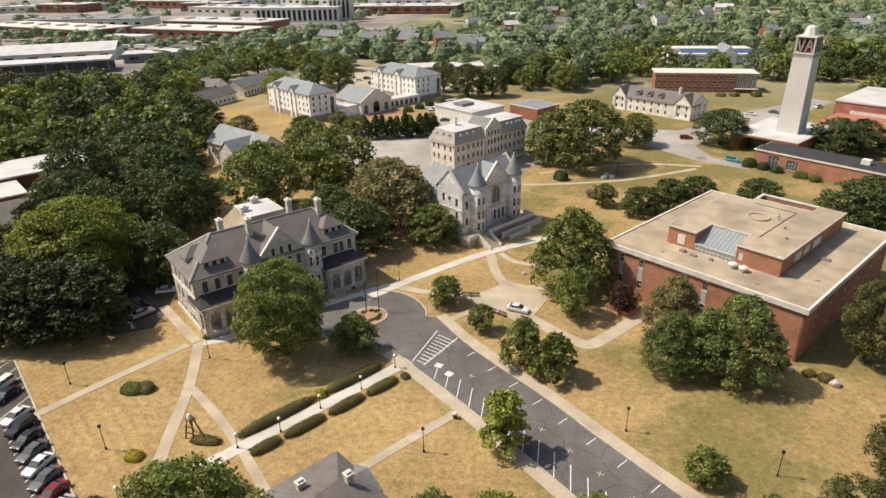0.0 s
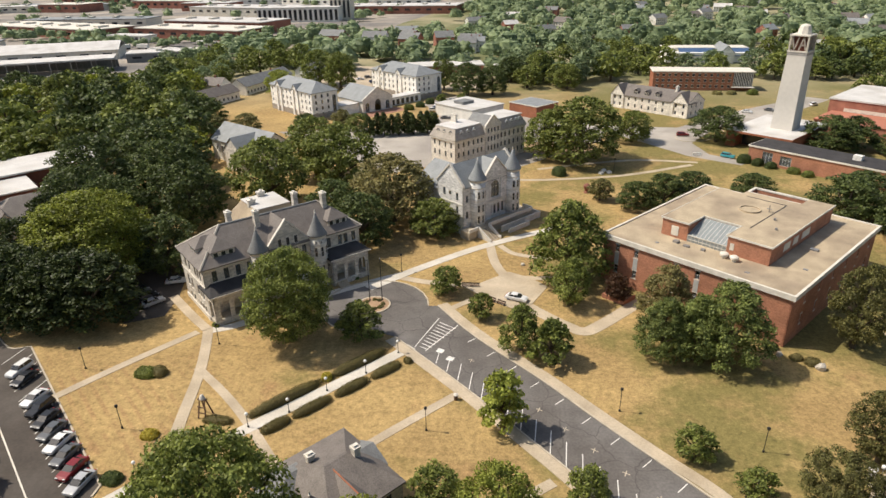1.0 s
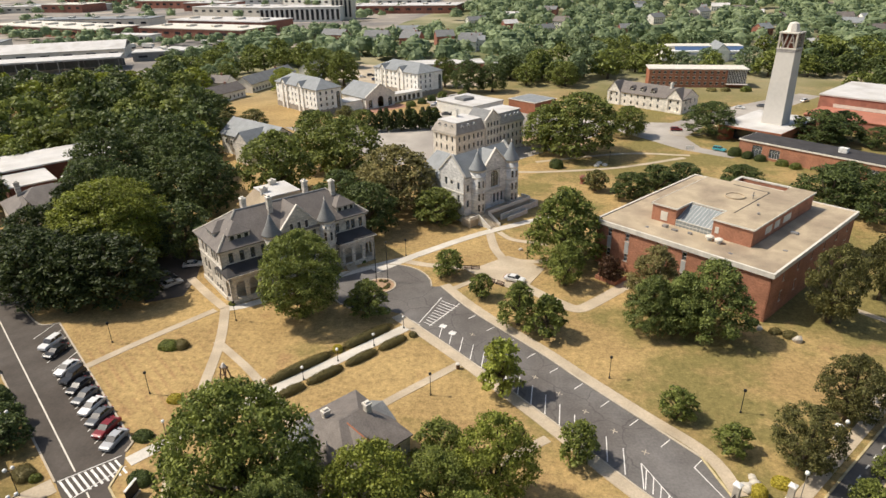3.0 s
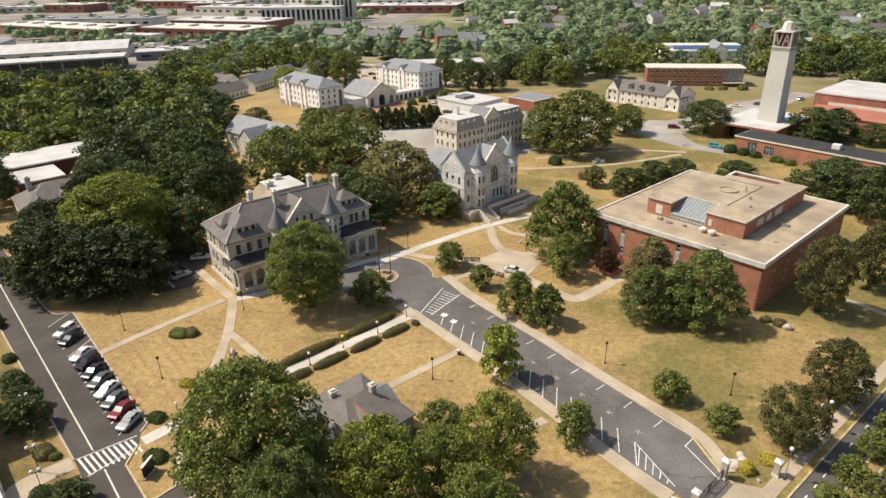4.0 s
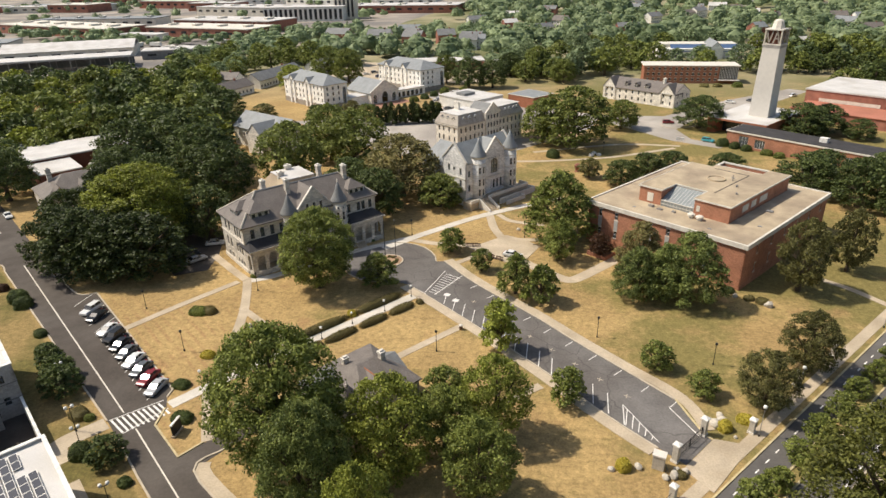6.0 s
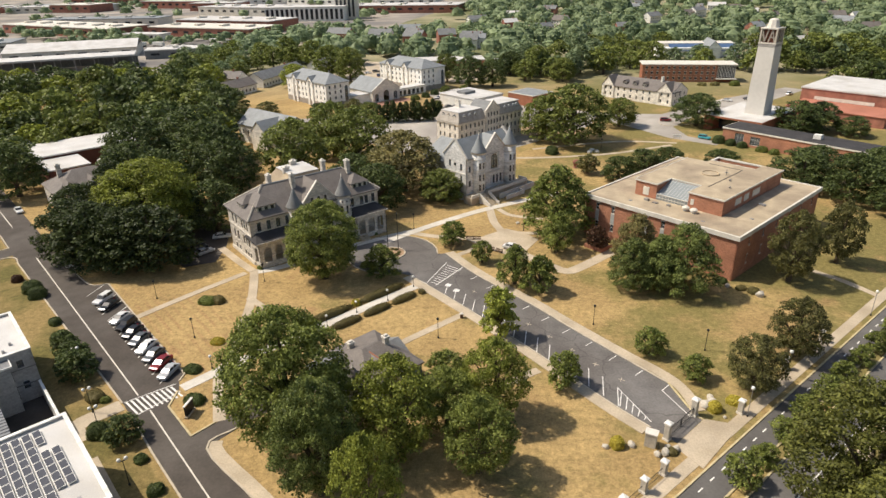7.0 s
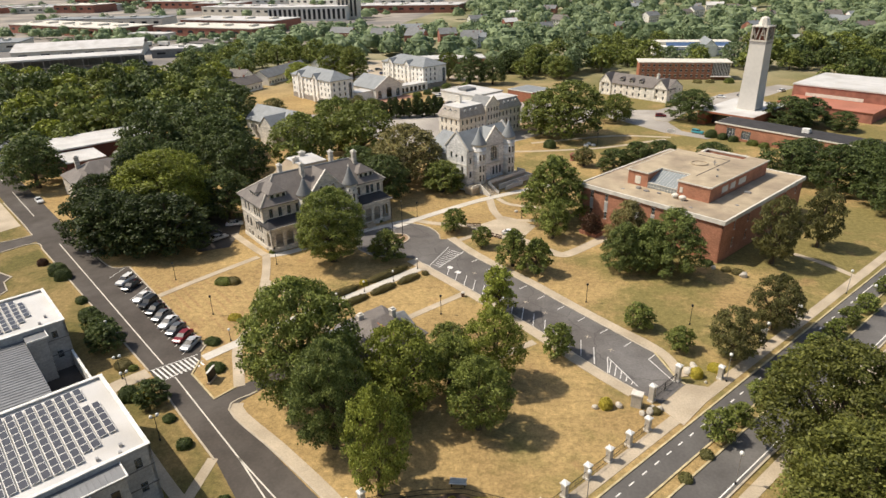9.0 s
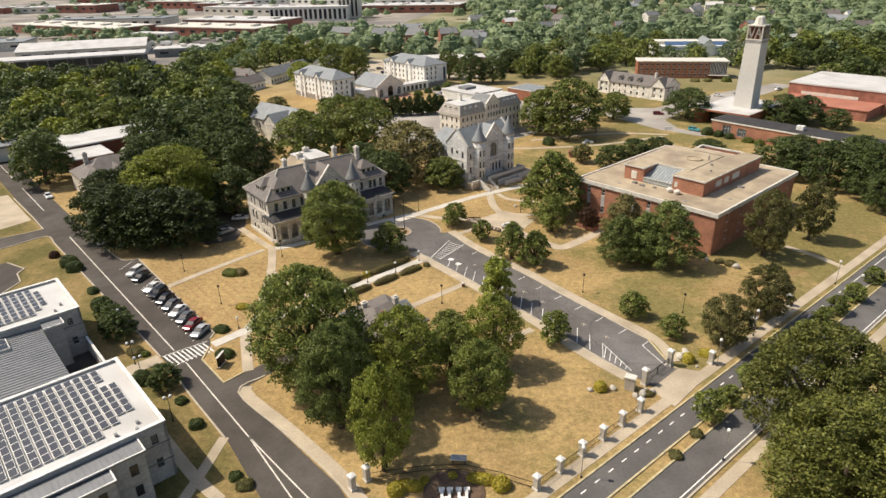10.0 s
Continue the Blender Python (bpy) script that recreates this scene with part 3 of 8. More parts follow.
# ---- trees ----
def leaf_cloud(rng, lobes, per, size, flat=0.75):
    """Quads spread over the shells of many small lobes: arrays of vertices and faces."""
    cs, rs = np.array([l[:3] for l in lobes]), np.array([l[3] for l in lobes])
    area = rs ** 2
    n = np.maximum(4, (per * area / area.sum()).astype(int))
    C, R = np.repeat(cs, n, 0), np.repeat(rs, n)
    d = rng.normal(size=(len(C), 3))
    d /= np.linalg.norm(d, axis=1)[:, None]
    d[:, 2] = np.where(d[:, 2] < -0.35, -d[:, 2] * 0.6, d[:, 2])
    P = C + d * (R * rng.uniform(0.62, 1.14, len(C)))[:, None] * np.array([1, 1, flat])
    nrm = d * 0.65 + rng.normal(size=d.shape) * 0.55 + np.array([0, 0, 0.3])
    nrm /= np.linalg.norm(nrm, axis=1)[:, None]
    a = np.cross(nrm, rng.normal(size=d.shape))
    a /= np.linalg.norm(a, axis=1)[:, None]
    b = np.cross(nrm, a)
    s = (size * rng.uniform(0.6, 1.35, len(C)))[:, None]
    V = np.stack([P - a * s - b * s * 0.25, P + b * s * 0.62 * 0.9 - a * s * 0.1, P + a * s + b * s * 0.2, P - b * s * 0.62 + a * s * 0.15], 1).reshape(-1, 3)
    F = np.arange(len(V)).reshape(-1, 4)
    return V, F


def mesh_np(name, V, F):
    me = bpy.data.meshes.new(name)
    me.vertices.add(len(V))
    me.vertices.foreach_set("co", np.asarray(V, dtype=np.float32).ravel())
    me.loops.add(F.size)
    me.loops.foreach_set("vertex_index", F.ravel().astype(np.int32))
    me.polygons.add(len(F))
    me.polygons.foreach_set("loop_start", np.arange(0, F.size, F.shape[1], dtype=np.int32))
    me.update(calc_edges=True)
    return me


def crown_lobes(rng, kind, n):
    """Lobes inside a unit crown: radius 1, height 0 to 1 (kept as fractions)."""
    out = []
    for k in range(n):
        z = (k + rng.uniform(0, 1)) / n
        if kind == "oval":
            w = math.sqrt(max(0.0, 1 - (2 * z - 0.86) ** 2 * 0.92)) if z > 0.06 else 0.55
        elif kind == "dome":
            w = max(0.08, 1 - z ** 1.9) ** 0.62 if z > 0.05 else 0.85
        elif kind == "cone":
            w = (1 - z) ** 0.75 * 1.02 + 0.05
        elif kind == "column":
            w = 0.72 + 0.25 * math.sin(z * 9.0) * (1 - z) if z < 0.8 else 2.2 * (1.05 - z) + 0.1
        else:
            w = math.sqrt(max(0.0, 1 - (1.75 * z - 0.55) ** 2 * 0.72))
        a = k * 2.39996 + rng.uniform(-0.5, 0.5)
        rr = w * (rng.uniform(0.68, 0.85) if k % 4 else rng.uniform(0.15, 0.6))
        lr = rng.uniform(0.19, 0.31) * (0.75 + 0.4 * w) * (46 / max(46, n)) ** 0.33
        out.append((rr * math.cos(a), rr * math.sin(a), z, lr))
    return out


def make_crown(seed, r, h0, h1, kind, leaves, size, lobes=46):
    rng = np.random.default_rng(seed)
    L = [(x * r, y * r, h0 + (0.06 + 0.86 * z) * (h1 - h0), lr * r * 0.92) for x, y, z, lr in crown_lobes(rng, kind, lobes)]
    V, F = leaf_cloud(rng, L, leaves, size)
    ang = np.arctan2(V[:, 1], V[:, 0])
    k = 1 + 0.06 * np.sin(ang * 2 + seed) + 0.05 * np.sin(ang * 3 + 2.3 * seed)
    V[:, 0] *= k
    V[:, 1] *= k
    return mesh_np("crown", V, F)


def make_trunk(seed, r, h0, h1, limbs=7):
    """A tapered trunk with limbs that reach into the crown."""
    rng = random.Random(seed)
    bm = bmesh.new()
    tr = 0.035 * h1 + 0.05

    def limb(p, q, ra, rb, seg=7):
        d = (q - p).normalized()
        s = d.orthogonal().normalized()
        t = d.cross(s)
        rings = []
        for k in range(4):
            f = k / 3
            c = p.lerp(q, f) + s * math.sin(f * 3) * (q - p).length * 0.03
            rad = ra + (rb - ra) * f
            rings.append([bm.verts.new(c + (s * math.cos(6.2832 * j / seg) + t * math.sin(6.2832 * j / seg)) * rad) for j in range(seg)])
        for a, b in zip(rings, rings[1:]):
            for j in range(seg):
                bm.faces.new((a[j], a[(j + 1) % seg], b[(j + 1) % seg], b[j]))

    fork = h0 + 0.15 * (h1 - h0)
    limb(Vector((0, 0, -0.2)), Vector((0, 0, fork)), tr * 1.25, tr * 0.8, 9)
    limb(Vector((0, 0, fork - 0.1)), Vector((0.1, 0.1, h0 + 0.8 * (h1 - h0))), tr * 0.8, tr * 0.2)
    for k in range(limbs):
        a = k * 2.4 + rng.uniform(-0.4, 0.4)
        f = rng.uniform(0.0, 0.35)
        z = fork * (1 - f * 0.4) + f * (h1 - h0) * 0.4
        q = Vector((math.cos(a) * r * 0.65, math.sin(a) * r * 0.65, z + rng.uniform(0.2, 0.5) * (h1 - h0)))
        limb(Vector((0, 0, z)), q, tr * 0.45, tr * 0.1, 6)
    return to_mesh("trunk", bm, True)


TREE_CACHE = {}
# class: nominal radius, crown base, top, leaf quads, leaf size
TREE_CLASS = {
    "giant": (10.0, 1.2, 20.0, 36000, 0.215), "near": (7.0, 0.9, 15.0, 17000, 0.20), "huge": (10.0, 1.2, 20.0, 9800, 0.37), "large": (7.0, 0.9, 15.0, 7600, 0.30), "medium": (4.6, 0.7, 10.0, 5600, 0.225),
    "small": (3.0, 0.6, 6.5, 2800, 0.22), "mid": (7.0, 1.2, 14.0, 1150, 0.68),
}


def tree(x, y, r, h, leaf="green", kind="round", size=None, label="", low=False):
    size = size or ("huge" if r > 8 else "large" if r > 5.6 else "medium" if r > 3.7 else "small")
    R, h0, h1, n, ls = TREE_CLASS[size]
    if low:
        h0 = 0.2
    variant = int(abs(x * 7 + y * 13)) % (4 if size == "mid" else 3)
    key = (size, kind, variant, low)
    if key not in TREE_CACHE:
        sd = sum(ord(c) for c in size + kind) * 7 + variant + (50 if low else 0)
        TREE_CACHE[key] = (make_crown(sd, R, h0, h1, kind, n, ls, {"giant": 330, "near": 200, "huge": 190, "large": 130, "medium": 90, "small": 60}.get(size, 46)), make_trunk(sd, R, h0, h1, 1 if size == "mid" else 7))
    cr, tk = TREE_CACHE[key]
    a = (x * 37.7 + y * 91.3) % 360
    t = thing("tree", pose(x, y, 0, 0, 0, a), label or "leafy green tree on the dry lawn", "tree")
    wide = 1.06 if size in ("giant", "near") else 1.10
    s = (wide * r / R, wide * r / R, h / h1)
    for nm, me, mt in (("trunk", tk, M["bark"]), ("crown", cr, LEAF[leaf])):
        o = new(nm, me)
        if not me.materials:
            me.materials.append(mt)
        o.parent = t
        o.scale = s
        if nm == "crown":
            o.material_slots[0].link = "OBJECT"
            o.material_slots[0].material = mt
    return t


TREES = [
    (-39.6, 92.6, 8.9, 20.0, "green", "oval", "giant", "dense round green tree before the stone hall"),
    (-26.8, 93.9, 4.3, 8.2, "green", "dome", None, "small round tree beside the turning circle"),
    (-12.1, 112.6, 3.2, 6.5, "green", "round", None, "small round tree by the driveway kerb"),
    (-4.4, 102.6, 2.5, 5.8, "green", "oval", None, "small loose tree beside the plaza"),
    (3.2, 92.1, 4.0, 9.6, "green", "dome", None, "young green tree beside the driveway"),
    (8.5, 88.4, 3.7, 8.9, "green", "dome", None, "young green tree beside the driveway"),
    (13.5, 109.0, 3.9, 11.0, "green", "oval", None, "upright green tree beside the plaza"),
    (14.2, 121.2, 8.8, 18.8, "green", "dome", "huge", "tall green tree beside the brick library"),
    (23.3, 111.3, 2.6, 6.6, "red", "oval", None, "small tree in a brick planter"),
    (30.4, 101.0, 6.0, 14.0, "brown", "dome", "near", "olive-leaved magnolia beside the library"),
    (28.0, 91.4, 5.4, 12.1, "conifer", "dome", "near", "feathery blue-green tree on the lawn"),
    (38.3, 90.2, 7.0, 16.5, "conifer", "dome", "near", "feathery blue-green tree on the lawn"),
    (33.6, 91.2, 5.4, 13.2, "conifer", "dome", "near", "feathery blue-green tree on the lawn"),
    (62.6, 96.6, 5.4, 17.6, "magnolia", "oval", "near", "tall dark magnolia beside the brick library"),
    (76.7, 106.3, 4.2, 16.0, "magnolia", "oval", "large", "tall dark magnolia beside the brick library"),
    (0.1, 70.4, 3.6, 10.6, "bright", "column", None, "narrow bright green tree beside the driveway"),
    (11.0, 55.9, 2.8, 6.7, "green", "round", None, "small round tree beside the driveway"),
    (27.1, 66.1, 2.6, 5.6, "green", "round", None, "small tree on the dry lawn"),
    (33.2, 59.2, 2.4, 4.8, "green", "round", None, "small spreading tree on the dry lawn"),
    (41.7, 56.4, 4.6, 11.2, "magnolia", "oval", "near", "magnolia beside the street fence"),
    (52.3, 67.2, 4.8, 12.4, "magnolia", "oval", "near", "dark magnolia beside the street fence"),
    (-30.5, 39.5, 9.8, 24.2, "green", "oval", "giant", "huge spreading tree with loose green foliage"),
    (-23.2, 29.6, 6.0, 20.0, "conifer", "oval", "giant", "tall dark green tree behind the lodge"),
    (-14.9, 21.2, 4.4, 19.0, "bright", "oval", "near", "tall yellow-green tree near the street corner"),
    (-14.6, 38.0, 6.4, 18.0, "bright", "oval", "near", "green tree behind the slate-roofed lodge"),
    (-0.5, 47.0, 5.2, 15.4, "bright", "oval", "near", "yellow-green tree on the dry lawn"),
    (-2.3, 35.2, 5.0, 13.8, "green", "oval", "near", "pale green rounded tree on the lawn"),
    (-7.4, 43.6, 4.6, 12.0, "green", "oval", "near", "leafy green tree between the lodge and the lawn"),
    (-8.4, 53.6, 3.8, 7.6, "green", "round", None, "small tree beside the lodge"),
    (46.1, 31.0, 9.8, 20.5, "street", "round", "giant", "huge dense green tree across the street"),
    (44.4, 18.0, 9.6, 18.0, "street", "round", "giant", "huge dense green tree across the street"),
    (56.0, 24.0, 8.0, 17.0, "street", "round", "giant", "huge dense green tree across the street"),
    (-91.9, 114.6, 14.6, 22.0, "maple", "round", "giant", "huge round green maple shading the car park"),
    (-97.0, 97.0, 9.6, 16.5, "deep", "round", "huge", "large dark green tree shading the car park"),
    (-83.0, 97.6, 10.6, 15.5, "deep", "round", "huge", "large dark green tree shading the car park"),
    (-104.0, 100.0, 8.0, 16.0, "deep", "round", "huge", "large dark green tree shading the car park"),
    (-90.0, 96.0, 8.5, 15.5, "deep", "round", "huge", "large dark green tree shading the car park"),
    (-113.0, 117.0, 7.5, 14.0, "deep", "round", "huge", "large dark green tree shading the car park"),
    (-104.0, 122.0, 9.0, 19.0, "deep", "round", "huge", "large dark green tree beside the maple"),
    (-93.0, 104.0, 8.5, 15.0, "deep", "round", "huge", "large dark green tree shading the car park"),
    (-76.0, 119.0, 7.5, 15.0, "dark", "round", "large", "dark green tree behind the stone hall"),
    (-112.0, 142.0, 10.0, 19.0, "dark", "round", "huge", "large dark green tree in a thick grove"),
    (-108.0, 361.0, 10.5, 21.0, "green", "round", "huge", "large spreading tree behind the dormitory"),
    (-93.0, 350.0, 9.5, 21.0, "green", "round", "huge", "large spreading tree behind the dormitory"),
    (-122.0, 332.0, 8.0, 14.0, "bright", "round", "large", "bright green tree by the white houses"),
    (-87.0, 256.0, 3.6, 6.5, "dark", "round", None, "small dark tree on the dormitory lawn"),
    (-71.0, 262.0, 4.2, 7.5, "olive", "round", None, "small olive tree before the dormitory"),
    (-62.0, 252.0, 4.4, 8.0, "green", "round", None, "small green tree before the dormitory"),
    (-118.0, 236.0, 7.0, 11.0, "olive", "round", "large", "thin olive tree by the dormitory lawn"),
    (-106.0, 243.0, 6.0, 10.0, "olive", "round", "large", "thin olive tree by the dormitory lawn"),
    (-128.0, 256.0, 8.0, 14.0, "dark", "round", "large", "dark tree by the dormitory lawn"),
    (-140.0, 270.0, 8.0, 14.0, "green", "round", "large", "green tree by the white houses"),
    (-83.9, 145.4, 10.3, 19.7, "dark", "oval", "huge", "tall dark green tree in a grove"),
    (-108.5, 178.2, 14.6, 22.6, "dark", "round", "huge", "large dark green tree in a thick grove"),
    (-119.8, 160.1, 12.1, 22.9, "dark", "round", "huge", "large dark green tree in a thick grove"),
    (-97.0, 161.0, 11.0, 21.0, "dark", "round", "huge", "large dark green tree in a thick grove"),
    (-100.0, 137.0, 9.0, 18.0, "dark", "round", "huge", "large dark green tree in a thick grove"),
    (-67.6, 161.4, 11.5, 22.0, "green", "oval", "huge", "large green tree behind the stone hall"),
    (-50.5, 178.0, 11.4, 22.5, "green", "oval", "huge", "large green tree behind the stone hall"),
    (-62.0, 190.0, 10.0, 21.5, "green", "oval", "huge", "large green tree behind the stone hall"),
    (-30.4, 152.9, 11.2, 19.8, "brown", "round", "huge", "large tree with thin browning leaves"),
    (-35.3, 137.1, 8.0, 14.3, "dark", "round", "huge", "large dark green tree beside the stone hall"),
    (-18.2, 144.0, 6.6, 10.2, "green", "round", "large", "leafy green tree beside the stone chapel"),
    (-45.0, 148.0, 7.0, 14.0, "dark", "round", "large", "dark green tree behind the stone hall"),
    (26.3, 211.2, 13.8, 23.2, "green", "round", "huge", "very large spreading green tree"),
    (15.0, 216.0, 9.0, 18.0, "green", "round", "huge", "very large spreading green tree"),
    (48.2, 237.4, 7.0, 12.8, "green", "round", "large", "round green tree on the lawn"),
    (80.1, 239.5, 9.3, 14.2, "dark", "round", "huge", "round dark tree on a grass island"),
    (36.8, 165.9, 5.3, 8.2, "dark", "round", "large", "round dark tree behind the brick library"),
    (44.4, 166.1, 6.0, 10.6, "dark", "round", "large", "round dark tree behind the brick library"),
    (52.9, 170.8, 6.0, 9.9, "dark", "round", "large", "round dark tree behind the brick library"),
    (27.8, 172.0, 3.6, 6.8, "olive", "oval", None, "thin small tree on the lawn"),
    (70.0, 172.0, 6.0, 9.0, "dark", "round", "large", "round dark tree behind the brick library"),
    (89.6, 159.2, 8.2, 13.0, "dark", "round", "large", "dark tree behind the brick library"),
    (98.8, 148.2, 7.8, 15.0, "dark", "round", "large", "dark tree behind the brick library"),
    (106.8, 138.2, 8.1, 17.0, "dark", "round", "large", "dark tree behind the brick library"),
    (104.4, 126.9, 5.3, 13.0, "dark", "round", "large", "dark tree by the far car park"),
    (97.0, 166.0, 7.0, 12.0, "dark", "round", "large", "dark tree behind the brick library"),
    (112.0, 158.0, 8.0, 14.0, "dark", "round", "large", "dark tree by the low brick building"),
    (-20.0, 330.0, 9.0, 17.5, "dark", "round", "huge", "large dark tree beside the dormitory lawn"),
    (-7.0, 331.0, 8.0, 16.0, "dark", "round", "huge", "large dark tree beside the dormitory lawn"),
    (-34.0, 346.0, 7.5, 17.0, "green", "round", "huge", "leafy tree beside the dormitory"),
    (19.0, 372.0, 8.5, 18.0, "green", "round", "huge", "large round tree at the lawn's edge"),
    (33.0, 347.0, 8.0, 14.0, "green", "round", "huge", "round tree at the lawn's edge"),
    (3.0, 370.0, 8.0, 15.0, "dark", "round", "huge", "dark tree at the lawn's edge"),
    (-152.2, 143.4, 9.5, 18.3, "dark", "round", "huge", "large dark tree beside the campus road"),
    (115.8, 227.0, 9.4, 13.3, "dark", "round", "large", "dark tree behind the low brick building"),
    (126.0, 232.0, 8.0, 12.0, "dark", "round", "large", "dark tree behind the low brick building"),
    (134.5, 222.2, 5.8, 8.1, "dark", "round", "large", "dark tree behind the low brick building"),
]
for x, y, r, h, leaf, kind, size, label in TREES:
    tree(x, y, r, h, leaf, kind, size, label)


# ---- building parts ----
def masonry(name, color, bw, bh, mortar, contrast=0.25, rough=0.85):
    """Coursed stone or brick in the wall's own plane, with stains."""
    m = bpy.data.materials.new(name)
    m.use_nodes = True
    t = m.node_tree
    N, L = t.nodes, t.links
    b = N["Principled BSDF"]
    b.inputs["Roughness"].default_value, b.inputs["Specular IOR Level"].default_value = rough, 0.25
    co = N.new("ShaderNodeTexCoord")
    sep, com = N.new("ShaderNodeSeparateXYZ"), N.new("ShaderNodeCombineXYZ")
    L.new(co.outputs["Object"], sep.inputs[0])
    L.new(sep.outputs[0], com.inputs[0])
    L.new(sep.outputs[2], com.inputs[1])
    br = N.new("ShaderNodeTexBrick")
    L.new(com.outputs[0], br.inputs["Vector"])
    br.inputs["Scale"].default_value = 1.0
    br.inputs["Brick Width"].default_value, br.inputs["Row Height"].default_value = bw, bh
    br.inputs["Mortar Size"].default_value = mortar
    br.inputs["Color1"].default_value = (*[c * (1 - contrast) for c in color], 1)
    br.inputs["Color2"].default_value = (*[min(1, c * (1 + contrast)) for c in color], 1)
    br.inputs["Mortar"].default_value = (*[min(1, c * 1.12 + 0.02) for c in color], 1)
    out = br.outputs["Color"]
    for s, amt in ((0.35, 0.18), (2.6, 0.16)):
        n = N.new("ShaderNodeTexNoise")
        n.inputs["Scale"].default_value, n.inputs["Detail"].default_value = s, 6
        L.new(co.outputs["Object"], n.inputs["Vector"])
        r = N.new("ShaderNodeMapRange")
        r.inputs[1].default_value, r.inputs[2].default_value = 0.3, 0.7
        r.inputs[3].default_value, r.inputs[4].default_value = 1 - amt, 1 + amt
        L.new(n.outputs["Fac"], r.inputs[0])
        x = N.new("ShaderNodeMix")
        x.data_type, x.blend_type = "RGBA", "MULTIPLY"
        x.inputs[0].default_value = 1.0
        L.new(out, x.inputs[6])
        L.new(r.outputs[0], x.inputs[7])
        out = x.outputs[2]
    L.new(out, b.inputs["Base Color"])
    bp = N.new("ShaderNodeBump")
    bp.inputs["Strength"].default_value, bp.inputs["Distance"].default_value = 0.4, 0.04
    L.new(n.outputs["Fac"], bp.inputs["Height"])
    L.new(bp.outputs[0], b.inputs["Normal"])
    return m


M["hall_stone"] = masonry("hall_stone", (0.55, 0.50, 0.425), 0.8, 0.36, 0.02)
M["chapel_stone"] = masonry("chapel_stone", (0.67, 0.645, 0.605), 0.8, 0.38, 0.02, 0.2)
M["quad_stone"] = masonry("quad_stone", (0.73, 0.675, 0.585), 0.8, 0.38, 0.02, 0.16)
M["lib_brick"] = masonry("lib_brick", (0.38, 0.172, 0.102), 0.42, 0.14, 0.012, 0.16)
M["pale_block"] = masonry("pale_block", (0.40, 0.385, 0.36), 1.2, 0.6, 0.02, 0.08)
M["white_block"] = masonry("white_block", (0.88, 0.85, 0.79), 1.2, 0.4, 0.01, 0.05)


def panel(length, z0, z1, ops, thick=0.35, arch=7):
    """A wall with real openings: x along, y inwards, ops of (x0, x1, z0, z1, arched)."""
    bm = bmesh.new()
    xs = sorted({0.0, length, *[o[0] for o in ops], *[o[1] for o in ops]})
    zs = sorted({z0, z1, *[o[2] for o in ops], *[o[3] for o in ops]})
    for xa, xb in zip(xs, xs[1:]):
        for za, zb in zip(zs, zs[1:]):
            xm, zm = (xa + xb) / 2, (za + zb) / 2
            if any(o[0] < xm < o[1] and o[2] < zm < o[3] for o in ops):
                continue
            for y in (0, thick):
                face(bm, (xa, y, za), (xb, y, za), (xb, y, zb), (xa, y, zb))
    for a, b, c, d, arched in ops:
        face(bm, (a, 0, c), (b, 0, c), (b, thick, c), (a, thick, c))
        r = (b - a) / 2
        top = d - r if arched else d
        for x in (a, b):
            face(bm, (x, 0, c), (x, thick, c), (x, thick, top), (x, 0, top))
        if not arched:
            face(bm, (a, 0, d), (b, 0, d), (b, thick, d), (a, thick, d))
        else:
            pts = [(a + r - r * math.cos(math.pi * k / arch), d - r + r * math.sin(math.pi * k / arch)) for k in range(arch + 1)]
            for (xa, za), (xb, zb) in zip(pts, pts[1:]):
                for y in (0, thick):
                    face(bm, (xa, y, za), (xb, y, zb), (xb, y, d), (xa, y, d))
                face(bm, (xa, 0, za), (xb, 0, zb), (xb, thick, zb), (xa, thick, za))
    face(bm, (0, 0, z1), (length, 0, z1), (length, thick, z1), (0, thick, z1))
    for x in (0, length):
        face(bm, (x, 0, z0), (x, thick, z0), (x, thick, z1), (x, 0, z1))
    return bm


WIN = {}


def window_meshes(w, h, style):
    key = (round(w, 2), round(h, 2), style)
    if key not in WIN:
        bm = bmesh.new()
        f = 0.07 if style != "wide" else 0.09
        for b in ((0, f, 0, h), (w - f, w, 0, h), (f, w - f, 0, f), (f, w - f, h - f, h)):
            box(bm, b[0], b[1], 0.14, 0.24, b[2], b[3])
        if style in ("sash", "pale"):
            box(bm, f, w - f, 0.15, 0.22, h * 0.5 - 0.03, h * 0.5 + 0.03)
        if style == "wide":
            for k in range(1, max(2, int(w / 0.9))):
                x = w * k / max(2, int(w / 0.9))
                box(bm, x - 0.03, x + 0.03, 0.15, 0.22, f, h - f)
            box(bm, f, w - f, 0.155, 0.215, h * 0.62, h * 0.62 + 0.06)
        fr = to_mesh("window", bm)
        pane = to_mesh("pane", boxes((f * 0.6, w - f * 0.6, 0.18, 0.195, f * 0.6, h - f * 0.6)))
        sill = to_mesh("sill", boxes((-0.1, w + 0.1, -0.09, 0.12, -0.16, -0.004)))
        lint = to_mesh("lintel", boxes((-0.12, w + 0.12, -0.03, 0.10, h + 0.004, h + 0.24)))
        WIN[key] = (fr, pane, sill, lint)
    return WIN[key]


FRAMES = {"sash": "frame_dark", "pale": "frame_white", "plain": "frame_dark", "wide": "frame_white"}


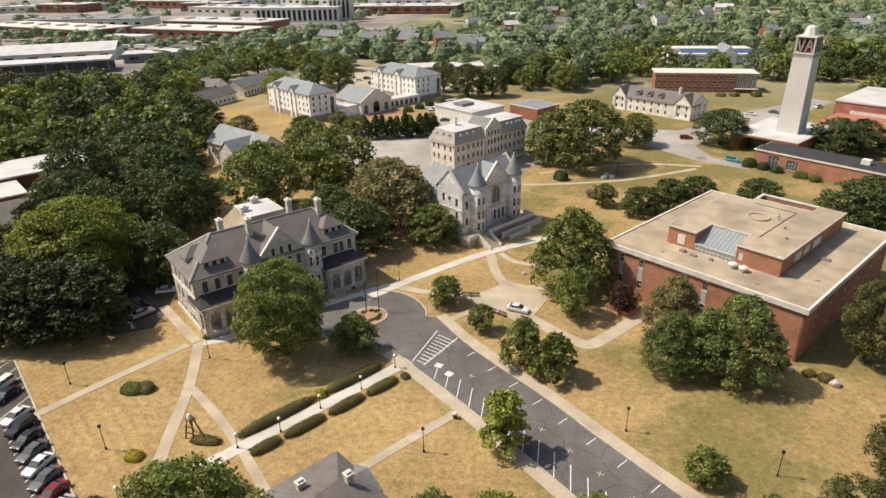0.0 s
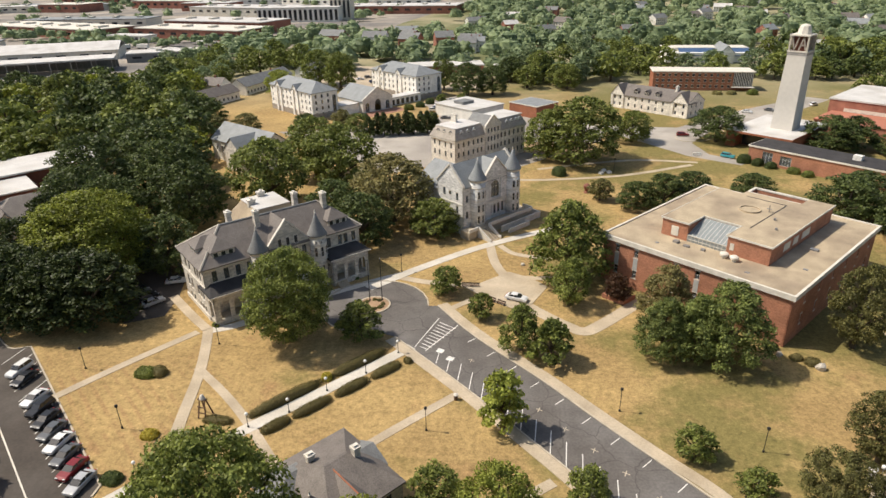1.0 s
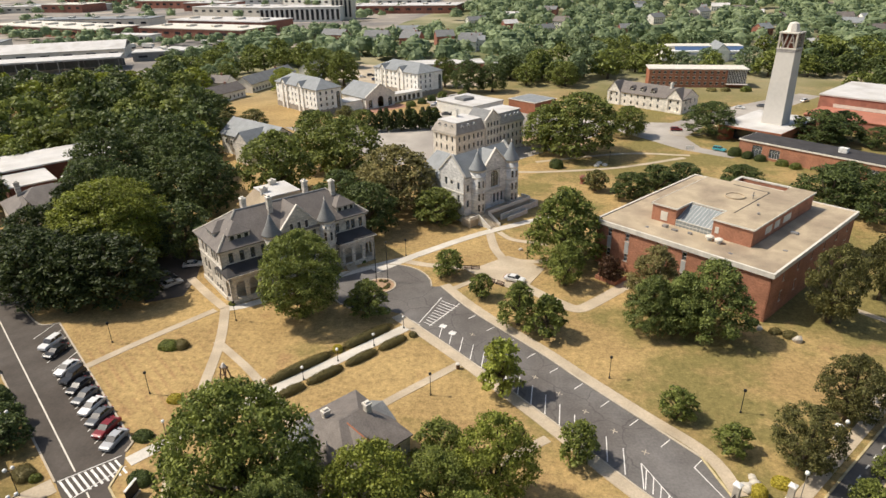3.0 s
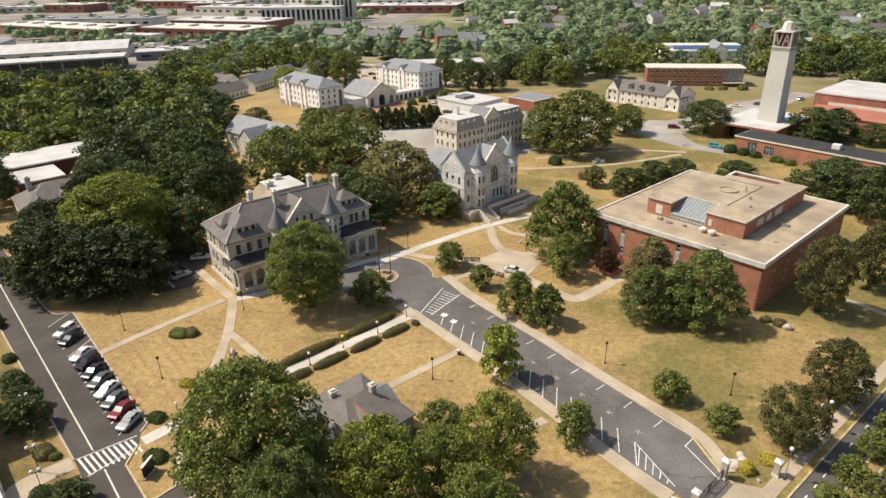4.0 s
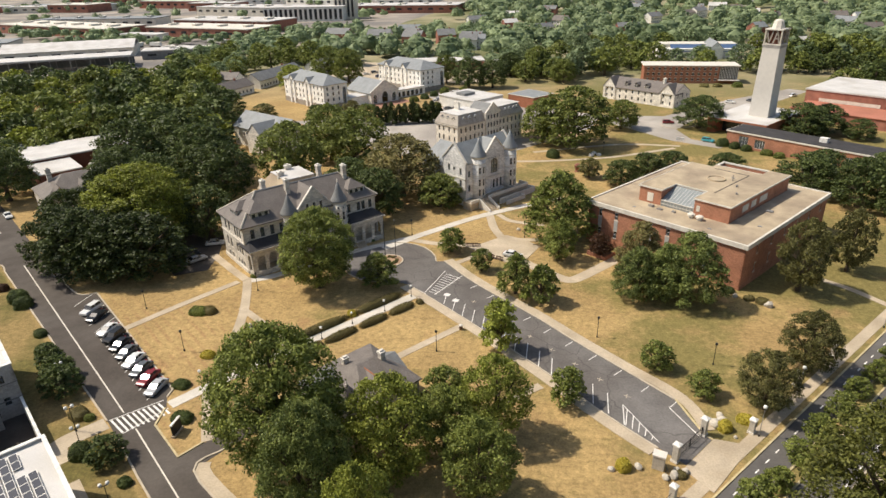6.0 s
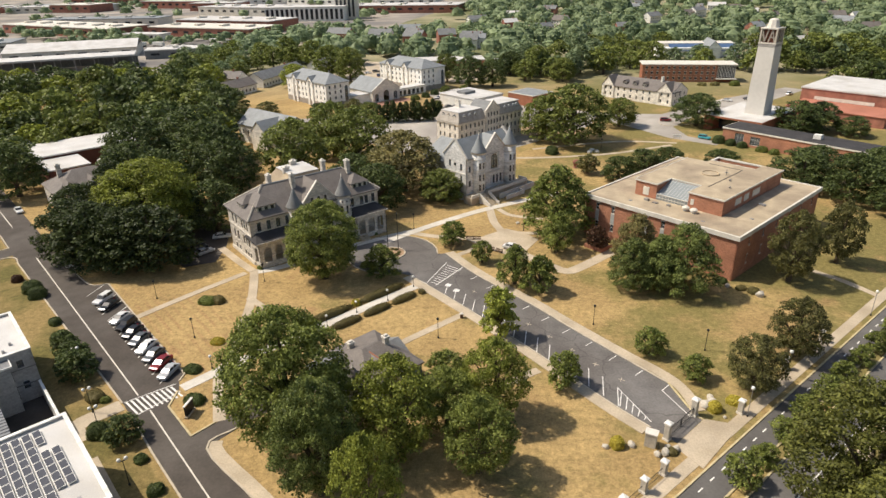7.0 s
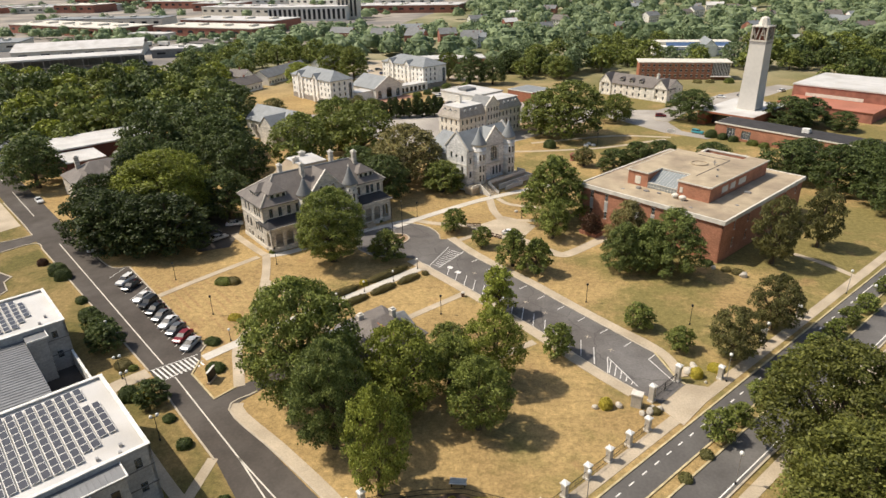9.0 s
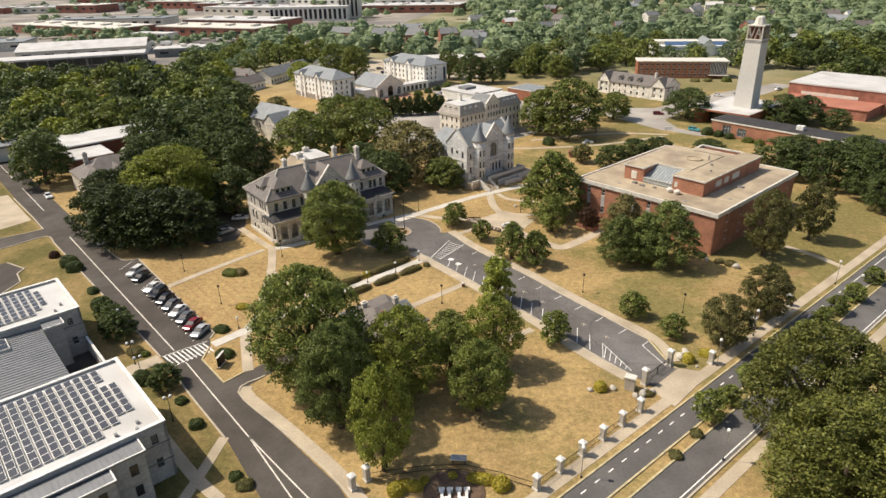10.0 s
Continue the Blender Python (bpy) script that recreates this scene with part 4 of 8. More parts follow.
def wall(t, p0, p1, z0, z1, material, wins=(), trim="trim_stone", name="wall", thick=0.35, label=""):
    """A wall from p0 to p1 (building on its left) with windows (x, z, w, h, style[, arched])."""
    p0, p1 = Vector(p0), Vector(p1)
    length = (p1 - p0).length
    ops = [(x - w / 2, x + w / 2, z, z + h, len(rest) > 1 and rest[1]) for x, z, w, h, *rest in wins]
    m = Matrix.Translation((*p0, 0)) @ Matrix.Rotation(math.atan2((p1 - p0).y, (p1 - p0).x), 4, "Z")
    wl = link_mesh(name, to_mesh(name, panel(length, z0, z1, ops, thick)), M[material], t, label, m)
    for x, z, w, h, *rest in wins:
        if rest[0] == "open":
            continue
        fr, pane, sill, lint = window_meshes(w, h, rest[0])
        wm = m @ Matrix.Translation((x - w / 2, 0, z))
        wo = link_mesh("window", fr, M[FRAMES[rest[0]]], t, "", wm)
        link_mesh("pane", pane, M["glass"], wo)
        if trim:
            link_mesh("sill", sill, M[trim], wo)
            if not (len(rest) > 1 and rest[1]):
                link_mesh("lintel", lint, M[trim], wo)
    return wl


def hip(bm, x0, x1, y0, y1, z, rise, rx0, rx1, ry0=None, ry1=None, over=0.5, thick=0.25):
    """A hipped roof: eaves rectangle and a ridge (or flat top) rectangle, as one closed body."""
    ry0 = (y0 + y1) / 2 if ry0 is None else ry0
    ry1 = ry0 if ry1 is None else ry1
    E = [(x0 - over, y0 - over), (x1 + over, y0 - over), (x1 + over, y1 + over), (x0 - over, y1 + over)]
    lo = [bm.verts.new((*p, z - thick)) for p in E]
    hi = [bm.verts.new((*p, z)) for p in E]
    bm.faces.new(lo[::-1])
    for k in range(4):
        bm.faces.new((lo[k], lo[(k + 1) % 4], hi[(k + 1) % 4], hi[k]))
    if ry1 - ry0 < 0.01:
        a, b = bm.verts.new((rx0, ry0, z + rise)), bm.verts.new((rx1, ry0, z + rise))
        for f in ((hi[0], hi[1], b, a), (hi[1], hi[2], b), (hi[2], hi[3], a, b), (hi[3], hi[0], a)):
            bm.faces.new(f)
    else:
        T = [bm.verts.new((x, y, z + rise)) for x, y in ((rx0, ry0), (rx1, ry0), (rx1, ry1), (rx0, ry1))]
        for k in range(4):
            bm.faces.new((hi[k], hi[(k + 1) % 4], T[(k + 1) % 4], T[k]))
        bm.faces.new(T)


def gable(bm, x0, x1, y0, y1, z, rise, axis="y", over=0.3, thick=0.22, end_over=0.2):
    """A gabled roof body whose ridge runs along the axis."""
    if axis == "y":
        c = (x0 + x1) / 2
        k = rise / (c - x0)
        prof = [(x0 - over, z - over * k), (c, z + rise), (x1 + over, z - over * k), (x1 + over, z - over * k - thick), (c, z + rise - thick), (x0 - over, z - over * k - thick)]
        A = [bm.verts.new((px, y0 - end_over, pz)) for px, pz in prof]
        B = [bm.verts.new((px, y1 + end_over, pz)) for px, pz in prof]
    else:
        c = (y0 + y1) / 2
        k = rise / (c - y0)
        prof = [(y0 - over, z - over * k), (c, z + rise), (y1 + over, z - over * k), (y1 + over, z - over * k - thick), (c, z + rise - thick), (y0 - over, z - over * k - thick)]
        A = [bm.verts.new((x0 - end_over, py, pz)) for py, pz in prof]
        B = [bm.verts.new((x1 + end_over, py, pz)) for py, pz in prof]
    for k in range(6):
        j = (k + 1) % 6
        bm.faces.new((A[k], A[j], B[j], B[k]))
    for S in (A, B):
        bm.faces.new((S[0], S[1], S[4], S[5]))
        bm.faces.new((S[1], S[2], S[3], S[4]))


def gable_wall(t, p0, p1, z, rise, material, thick=0.35):
    """The triangle of wall under a gable."""
    p0, p1 = Vector(p0), Vector(p1)
    ln = (p1 - p0).length
    m = Matrix.Translation((*p0, 0)) @ Matrix.Rotation(math.atan2((p1 - p0).y, (p1 - p0).x), 4, "Z")
    bm = bmesh.new()
    A = [bm.verts.new(p) for p in ((0, 0, z), (ln, 0, z), (ln / 2, 0, z + rise))]
    B = [bm.verts.new((v.co.x, thick, v.co.z)) for v in A]
    bm.faces.new(A)
    bm.faces.new(B[::-1])
    for k in range(3):
        bm.faces.new((A[k], A[(k + 1) % 3], B[(k + 1) % 3], B[k]))
    return link_mesh("gable_wall", to_mesh("gable_wall", bm), M[material], t, "", m)


def coping(t, p0, p1, z, rise, material="trim_stone"):
    """A raised stone coping along both slopes of a gable."""
    p0, p1 = Vector(p0), Vector(p1)
    ln = (p1 - p0).length
    m = Matrix.Translation((*p0, 0)) @ Matrix.Rotation(math.atan2((p1 - p0).y, (p1 - p0).x), 4, "Z")
    bm = bmesh.new()
    for s in (0, 1):
        x0, x1 = (0 - 0.3, ln / 2) if s == 0 else (ln + 0.3, ln / 2)
        q = [(x0, z - 0.3 * rise / (ln / 2)), (x1, z + rise), (x1, z + rise + 0.5), (x0, z + 0.5 - 0.3 * rise / (ln / 2))]
        A = [bm.verts.new((x, -0.12, zz)) for x, zz in q]
        B = [bm.verts.new((x, 0.5, zz)) for x, zz in q]
        bm.faces.new(A)
        bm.faces.new(B[::-1])
        for k in range(4):
            bm.faces.new((A[k], A[(k + 1) % 4], B[(k + 1) % 4], B[k]))
    return link_mesh("coping", to_mesh("coping", bm), M[material], t, "", m)


def chimney(t, x, y, z0, z1, w=1.0, d=1.3, material="hall_stone"):
    c = part("chimney", boxes((x - w / 2, x + w / 2, y - d / 2, y + d / 2, z0, z1 - 0.35)), M[material], t)
    part("cap", boxes((x - w / 2 - 0.12, x + w / 2 + 0.12, y - d / 2 - 0.12, y + d / 2 + 0.12, z1 - 0.35, z1), (x - 0.25, x + 0.25, y - 0.4, y + 0.4, z1, z1 + 0.3)), M["trim_stone"], c)


def turret(t, x, y, r, z0, zw, zt, material, roof, wins=((0.0, 2), ), half=None):
    """A round turret with a conical roof, finial, belt courses and narrow windows."""
    bm = bmesh.new()
    lathe(bm, [(r, z0), (r, zw)], 24, x, y)
    tw = part("turret", bm, M[material], t, smooth=True)
    bm = bmesh.new()
    lathe(bm, [(r + 0.12, zw - 0.5), (r + 0.28, zw - 0.1), (r + 0.28, zw)], 24, x, y)
    part("eaves_course", bm, M["trim_stone"], tw)
    for zb in (zw - 2.2, zw - 5.6):
        bm = bmesh.new()
        lathe(bm, [(r + 0.02, zb), (r + 0.14, zb + 0.04), (r + 0.14, zb + 0.28), (r + 0.02, zb + 0.32)], 24, x, y)
        part("belt_course", bm, M["trim_stone"], tw, smooth=False)
    bm = bmesh.new()
    lathe(bm, [(r + 0.4, zw), (r + 0.3, zw + 0.25), (r * 0.62, zw + (zt - zw) * 0.42), (r * 0.3, zw + (zt - zw) * 0.72), (0.05, zt)], 24, x, y)
    cone = part("turret_roof", bm, M[roof], tw, smooth=True)
    bm = bmesh.new()
    lathe(bm, [(0.16, zt - 0.5), (0.2, zt - 0.1), (0.08, zt), (0.14, zt + 0.2), (0.03, zt + 0.6)], 10, x, y)
    part("finial", bm, M["trim_stone"], tw)
    for ang, zz, w, h in wins:
        mm = Matrix.Translation((x, y, zz)) @ Matrix.Rotation(radians(ang), 4, "Z") @ Matrix.Translation((-w / 2, -r - 0.10, 0))
        o = link_mesh("turret_window", to_mesh("turret_window", boxes((0, 0.09, 0, 0.14, 0, h), (w - 0.09, w, 0, 0.14, 0, h), (0.09, w - 0.09, 0, 0.14, h - 0.12, h), (-0.1, w + 0.1, -0.08, 0.14, -0.2, 0), (0.09, w - 0.09, 0.0, 0.1, h * 0.5, h * 0.5 + 0.06))), M["trim_stone"], tw, "", mm)
        link_mesh("pane", to_mesh("pane", boxes((0.09, w - 0.09, 0.05, 0.07, 0, h - 0.12))), M["dark_glass"], o)


def dormer(t, x, y, z, w, h, depth, axis, wall_m, roof_m, n=3, hipped=True):
    """A roof dormer that looks to -y (axis 0) or, turned by axis degrees, to another side."""
    m = Matrix.Translation((x, y, z)) @ Matrix.Rotation(radians(axis), 4, "Z")
    d = link_mesh("dormer", to_mesh("dormer", boxes((-w / 2, w / 2, 0.0, depth, -0.4, h))), M[wall_m], t, "", m)
    bm = bmesh.new()
    if hipped:
        hip(bm, -w / 2, w / 2, 0, depth + 1.5, h, w * 0.42, 0, 0, w * 0.5, depth + 1.4, 0.3, 0.12)
    else:
        gable(bm, -w / 2, w / 2, 0, depth + 0.6, h, w * 0.45, "y", 0.15, 0.12, 0.1)
    part("dormer_roof", bm, M[roof_m], d)
    ww = w / n
    for k in range(n):
        bx = -w / 2 + ww * (k + 0.5)
        o = part("dormer_window", boxes((bx - ww * 0.36, bx - ww * 0.28, -0.06, 0.0, 0.15, h - 0.2), (bx + ww * 0.28, bx + ww * 0.36, -0.06, 0.0, 0.15, h - 0.2), (bx - ww * 0.28, bx + ww * 0.28, -0.06, 0.0, h - 0.3, h - 0.2), (bx - ww * 0.36, bx + ww * 0.36, -0.1, 0.0, 0.05, 0.15)), M["frame_white"], d)
        part("pane", boxes((bx - ww * 0.28, bx + ww * 0.28, -0.035, -0.005, 0.15, h - 0.3)), M["dark_glass"], o)


M["dark_glass"] = mat("dark_glass", (0.03, 0.033, 0.036), 0.08, var=0.1, scale=1.0, bump=0, spec=0.6)

# ---- the stone hall ----
hall = thing("stone_hall", at(-109.4, 33.3, 0, 90 - 4.2), "grey stone Victorian hall with slate roofs and turrets", "building")
HS = "hall_stone"
two = [(x, z, 1.0, h, "sash") for x in (2.2, 4.6, 7.0) for z, h in ((8.0, 2.3), (3.6, 2.4))]
wall(hall, (0, 0), (35.1, 0), 0, 11.1, HS, [*two, (9.3, 8.0, 0.8, 2.3, "sash"), (14.4, 8.2, 0.9, 2.2, "sash"), (16.3, 8.2, 0.9, 2.2, "sash"), (19.7, 8.2, 0.9, 2.2, "sash"), (21.6, 8.2, 0.9, 2.2, "sash"), (15.2, 3.4, 1.1, 2.5, "sash"), (18.0, 1.4, 1.9, 3.6, "open", True), (20.8, 3.4, 1.1, 2.5, "sash"), *[(x, 8.0, 1.0, 2.3, "sash") for x in (27.4, 30.2, 31.6, 33.6)], *[(x, 3.6, 1.0, 2.4, "sash") for x in (27.4, 31.6, 33.6)]])
wall(hall, (0, 14), (0, 0), 0, 11.1, HS, [(x, z, 0.95, h, "sash") for x in (3, 5.2, 8.8, 10.3, 11.8) for z, h in ((7.9, 2.3), (3.8, 2.4), (1.0, 1.3))])
wall(hall, (35.1, 0), (35.1, 14), 0, 11.1, HS, [(x, z, 0.95, 2.3, "sash") for x in (3, 6, 9, 11.5) for z in (7.9, 3.8)])
wall(hall, (35.1, 14), (0, 14), 0, 11.1, HS, [(x, z, 1.0, 2.3, "sash") for x in (3, 6, 30, 33) for z in (7.9, 3.8)])
bm = bmesh.new()
hip(bm, 0, 35.1, 0, 14, 11.3, 5.4, 6.8, 28.8, over=0.6)
part("roof", bm, M["slate"], hall)
for b_ in ((-0.35, 35.45, -0.35, -0.003, 10.7, 11.04), (-0.35, -0.003, -0.003, 14.3, 10.7, 11.04), (35.103, 35.45, -0.003, 14.3, 10.7, 11.04)):
    part("cornice", boxes(b_), M["trim_stone"], hall)
for b_ in ((12.6, 23.4, -0.16, -0.003, 7.2, 7.5), (-0.16, -0.003, 0, 14, 7.1, 7.4), (-0.2, -0.004, -0.2, 14, 0.0, 0.9)):
    part("belt_course", boxes(b_), M["trim_stone"], hall)
bm = bmesh.new()
hip(bm, 6.8, 28.8, 6.9, 7.1, 16.72, 0.12, 6.9, 28.7, 6.97, 7.03, 0.12, 0.2)
part("ridge_cap", bm, M["slate_grey"], hall)
for (xa, ya), (xb, yb) in (((-0.6, -0.6), (6.8, 7.0)), ((-0.6, 14.6), (6.8, 7.0)), ((35.7, -0.6), (28.8, 7.0)), ((35.7, 14.6), (28.8, 7.0))):
    bm = bmesh.new()
    p, q = Vector((xa, ya, 11.32)), Vector((xb, yb, 16.74))
    n = Vector((-(q - p).y, (q - p).x, 0)).normalized() * 0.22
    A = [bm.verts.new(w) for w in (p - n, p + n, p + Vector((0, 0, 0.2)))]
    B = [bm.verts.new(w) for w in (q - n, q + n, q + Vector((0, 0, 0.2)))]
    for k in range(3):
        bm.faces.new((A[k], A[(k + 1) % 3], B[(k + 1) % 3], B[k]))
    bm.faces.new(A[::-1])
    bm.faces.new(B)
    part("hip_rib", bm, M["stone_pale"], hall)
bm = bmesh.new()
gable(bm, 12.9, 23.1, 0.2, 7.0, 11.2, 5.6, "y", 0.2, 0.2, 0.0)
part("front_gable_roof", bm, M["slate"], hall)
gable_wall(hall, (12.9, -0.25), (23.1, -0.25), 11.05, 5.7, HS)
part("gable_base", boxes((12.9, 23.1, -0.25, -0.004, 8.0 + 2.6, 11.05)), M[HS], hall)
coping(hall, (12.9, -0.3), (23.1, -0.3), 11.1, 5.75)
for x in (16.2, 18.0, 19.8):
    o = part("gable_window", boxes((x - 0.45, x - 0.36, -0.36, -0.253, 11.5, 13.4), (x + 0.36, x + 0.45, -0.36, -0.253, 11.5, 13.4), (x - 0.36, x + 0.36, -0.36, -0.253, 13.2, 13.4), (x - 0.5, x + 0.5, -0.4, -0.253, 11.3, 11.5)), M["trim_stone"], hall)
    part("pane", boxes((x - 0.36, x + 0.36, -0.30, -0.256, 11.5, 13.2)), M["dark_glass"], o)
tw = [(a, z, 0.75, h) for a in (-42, 0, 42) for z, h in ((7.6, 2.2), (3.4, 2.2))]
for x, zt in ((11.4, 17.0), (24.6, 17.2)):
    turret(hall, x, -0.5, 1.75, 0, 12.2, zt, HS, "slate_grey", tw + [(a, 10.6, 0.5, 0.6) for a in (-36, 0, 36)])


def porch(x0, x1, arches):
    p = new("porch")
    p.parent = hall
    y0 = -3.3
    wall_ops = [(c - x0, 1.2, w, 3.9, "open", True) for c, w in arches]
    for p0, p1, ops in (((x0, y0), (x1, y0), wall_ops), ((x0, -0.02), (x0, y0), [(1.65, 1.2, 1.9, 3.9, "open", True)]), ((x1, y0), (x1, -0.02), [(1.65, 1.2, 1.9, 3.9, "open", True)])):
        a, b = Vector(p0), Vector(p1)
        ln = (b - a).length
        m = Matrix.Translation((*a, 0)) @ Matrix.Rotation(math.atan2((b - a).y, (b - a).x), 4, "Z")
        link_mesh("arcade", to_mesh("arcade", panel(ln, 0, 6.4, [(c - w / 2, c + w / 2, z, z + h, True) for c, z, w, h, *_ in ops], 0.4)), M[HS], p, "", m)
    bm = bmesh.new()
    hip(bm, x0, x1, y0, 3.2, 6.55, 1.25, x0 + 1.0, x1 - 1.0, -0.2, 0.3, 0.45, 0.3)
    part("porch_roof", bm, M["dark_roof"], p)
    part("gutter", boxes((x0 - 0.5, x1 + 0.5, y0 - 0.52, y0 - 0.46, 6.3, 6.58)), M["trim_stone"], p)
    part("porch_floor", boxes((x0 + 0.42, x1 - 0.42, y0 + 0.42, -0.02, 0.0, 1.1)), M["concrete"], p)
    return p


porch(0.0, 10.0, [(2.2, 2.0), (5.0, 2.0), (7.8, 2.0)])
porch(26.2, 35.1, [(28.0, 1.9), (30.7, 1.9), (33.4, 1.9)])
part("front_steps", boxes(*[(26.8 + 0.0, 29.2, -3.35 - 0.32 * (5 - k), -3.304 - 0.32 * (4 - k) - 0.0, 0, 0.2 * (k + 1)) for k in range(5)]), M["concrete"], hall)
dormer(hall, 5.0, 1.2, 11.7, 4.6, 2.0, 4.2, 0, HS, "slate", 3)
dormer(hall, 30.6, 1.2, 11.7, 4.6, 2.0, 4.2, 0, HS, "slate", 3)
dormer(hall, 1.0, 7.2, 11.7, 3.8, 1.9, 4.0, -90, HS, "slate", 3)
for c in ((9.6, 9.0, 13, 18.3), (14.0, 5.2, 13.6, 18.6), (24.8, 9.4, 13, 18.9), (29.8, 5.6, 13, 18.8)):
    chimney(hall, *c)
# rear wing with a pale flat deck
rear = new("rear_wing")
rear.parent = hall
part("wall", boxes((14.5, 27.5, 14.02, 24, 0, 11.1)), M[HS], rear)
bm = bmesh.new()
hip(bm, 14.5, 27.5, 11.0, 24, 11.35, 4.3, 17.2, 24.8, 12.5, 21.3, 0.5)
part("mansard", bm, M["gravel_roof"], rear)
part("roof_deck", boxes((17.0, 25.0, 12.3, 21.5, 15.655, 15.85)), M["white_roof"], rear)
chimney(hall, 17.6, 16.5, 14.8, 17.0, 1.6, 1.0)
chimney(hall, 21.5, 20.5, 14.8, 17.0, 1.6, 1.0)

# ---- the chapel-like stone building ----
CS = "chapel_stone"
ch = thing("stone_chapel", at(-105.0, 99.0, 0, 90), "grey stone building with two conical turrets and a tall arched window", "building")
wall(ch, (0, 0), (20.5, 0), 0, 13, CS, [(1.4, 8.6, 0.8, 1.8, "sash"), (1.4, 4.2, 0.9, 2.0, "sash", True), (11.6, 7.6, 3.4, 4.6, "wide", True), *[(x, 3.0, 0.85, 2.6, "sash") for x in (8.6, 10.1, 11.6, 13.1, 14.6)]])
wall(ch, (0, 9.6), (0, 0), 0, 13, CS, [(2.6, 9.5, 0.9, 2.0, "sash"), (4.8, 10.0, 1.0, 1.0, "plain"), (7.4, 9.0, 0.9, 2.0, "sash"), (7.4, 5.5, 0.9, 2.0, "sash"), (2.6, 5.5, 0.9, 2.0, "sash")])
wall(ch, (20.5, 0), (20.5, 9.6), 0, 13, CS, [(x, z, 0.9, 2.0, "sash") for x in (2.5, 7) for z in (5.5, 9)])
wall(ch, (20.5, 9.6), (0, 9.6), 0, 13, CS)
gable_wall(ch, (0, 9.6), (0, 0), 12.9, 4.8, CS)
gable_wall(ch, (20.5, 0), (20.5, 9.6), 12.9, 4.8, CS)
bm = bmesh.new()
gable(bm, 0.3, 20.2, 0, 9.6, 13.05, 4.7, "x", 0.35, 0.25, 0.0)
part("roof", bm, M["slate_blue"], ch)
coping(ch, (-0.1, 9.6), (-0.1, 0), 13.0, 4.9)
coping(ch, (20.6, 0), (20.6, 9.6), 13.0, 4.9)
gable_wall(ch, (6.6, -0.35), (16.6, -0.35), 12.95, 5.2, CS)
part("gable_base", boxes((6.6, 10.0 - 0.1, -0.35, -0.004, 0, 12.95), (13.4, 16.6, -0.35, -0.004, 0, 2.6), (13.5, 16.6, -0.35, -0.004, 6.2, 12.95), (10.0, 13.4, -0.35, -0.004, 12.4, 12.95)), M[CS], ch)
bm = bmesh.new()
gable(bm, 6.9, 16.3, 0.0, 4.8, 13.05, 4.9, "y", 0.2, 0.2, 0.0)
part("front_gable_roof", bm, M["slate_blue"], ch)
coping(ch, (6.6, -0.45), (16.6, -0.45), 13.0, 5.3)
for b_ in ((6.6, 16.6, -0.5, -0.354, 6.6, 6.9), (6.6, 16.6, -0.5, -0.354, 7.25, 7.4), (-0.15, 20.65, -0.16, -0.004, 2.5, 2.8), (-0.16, -0.004, 0, 9.6, 8.0, 8.3), (-0.16, -0.004, 0, 9.6, 2.5, 2.8)):
    part("belt_course", boxes(b_), M["trim_stone"], ch)
part("sign_panel", boxes((9.2, 14.0, -0.42, -0.356, 6.95, 7.22)), M["panel_grey"], ch)
for x, zt in ((4.6, 19.6), (17.7, 19.6)):
    turret(ch, x, -0.5, 2.0, 0, 14.3, zt, CS, "slate_blue", [(a, z, 0.7, h) for a in (-34, 0, 34) for z, h in ((9.6, 1.9), (6.0, 2.0), (3.0, 2.0))])
# terrace, stairs and retaining walls
part("terrace", boxes((-1.5, 22.5, -3.8, -0.5, 0, 2.1)), M["concrete"], ch)
bal = part("balustrade", boxes((5.6, 22.5, -3.95, -3.65, 2.1, 3.0), (22.3, 22.6, -3.65, -0.5, 2.1, 3.0), (-1.6, 1.6, -3.95, -3.65, 2.1, 3.0)), M["trim_stone"], ch)
for k in range(12):
    part("step", boxes((1.96, 5.29, -3.8 - 0.34 * (12 - k), -3.8 - 0.34 * (11 - k), 0, 0.175 * (k + 0.4))), M["concrete"], ch)
for x in (1.6, 5.3):
    bm = bmesh.new()
    A = [bm.verts.new((x, y, z)) for y, z in ((-3.8, 0), (-8.2, 0), (-8.2, 0.8), (-7.8, 0.8), (-3.8, 3.0))]
    B = [bm.verts.new((x + 0.35, v.co.y, v.co.z)) for v in A]
    bm.faces.new(A)
    bm.faces.new(B[::-1])
    for k in range(5):
        bm.faces.new((A[k], A[(k + 1) % 5], B[(k + 1) % 5], B[k]))
    part("stair_wall", bm, M["trim_stone"], ch)
part("ramp_wall", boxes((8.5, 24.0, -5.6, -5.3, 0, 1.7), (9.5, 17.5, -7.4, -7.1, 0, 1.2), (17.2, 17.5, -7.1, -5.6, 0, 1.2), (23.7, 24.0, -5.3, -0.5, 0, 1.7)), M["trim_stone"], ch)
rearc = new("rear_wing")
rearc.parent = ch
part("wall", boxes((2.5, 18.0, 9.62, 22, 0, 9.5)), M[CS], rearc)
bm = bmesh.new()
gable(bm, 2.5, 18.0, 9.62, 22, 9.5, 4.6, "y", 0.35, 0.25, 0.1)
part("roof", bm, M["slate_blue"], rearc)

